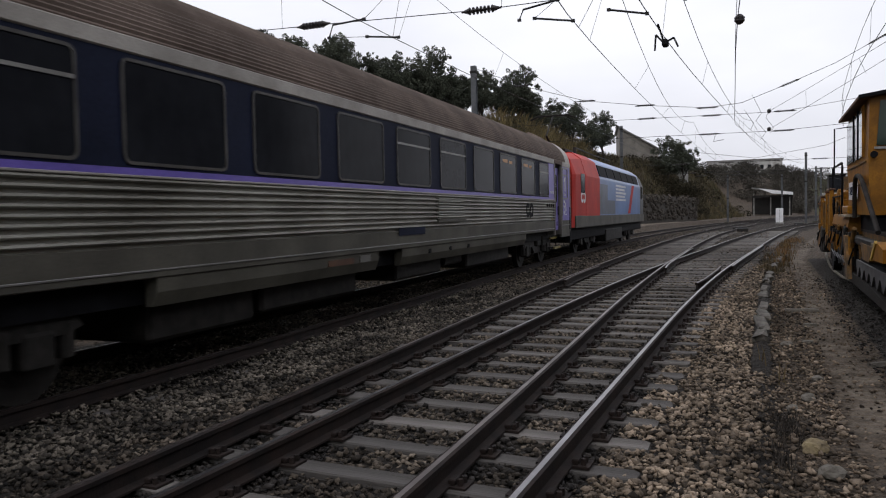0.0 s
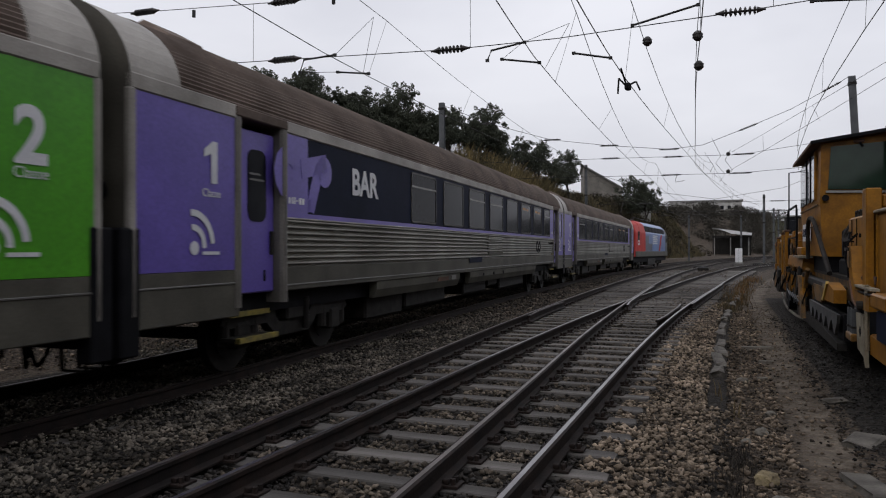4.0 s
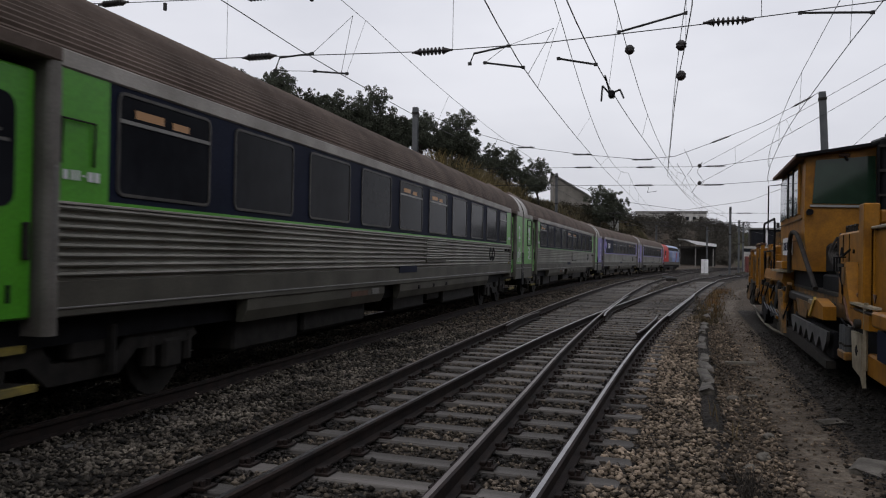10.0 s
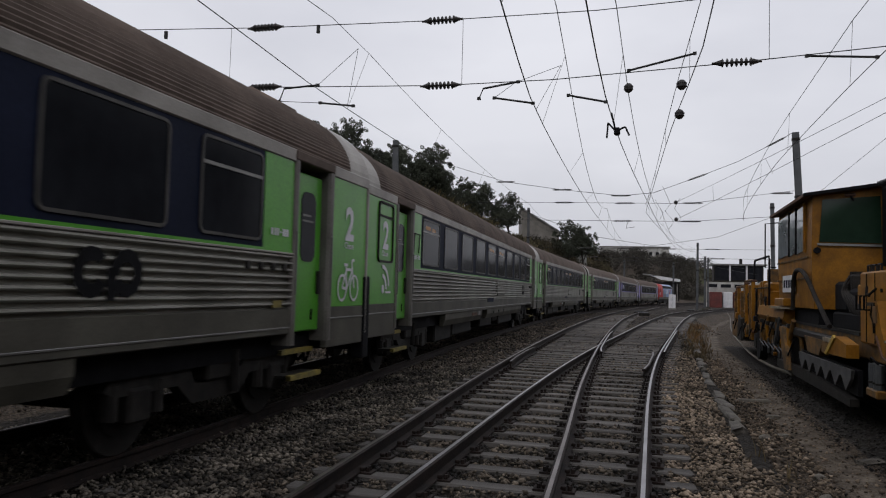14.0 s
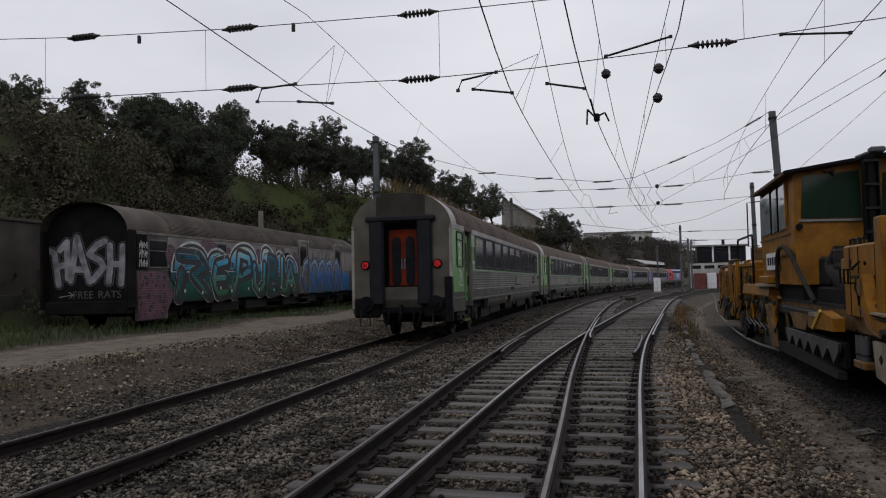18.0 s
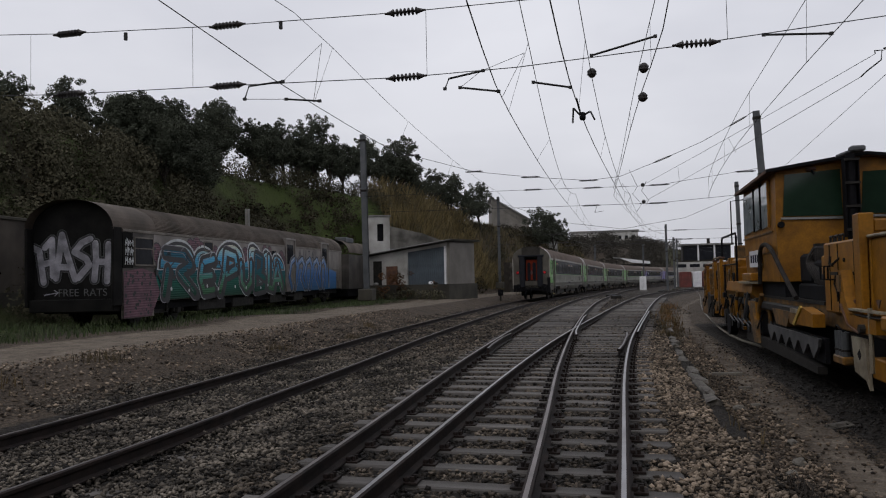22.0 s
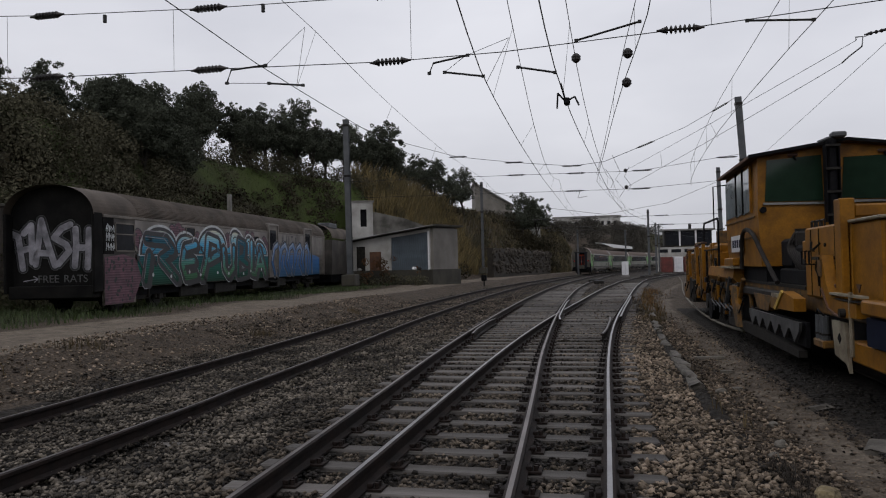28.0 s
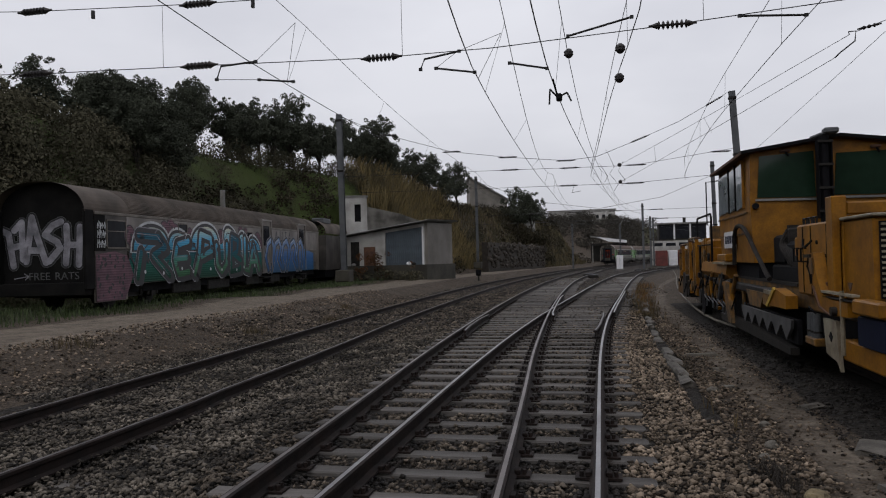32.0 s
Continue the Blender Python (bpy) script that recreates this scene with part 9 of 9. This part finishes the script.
blades("weeds", weeds, 0.17, 0.008, M_WEED, 43, "dry orange-brown weeds in the gravel", "weeds")

dry = []
for k in range(16000):
    y = rng_.uniform(84, 160)
    x = MAIN.x(y) - 5.0 + 2.8 * smooth(74, 112, y) - 2.8 - rng_.uniform(0.2, 9)
    dry.append((x, y, ground_z(x, y) - 0.05))
blades("dry_grass", dry, 0.75, 0.05, M_DRYGRASS, 44, "dry brownish grass on the far bank", "grass")
twigs = []
for k in range(150):
    x, y = 1.3 + rng_.gauss(0, 0.07), 6.35 + rng_.gauss(0, 0.22)
    twigs.append((x, y, ground_z(x, y) - 0.01))
for k in range(60):
    x, y = 1.26 + rng_.gauss(0, 0.05), 5.5 + rng_.gauss(0, 0.2)
    twigs.append((x, y, ground_z(x, y) - 0.01))
blades("dry_twigs", twigs, 0.13, 0.004, M_BARK, 45, "dead brown twigs beside the foam lump", "twigs")
rusty = []
for cx, cy_, r, n in ((1.5, 27, 0.35, 110), (1.65, 32, 0.4, 150), (1.8, 37, 0.4, 170), (2.3, 43, 0.6, 220)):
    for k in range(n):
        x, y = cx + rng_.gauss(0, r * 0.5), cy_ + rng_.gauss(0, r * 4)
        rusty.append((x, y, ground_z(x, y) - 0.02))
blades("weeds", rusty, 0.24, 0.01, M_ORANGE_WEED, 46, "rust-orange weeds at the edge of the gravel", "weeds")
bush = []
for k in range(14):
    x, y = -15.3 + rng_.gauss(0, 0.35), 50.3 + rng_.gauss(0, 0.2)
    bush.append((x, y, 1.45 + rng_.uniform(0.0, 0.8), rng_.uniform(0.16, 0.34)))
for k in range(22):
    q = rng_.uniform(-6.5, -0.5)
    x, y = -11.75 + q * 0.974, 51.0 - q * 0.225 - 0.9
    bush.append((x, y, 1.38 + rng_.uniform(-0.9, 0.15), rng_.uniform(0.12, 0.26)))
scrub("shrub", bush, M_RUSTLEAF, 900, 0.05, 47, "rust-brown dry shrub before the hut")


def motions():
    for k, vehicle in enumerate(TRAIN):
        walk(vehicle, [(t / 2, ride(k, t / 2)) for t in range(0, 65)])


motions()
